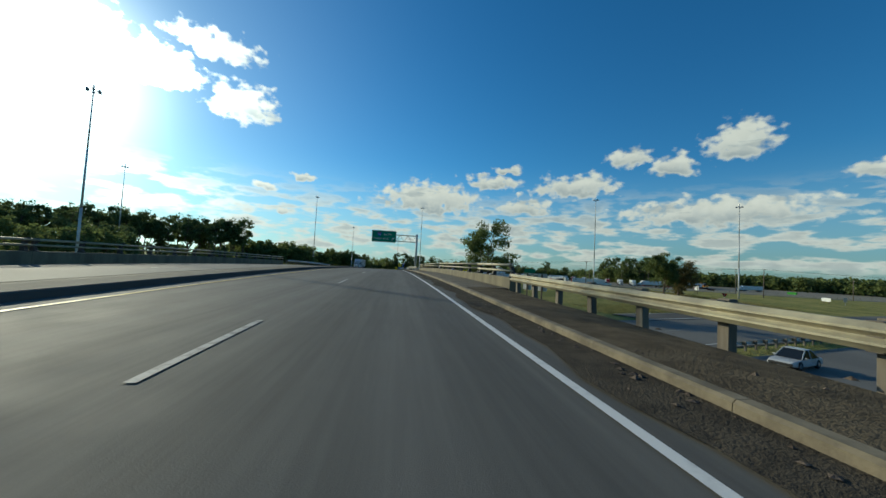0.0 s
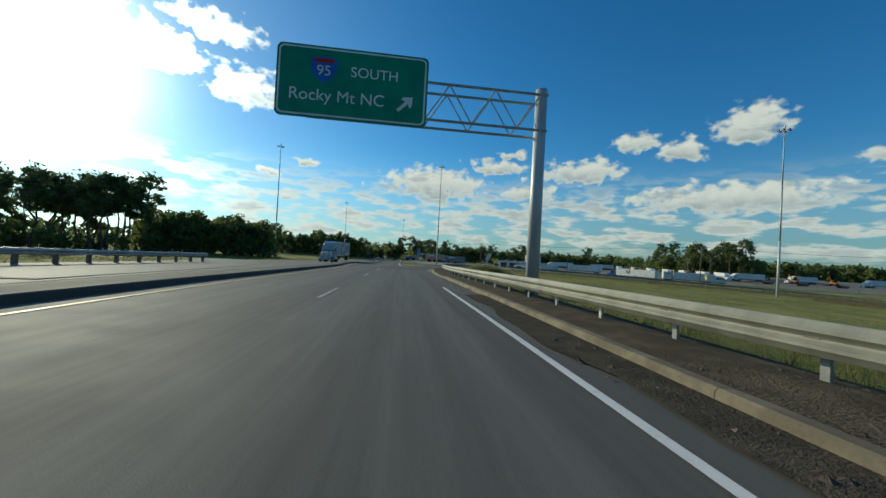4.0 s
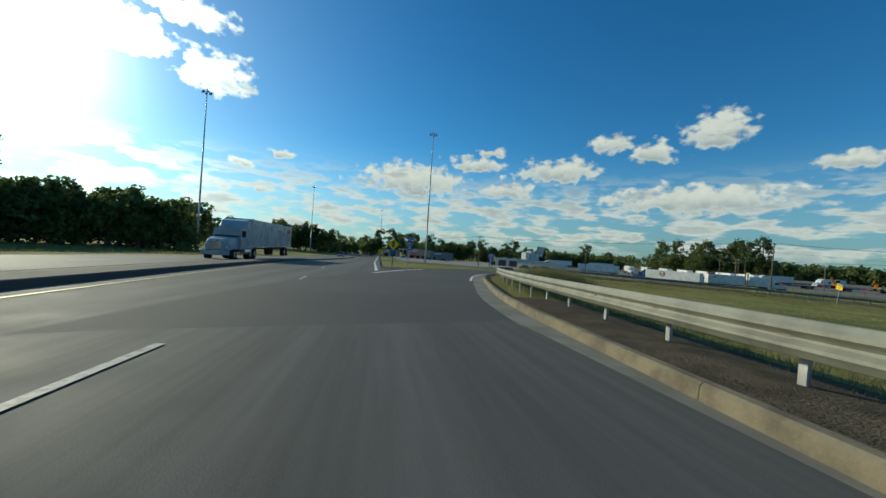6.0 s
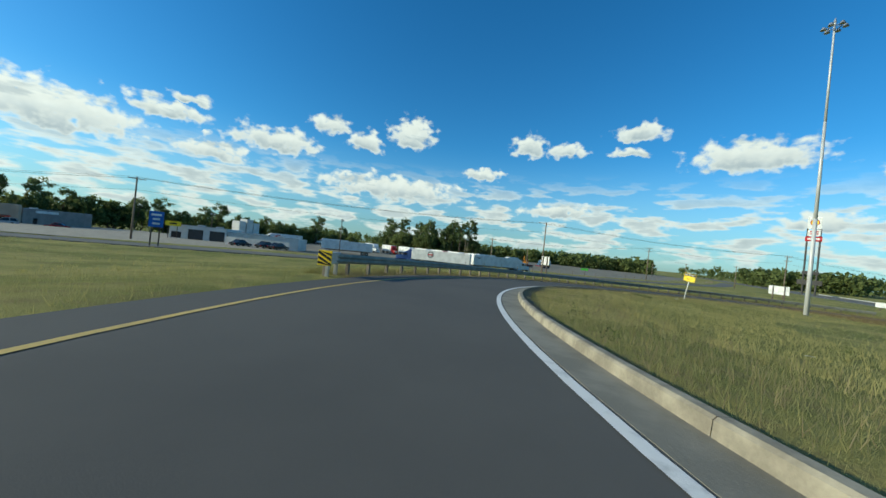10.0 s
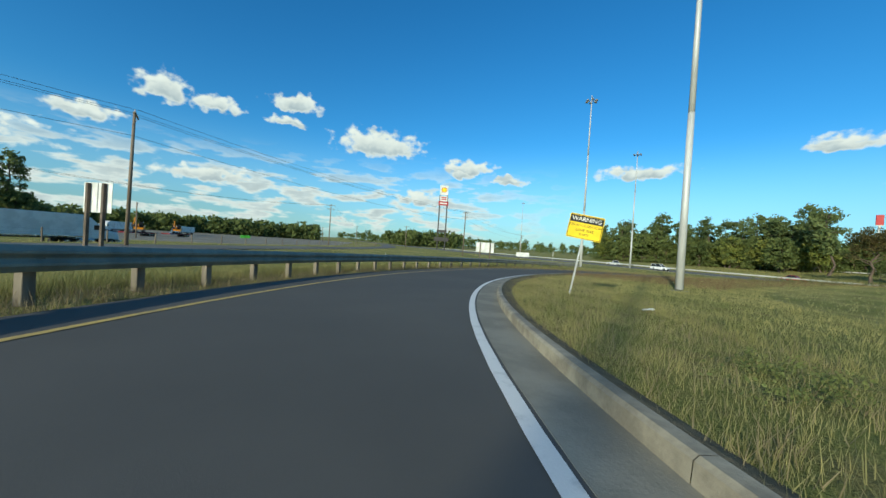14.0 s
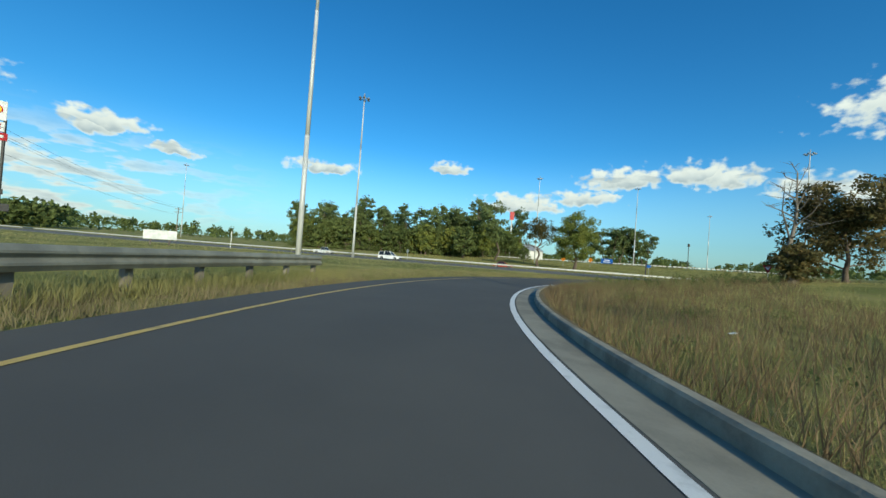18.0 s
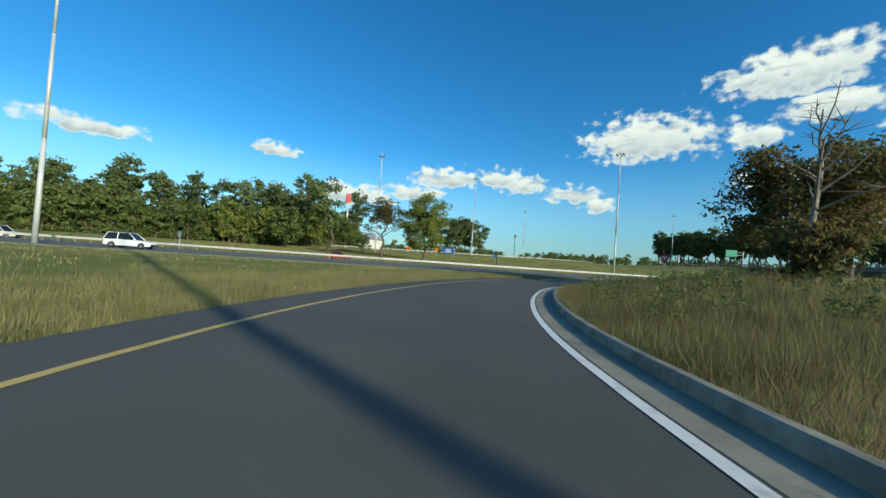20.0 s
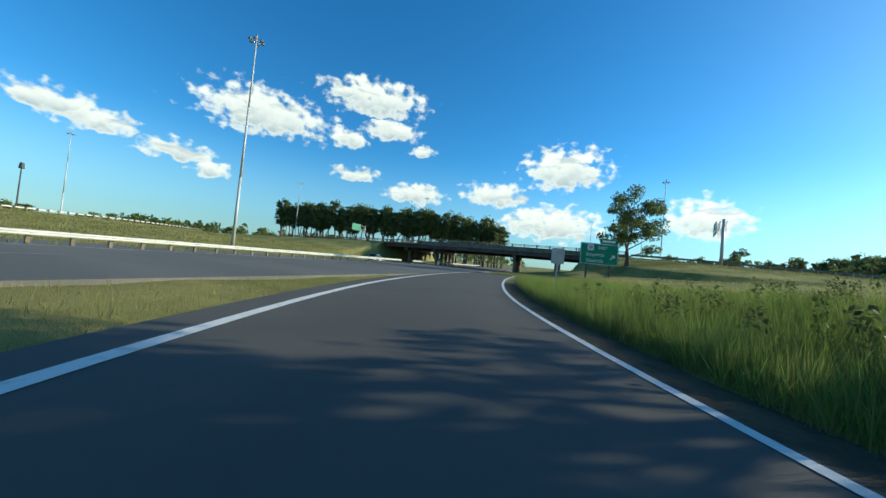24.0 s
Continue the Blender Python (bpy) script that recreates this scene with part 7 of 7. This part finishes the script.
def shop(x, y, turn, w, d, h, wall, label, openings=(), roof=None, awning=None, bars=0, parapet=0.6, gable=None, z=None, units=2):
    """A low building: its front, towards local -y, has openings (x, width, sill, height, kind)."""
    z = ground_z(x, y) if z is None else z
    top = thing("shop_building", pose(x, y, z - 0.1, 0, 0, turn), label, "building", "shops")
    t = 0.3
    for name, size, at in (("side_wall", (t, d, h), (-w / 2 + t / 2, d / 2, h / 2)), ("side_wall", (t, d, h), (w / 2 - t / 2, d / 2, h / 2)), ("back_wall", (w - 2 * t, t, h), (0, d - t / 2, h / 2))):
        part(name, box(fresh(), size, at, None, 0.02), wall, top)
    # the front wall in pieces round its openings
    ops = sorted(openings)
    edge = -w / 2 + t
    for ox, ow, sill, oh, kind in ops:
        a, b = ox - ow / 2, ox + ow / 2
        if a > edge:
            part("front_wall", box(fresh(), (a - edge, t, h), ((a + edge) / 2, t / 2, h / 2)), wall, top)
        if sill > 0:
            part("front_wall", box(fresh(), (ow, t, sill), (ox, t / 2, sill / 2)), wall, top)
        part("front_wall", box(fresh(), (ow, t, h - sill - oh), (ox, t / 2, (h + sill + oh) / 2)), wall, top)
        edge = b
    if edge < w / 2 - t:
        part("front_wall", box(fresh(), (w / 2 - t - edge, t, h), ((w / 2 - t + edge) / 2, t / 2, h / 2)), wall, top)
    for ox, ow, sill, oh, kind in ops:
        if kind == "window":
            part("window_frame", box(fresh(), (ow, 0.1, 0.1), (ox, 0.1, sill + oh - 0.05), None, 0.01), IRON, top)
            part("pane", box(fresh(), (ow, 0.04, oh), (ox, 0.16, sill + oh / 2)), GLASS, top)
        else:
            part("shutter_door", box(fresh(), (ow, 0.06, oh), (ox, 0.2, sill + oh / 2)), DOOR_DARK, top)
            for k in range(int(oh / 0.5)):
                part("shutter_slat", box(fresh(), (ow, 0.02, 0.06), (ox, 0.165, 0.3 + 0.5 * k)), DOOR_DARK, top)
    if gable:
        bm = prism(fresh(), [(-w / 2 - 0.5, h), (w / 2 + 0.5, h), (0, h + gable)], d + 0.8, Matrix.Translation((0, d / 2, 0)))
        part("roof", bm, roof or ROOF_METAL, top)
    else:
        part("roof", box(fresh(), (w - 2 * t, d - 2 * t, 0.25), (0, d / 2, h - parapet), None, 0.02), roof or ROOF_METAL, top)
        part("coping", box(fresh(), (w + 0.1, 0.4, 0.12), (0, 0.15, h + 0.06), None, 0.02), ROOF_METAL, top)
        for k in range(units):
            part("roof_unit", box(fresh(), (1.6, 1.2, 0.9), (-w * 0.2 + w * 0.35 * k, d * 0.6, h - parapet + 0.55), None, 0.04), PALE, top)
    if awning:
        ax, aw = awning
        m = [(0, 2.6), (-1.2, 2.35), (-1.2, 2.2), (0, 2.35)]
        bm = fresh()
        va = [bm.verts.new((ax - aw / 2, y2 - 0.01, z2)) for y2, z2 in m]
        vb = [bm.verts.new((ax + aw / 2, y2 - 0.01, z2)) for y2, z2 in m]
        for i in range(4):
            bm.faces.new((va[i], vb[i], vb[(i + 1) % 4], va[(i + 1) % 4]))
        bm.faces.new(va)
        bm.faces.new(vb[::-1])
        part("awning", bm, RED_TRIM, top, "red fabric awning")
    for k in range(bars):
        plate("sign_bar", rounded(w * 0.3, 0.7, 0.05), (-w * 0.2 + w * 0.4 * k, -0.04, h - 0.7), WHITE_PAINT, top, 0.05)
    return top


shop(35.8, 301.0, 50.6, 26, 16, 4.9, WALL_GREY, "large plain grey block of a shop", ((-9, 1.6, 0, 2.4, "window"),), bars=1, z=1.2)
shop(20.9, 294.7, -39.4, 15, 0.9, 5.6, WALL_TAN, "tan shop front with red awnings", ((-4, 3, 0.5, 2.2, "window"), (0, 2, 0, 2.6, "window"), (4, 3, 0.5, 2.2, "window")), awning=(0, 12), bars=1, units=0, z=1.2)
shop(2.0 + 4, 318, -10, 10, 9, 4.2, WALL_TAN, "small tan roadside restaurant", ((-2, 2.4, 0.6, 1.6, "window"), (2, 2.4, 0.6, 1.6, "window")), bars=1)
shop(54.6, 250.1, -45, 13.7, 12, 4.2, WALL_WHITE, "low white workshop with two dark roller doors", ((-5.2, 2.4, 0.8, 1.6, "window"), (-0.6, 3.7, 0, 3.3, "shutter"), (4.6, 3.7, 0, 3.3, "shutter")), z=1.75)
shop(66.5, 239.4, -45, 18, 10, 3.4, WALL_WHITE, "low white annexe of the workshop", ((0, 3, 1.0, 1.2, "window"),), z=1.75)
shop(-66, 322, 50, 26, 12, 4.2, WALL_GREY, "long low row of shops", ((-8, 4, 0.6, 2, "window"), (0, 4, 0.6, 2, "window"), (8, 4, 0.6, 2, "window")), bars=2)
shop(-28, 345, 60, 18, 12, 5.0, WALL_WHITE, "low white roadside shop with wide windows", ((-4, 4, 0.6, 2, "window"), (4, 4, 0.6, 2, "window")), bars=1)
shop(141, -45, 150, 11, 10, 5.5, WALL_WHITE, "white gabled house among the trees", ((-2.5, 1.4, 1.0, 1.5, "window"), (2.5, 1.4, 1.0, 1.5, "window")), ROOF_METAL, gable=3.2)


def canopy():
    top = thing("fuel_canopy", pose(20, 334, ground_z(20, 334)), "flat red and white fuel station canopy", "canopy")
    part("deck", box(fresh(), (16, 10, 0.9), (0, 0, 5.2), None, 0.05), WHITE_PAINT, top)
    part("fascia", box(fresh(), (16.1, 10.1, 0.4), (0, 0, 5.3), None, 0.03), RED_TRIM, top)
    for dx in (-5, 5):
        for dy in (-2.5, 2.5):
            part("column", box(fresh(), (0.4, 0.4, 4.8), (dx, dy, 2.4), None, 0.03), WHITE_PAINT, top)


canopy()


def tank_house():
    top = thing("silo_building", pose(88, 298, ground_z(88, 298), 0, 0, 20), "tall white boxy tanks on a roof", "building")
    part("base", box(fresh(), (16, 10, 5), (0, 0, 2.4), None, 0.05), WALL_WHITE, top)
    for dx, h in ((-3.2, 9.5), (0.5, 10.5), (4.0, 9.2)):
        part("tank", box(fresh(), (3.2, 4, h - 4.9), (dx, 0, (h + 4.9) / 2), None, 0.15), WALL_WHITE, top)


tank_house()


def white_fence():
    a, b = Vector((53.0, 229.6, 0)), Vector((61.3, 217.7, 0))
    top = thing("panel_fence", Matrix.Translation((a.x, a.y, 2.15)), "white corrugated panel fence beside the workshop", "fence")
    d = (b - a).normalized()
    turn = pose(0, 0, 0, 0, 0, math.degrees(math.atan2(d.y, d.x)))
    n = 7
    gap = (b - a).length / n
    for k in range(n):
        for j in range(10):
            u = gap * j / 10
            p = part("fence_slat", box(fresh(), (gap / 10, 0.05, 2.1), (u + gap / 20, 0.02 * (j % 2), 1.15)), WALL_WHITE, top)
            p.matrix_local = Matrix.Translation(d * gap * k) @ turn
        q = part("fence_post", box(fresh(), (0.1, 0.1, 2.4), (0, 0.08, 1.1), None, 0.01), STEEL, top)
        q.matrix_local = Matrix.Translation(d * gap * k) @ turn


white_fence()
for x, y, h in ((72, 214, 9), (128, 214, 9), (158, 232, 10), (62, 262, 8)):
    top = thing("yard_lamp", pose(x, y, YARD_Z, 0, 0, 40), "dark yard lamp post with twin floodlights", "lamp post", "yard lamps")
    part("pole", tube(fresh(), (0, 0, -0.1), (0, 0, h), 0.13, 0.09, 10), WOOD_POLE, top)
    part("crossbar", box(fresh(), (1.8, 0.1, 0.1), (0, 0, h - 0.1), None, 0.01), IRON, top)
    for s in (-1, 1):
        part("floodlight", box(fresh(), (0.45, 0.35, 0.35), (s * 0.8, -0.1, h + 0.18), pose(0, 0, 0, -30), 0.04), STEEL, top)
pole2 = thing("cell_mast", pose(70, -52, ground_z(70, -52)), "dark mast with a round head", "mast")
part("pole", tube(fresh(), (0, 0, -0.2), (0, 0, 10), 0.16, 0.12, 10), IRON, pole2)
part("head", tube(fresh(), (0, 0, 9.6), (0, 0, 10.9), 0.5, 0.35, 12), IRON, pole2)


# ---------------------------------------------------------------- small things on the verges
def reed_clump(x, y, spread_x, spread_y, tall, count):
    X = x + rng.normal(size=count) * spread_x
    Y = y + rng.normal(size=count) * spread_y
    grass("tall_grass", "dense clump of tall pale reeds behind the guardrail", X, Y, rng.uniform(0.55, 1.0, count) * tall, 5, 0.009, GRASS_TALL, rng)


reed_clump(15.6, 128.6, 1.5, 1.0, 1.7, 1500)
reed_clump(10.4, 119.0, 1.2, 1.6, 0.9, 500)


def weed_patch(x, y, reach, count, tall, label):
    """A patch of leafy weeds: stems and small leaves in mounds."""
    X, Y = x + rng.normal(size=count) * reach, y + rng.normal(size=count) * reach
    Z = heights_at(X, Y)
    h = rng.uniform(0.5, 1.0, count) * tall
    c = np.concatenate([np.stack([X, Y, Z + h * q], 1) for q in (0.4, 0.85)])
    r = np.concatenate([np.stack([0.15 + 0 * X, 0.15 + 0 * X, h * 0.3], 1)] * 2)
    v, f = leaf_mesh(rng, c, r, count * 60, 0.022)
    tagged(mesh_object("weeds", v.tolist(), f.tolist(), WEED), label, "weeds", kind="stuff")


for wx, wy, reach, count, tall in WEED_SPOTS:
    weed_patch(wx, wy, reach, count, tall, "patch of leafy green weeds in the grass")


def delineator(x, y, colour, label):
    top = thing("delineator", pose(x, y, ground_z(x, y), 0, 0, 40), label, "marker post")
    part("post", box(fresh(), (0.07, 0.025, 0.8), (0, 0, 0.28), None, 0.01), WHITE_PAINT, top)
    part("reflector", box(fresh(), (0.075, 0.012, 0.18), (0, -0.020, 0.55), None, 0.004), colour, top)


delineator(104.6, 149.6, SIGN_YELLOW, "slim white plastic marker post with a yellow reflector")


def fallen_branch(x, y, turn, long, label):
    top = thing("fallen_branch", pose(x, y, ground_z(x, y) + 0.12, 0, 0, turn), label, "branch", "fallen branches")
    bm = fresh()
    tube(bm, (-long / 2, 0, 0.0), (0, 0.05 * long, 0.08), 0.030, 0.024, 6)
    tube(bm, (0, 0.05 * long, 0.08), (long / 2, -0.04 * long, 0.16), 0.024, 0.010, 6)
    part("limb", bm, DEAD_WOOD, top, smooth=True)
    for k, (a, b) in enumerate(((-0.2, 0.28), (0.1, -0.25), (0.25, 0.2))):
        part("twig", tube(fresh(), (a * long, 0.02 * long, 0.06), ((a + 0.25) * long, b * long, 0.2 + 0.06 * k), 0.014, 0.005, 5), DEAD_WOOD, top)


fallen_branch(17.0, 138.2, 20, 1.1, "bleached broken branch lying in the verge grass")
fallen_branch(84.4, 83.8, 160, 2.6, "long bleached branch lying on the shaded bank")
fallen_branch(77.6, 79.5, 130, 2.2, "long bleached branch lying on the shaded bank")


def paper_scrap(x, y, size):
    top = thing("litter", pose(x, y, ground_z(x, y) + 0.14, 8, 12, 30), "crumpled white scrap of paper in the grass", "litter", "litter")
    bm = fresh()
    bmesh.ops.create_grid(bm, x_segments=6, y_segments=6, size=size)
    for v in bm.verts:
        v.co.z = 0.35 * size * noise.noise(v.co * (3.0 / size) + Vector((x, y, 0)))
    bmesh.ops.solidify(bm, geom=bm.faces[:], thickness=0.004)
    part("sheet", bm, WHITE_PAINT, top)


for lx, ly, size in ((68.9, 145.5, 0.14), (19.2, 138.4, 0.09), (93.0, 122.4, 0.07), (31.0, 141.0, 0.08)):
    paper_scrap(lx, ly, size)


def gutter_debris():
    """Leaf litter, twigs and stones swept against the kerb of the bridge."""
    d = np.random.default_rng(41)
    V, F = [], []
    for k in range(900):
        y = d.uniform(-5, 90)
        x = bend(y) + (2.92 - abs(d.normal()) * 0.28 if k % 3 else 3.2 + d.random() * 1.9)
        z = road_z(y) + (0.045 if k % 3 else 0.15)
        r = d.uniform(0.012, 0.05)
        base = len(V)
        a = d.random() * 6.28
        for q in range(4):
            V.append((x + r * math.cos(a + 1.57 * q) * (1.6 if q % 2 else 0.7), y + r * math.sin(a + 1.57 * q) * 1.3, z))
        V.append((x, y, z + r * d.uniform(0.3, 0.9)))
        F += [(base + q, base + (q + 1) % 4, base + 4) for q in range(4)]
    tagged(mesh_object("gutter_debris", V, F, BARK), "brown leaf litter and stones along the kerb", "debris", kind="stuff")


gutter_debris()
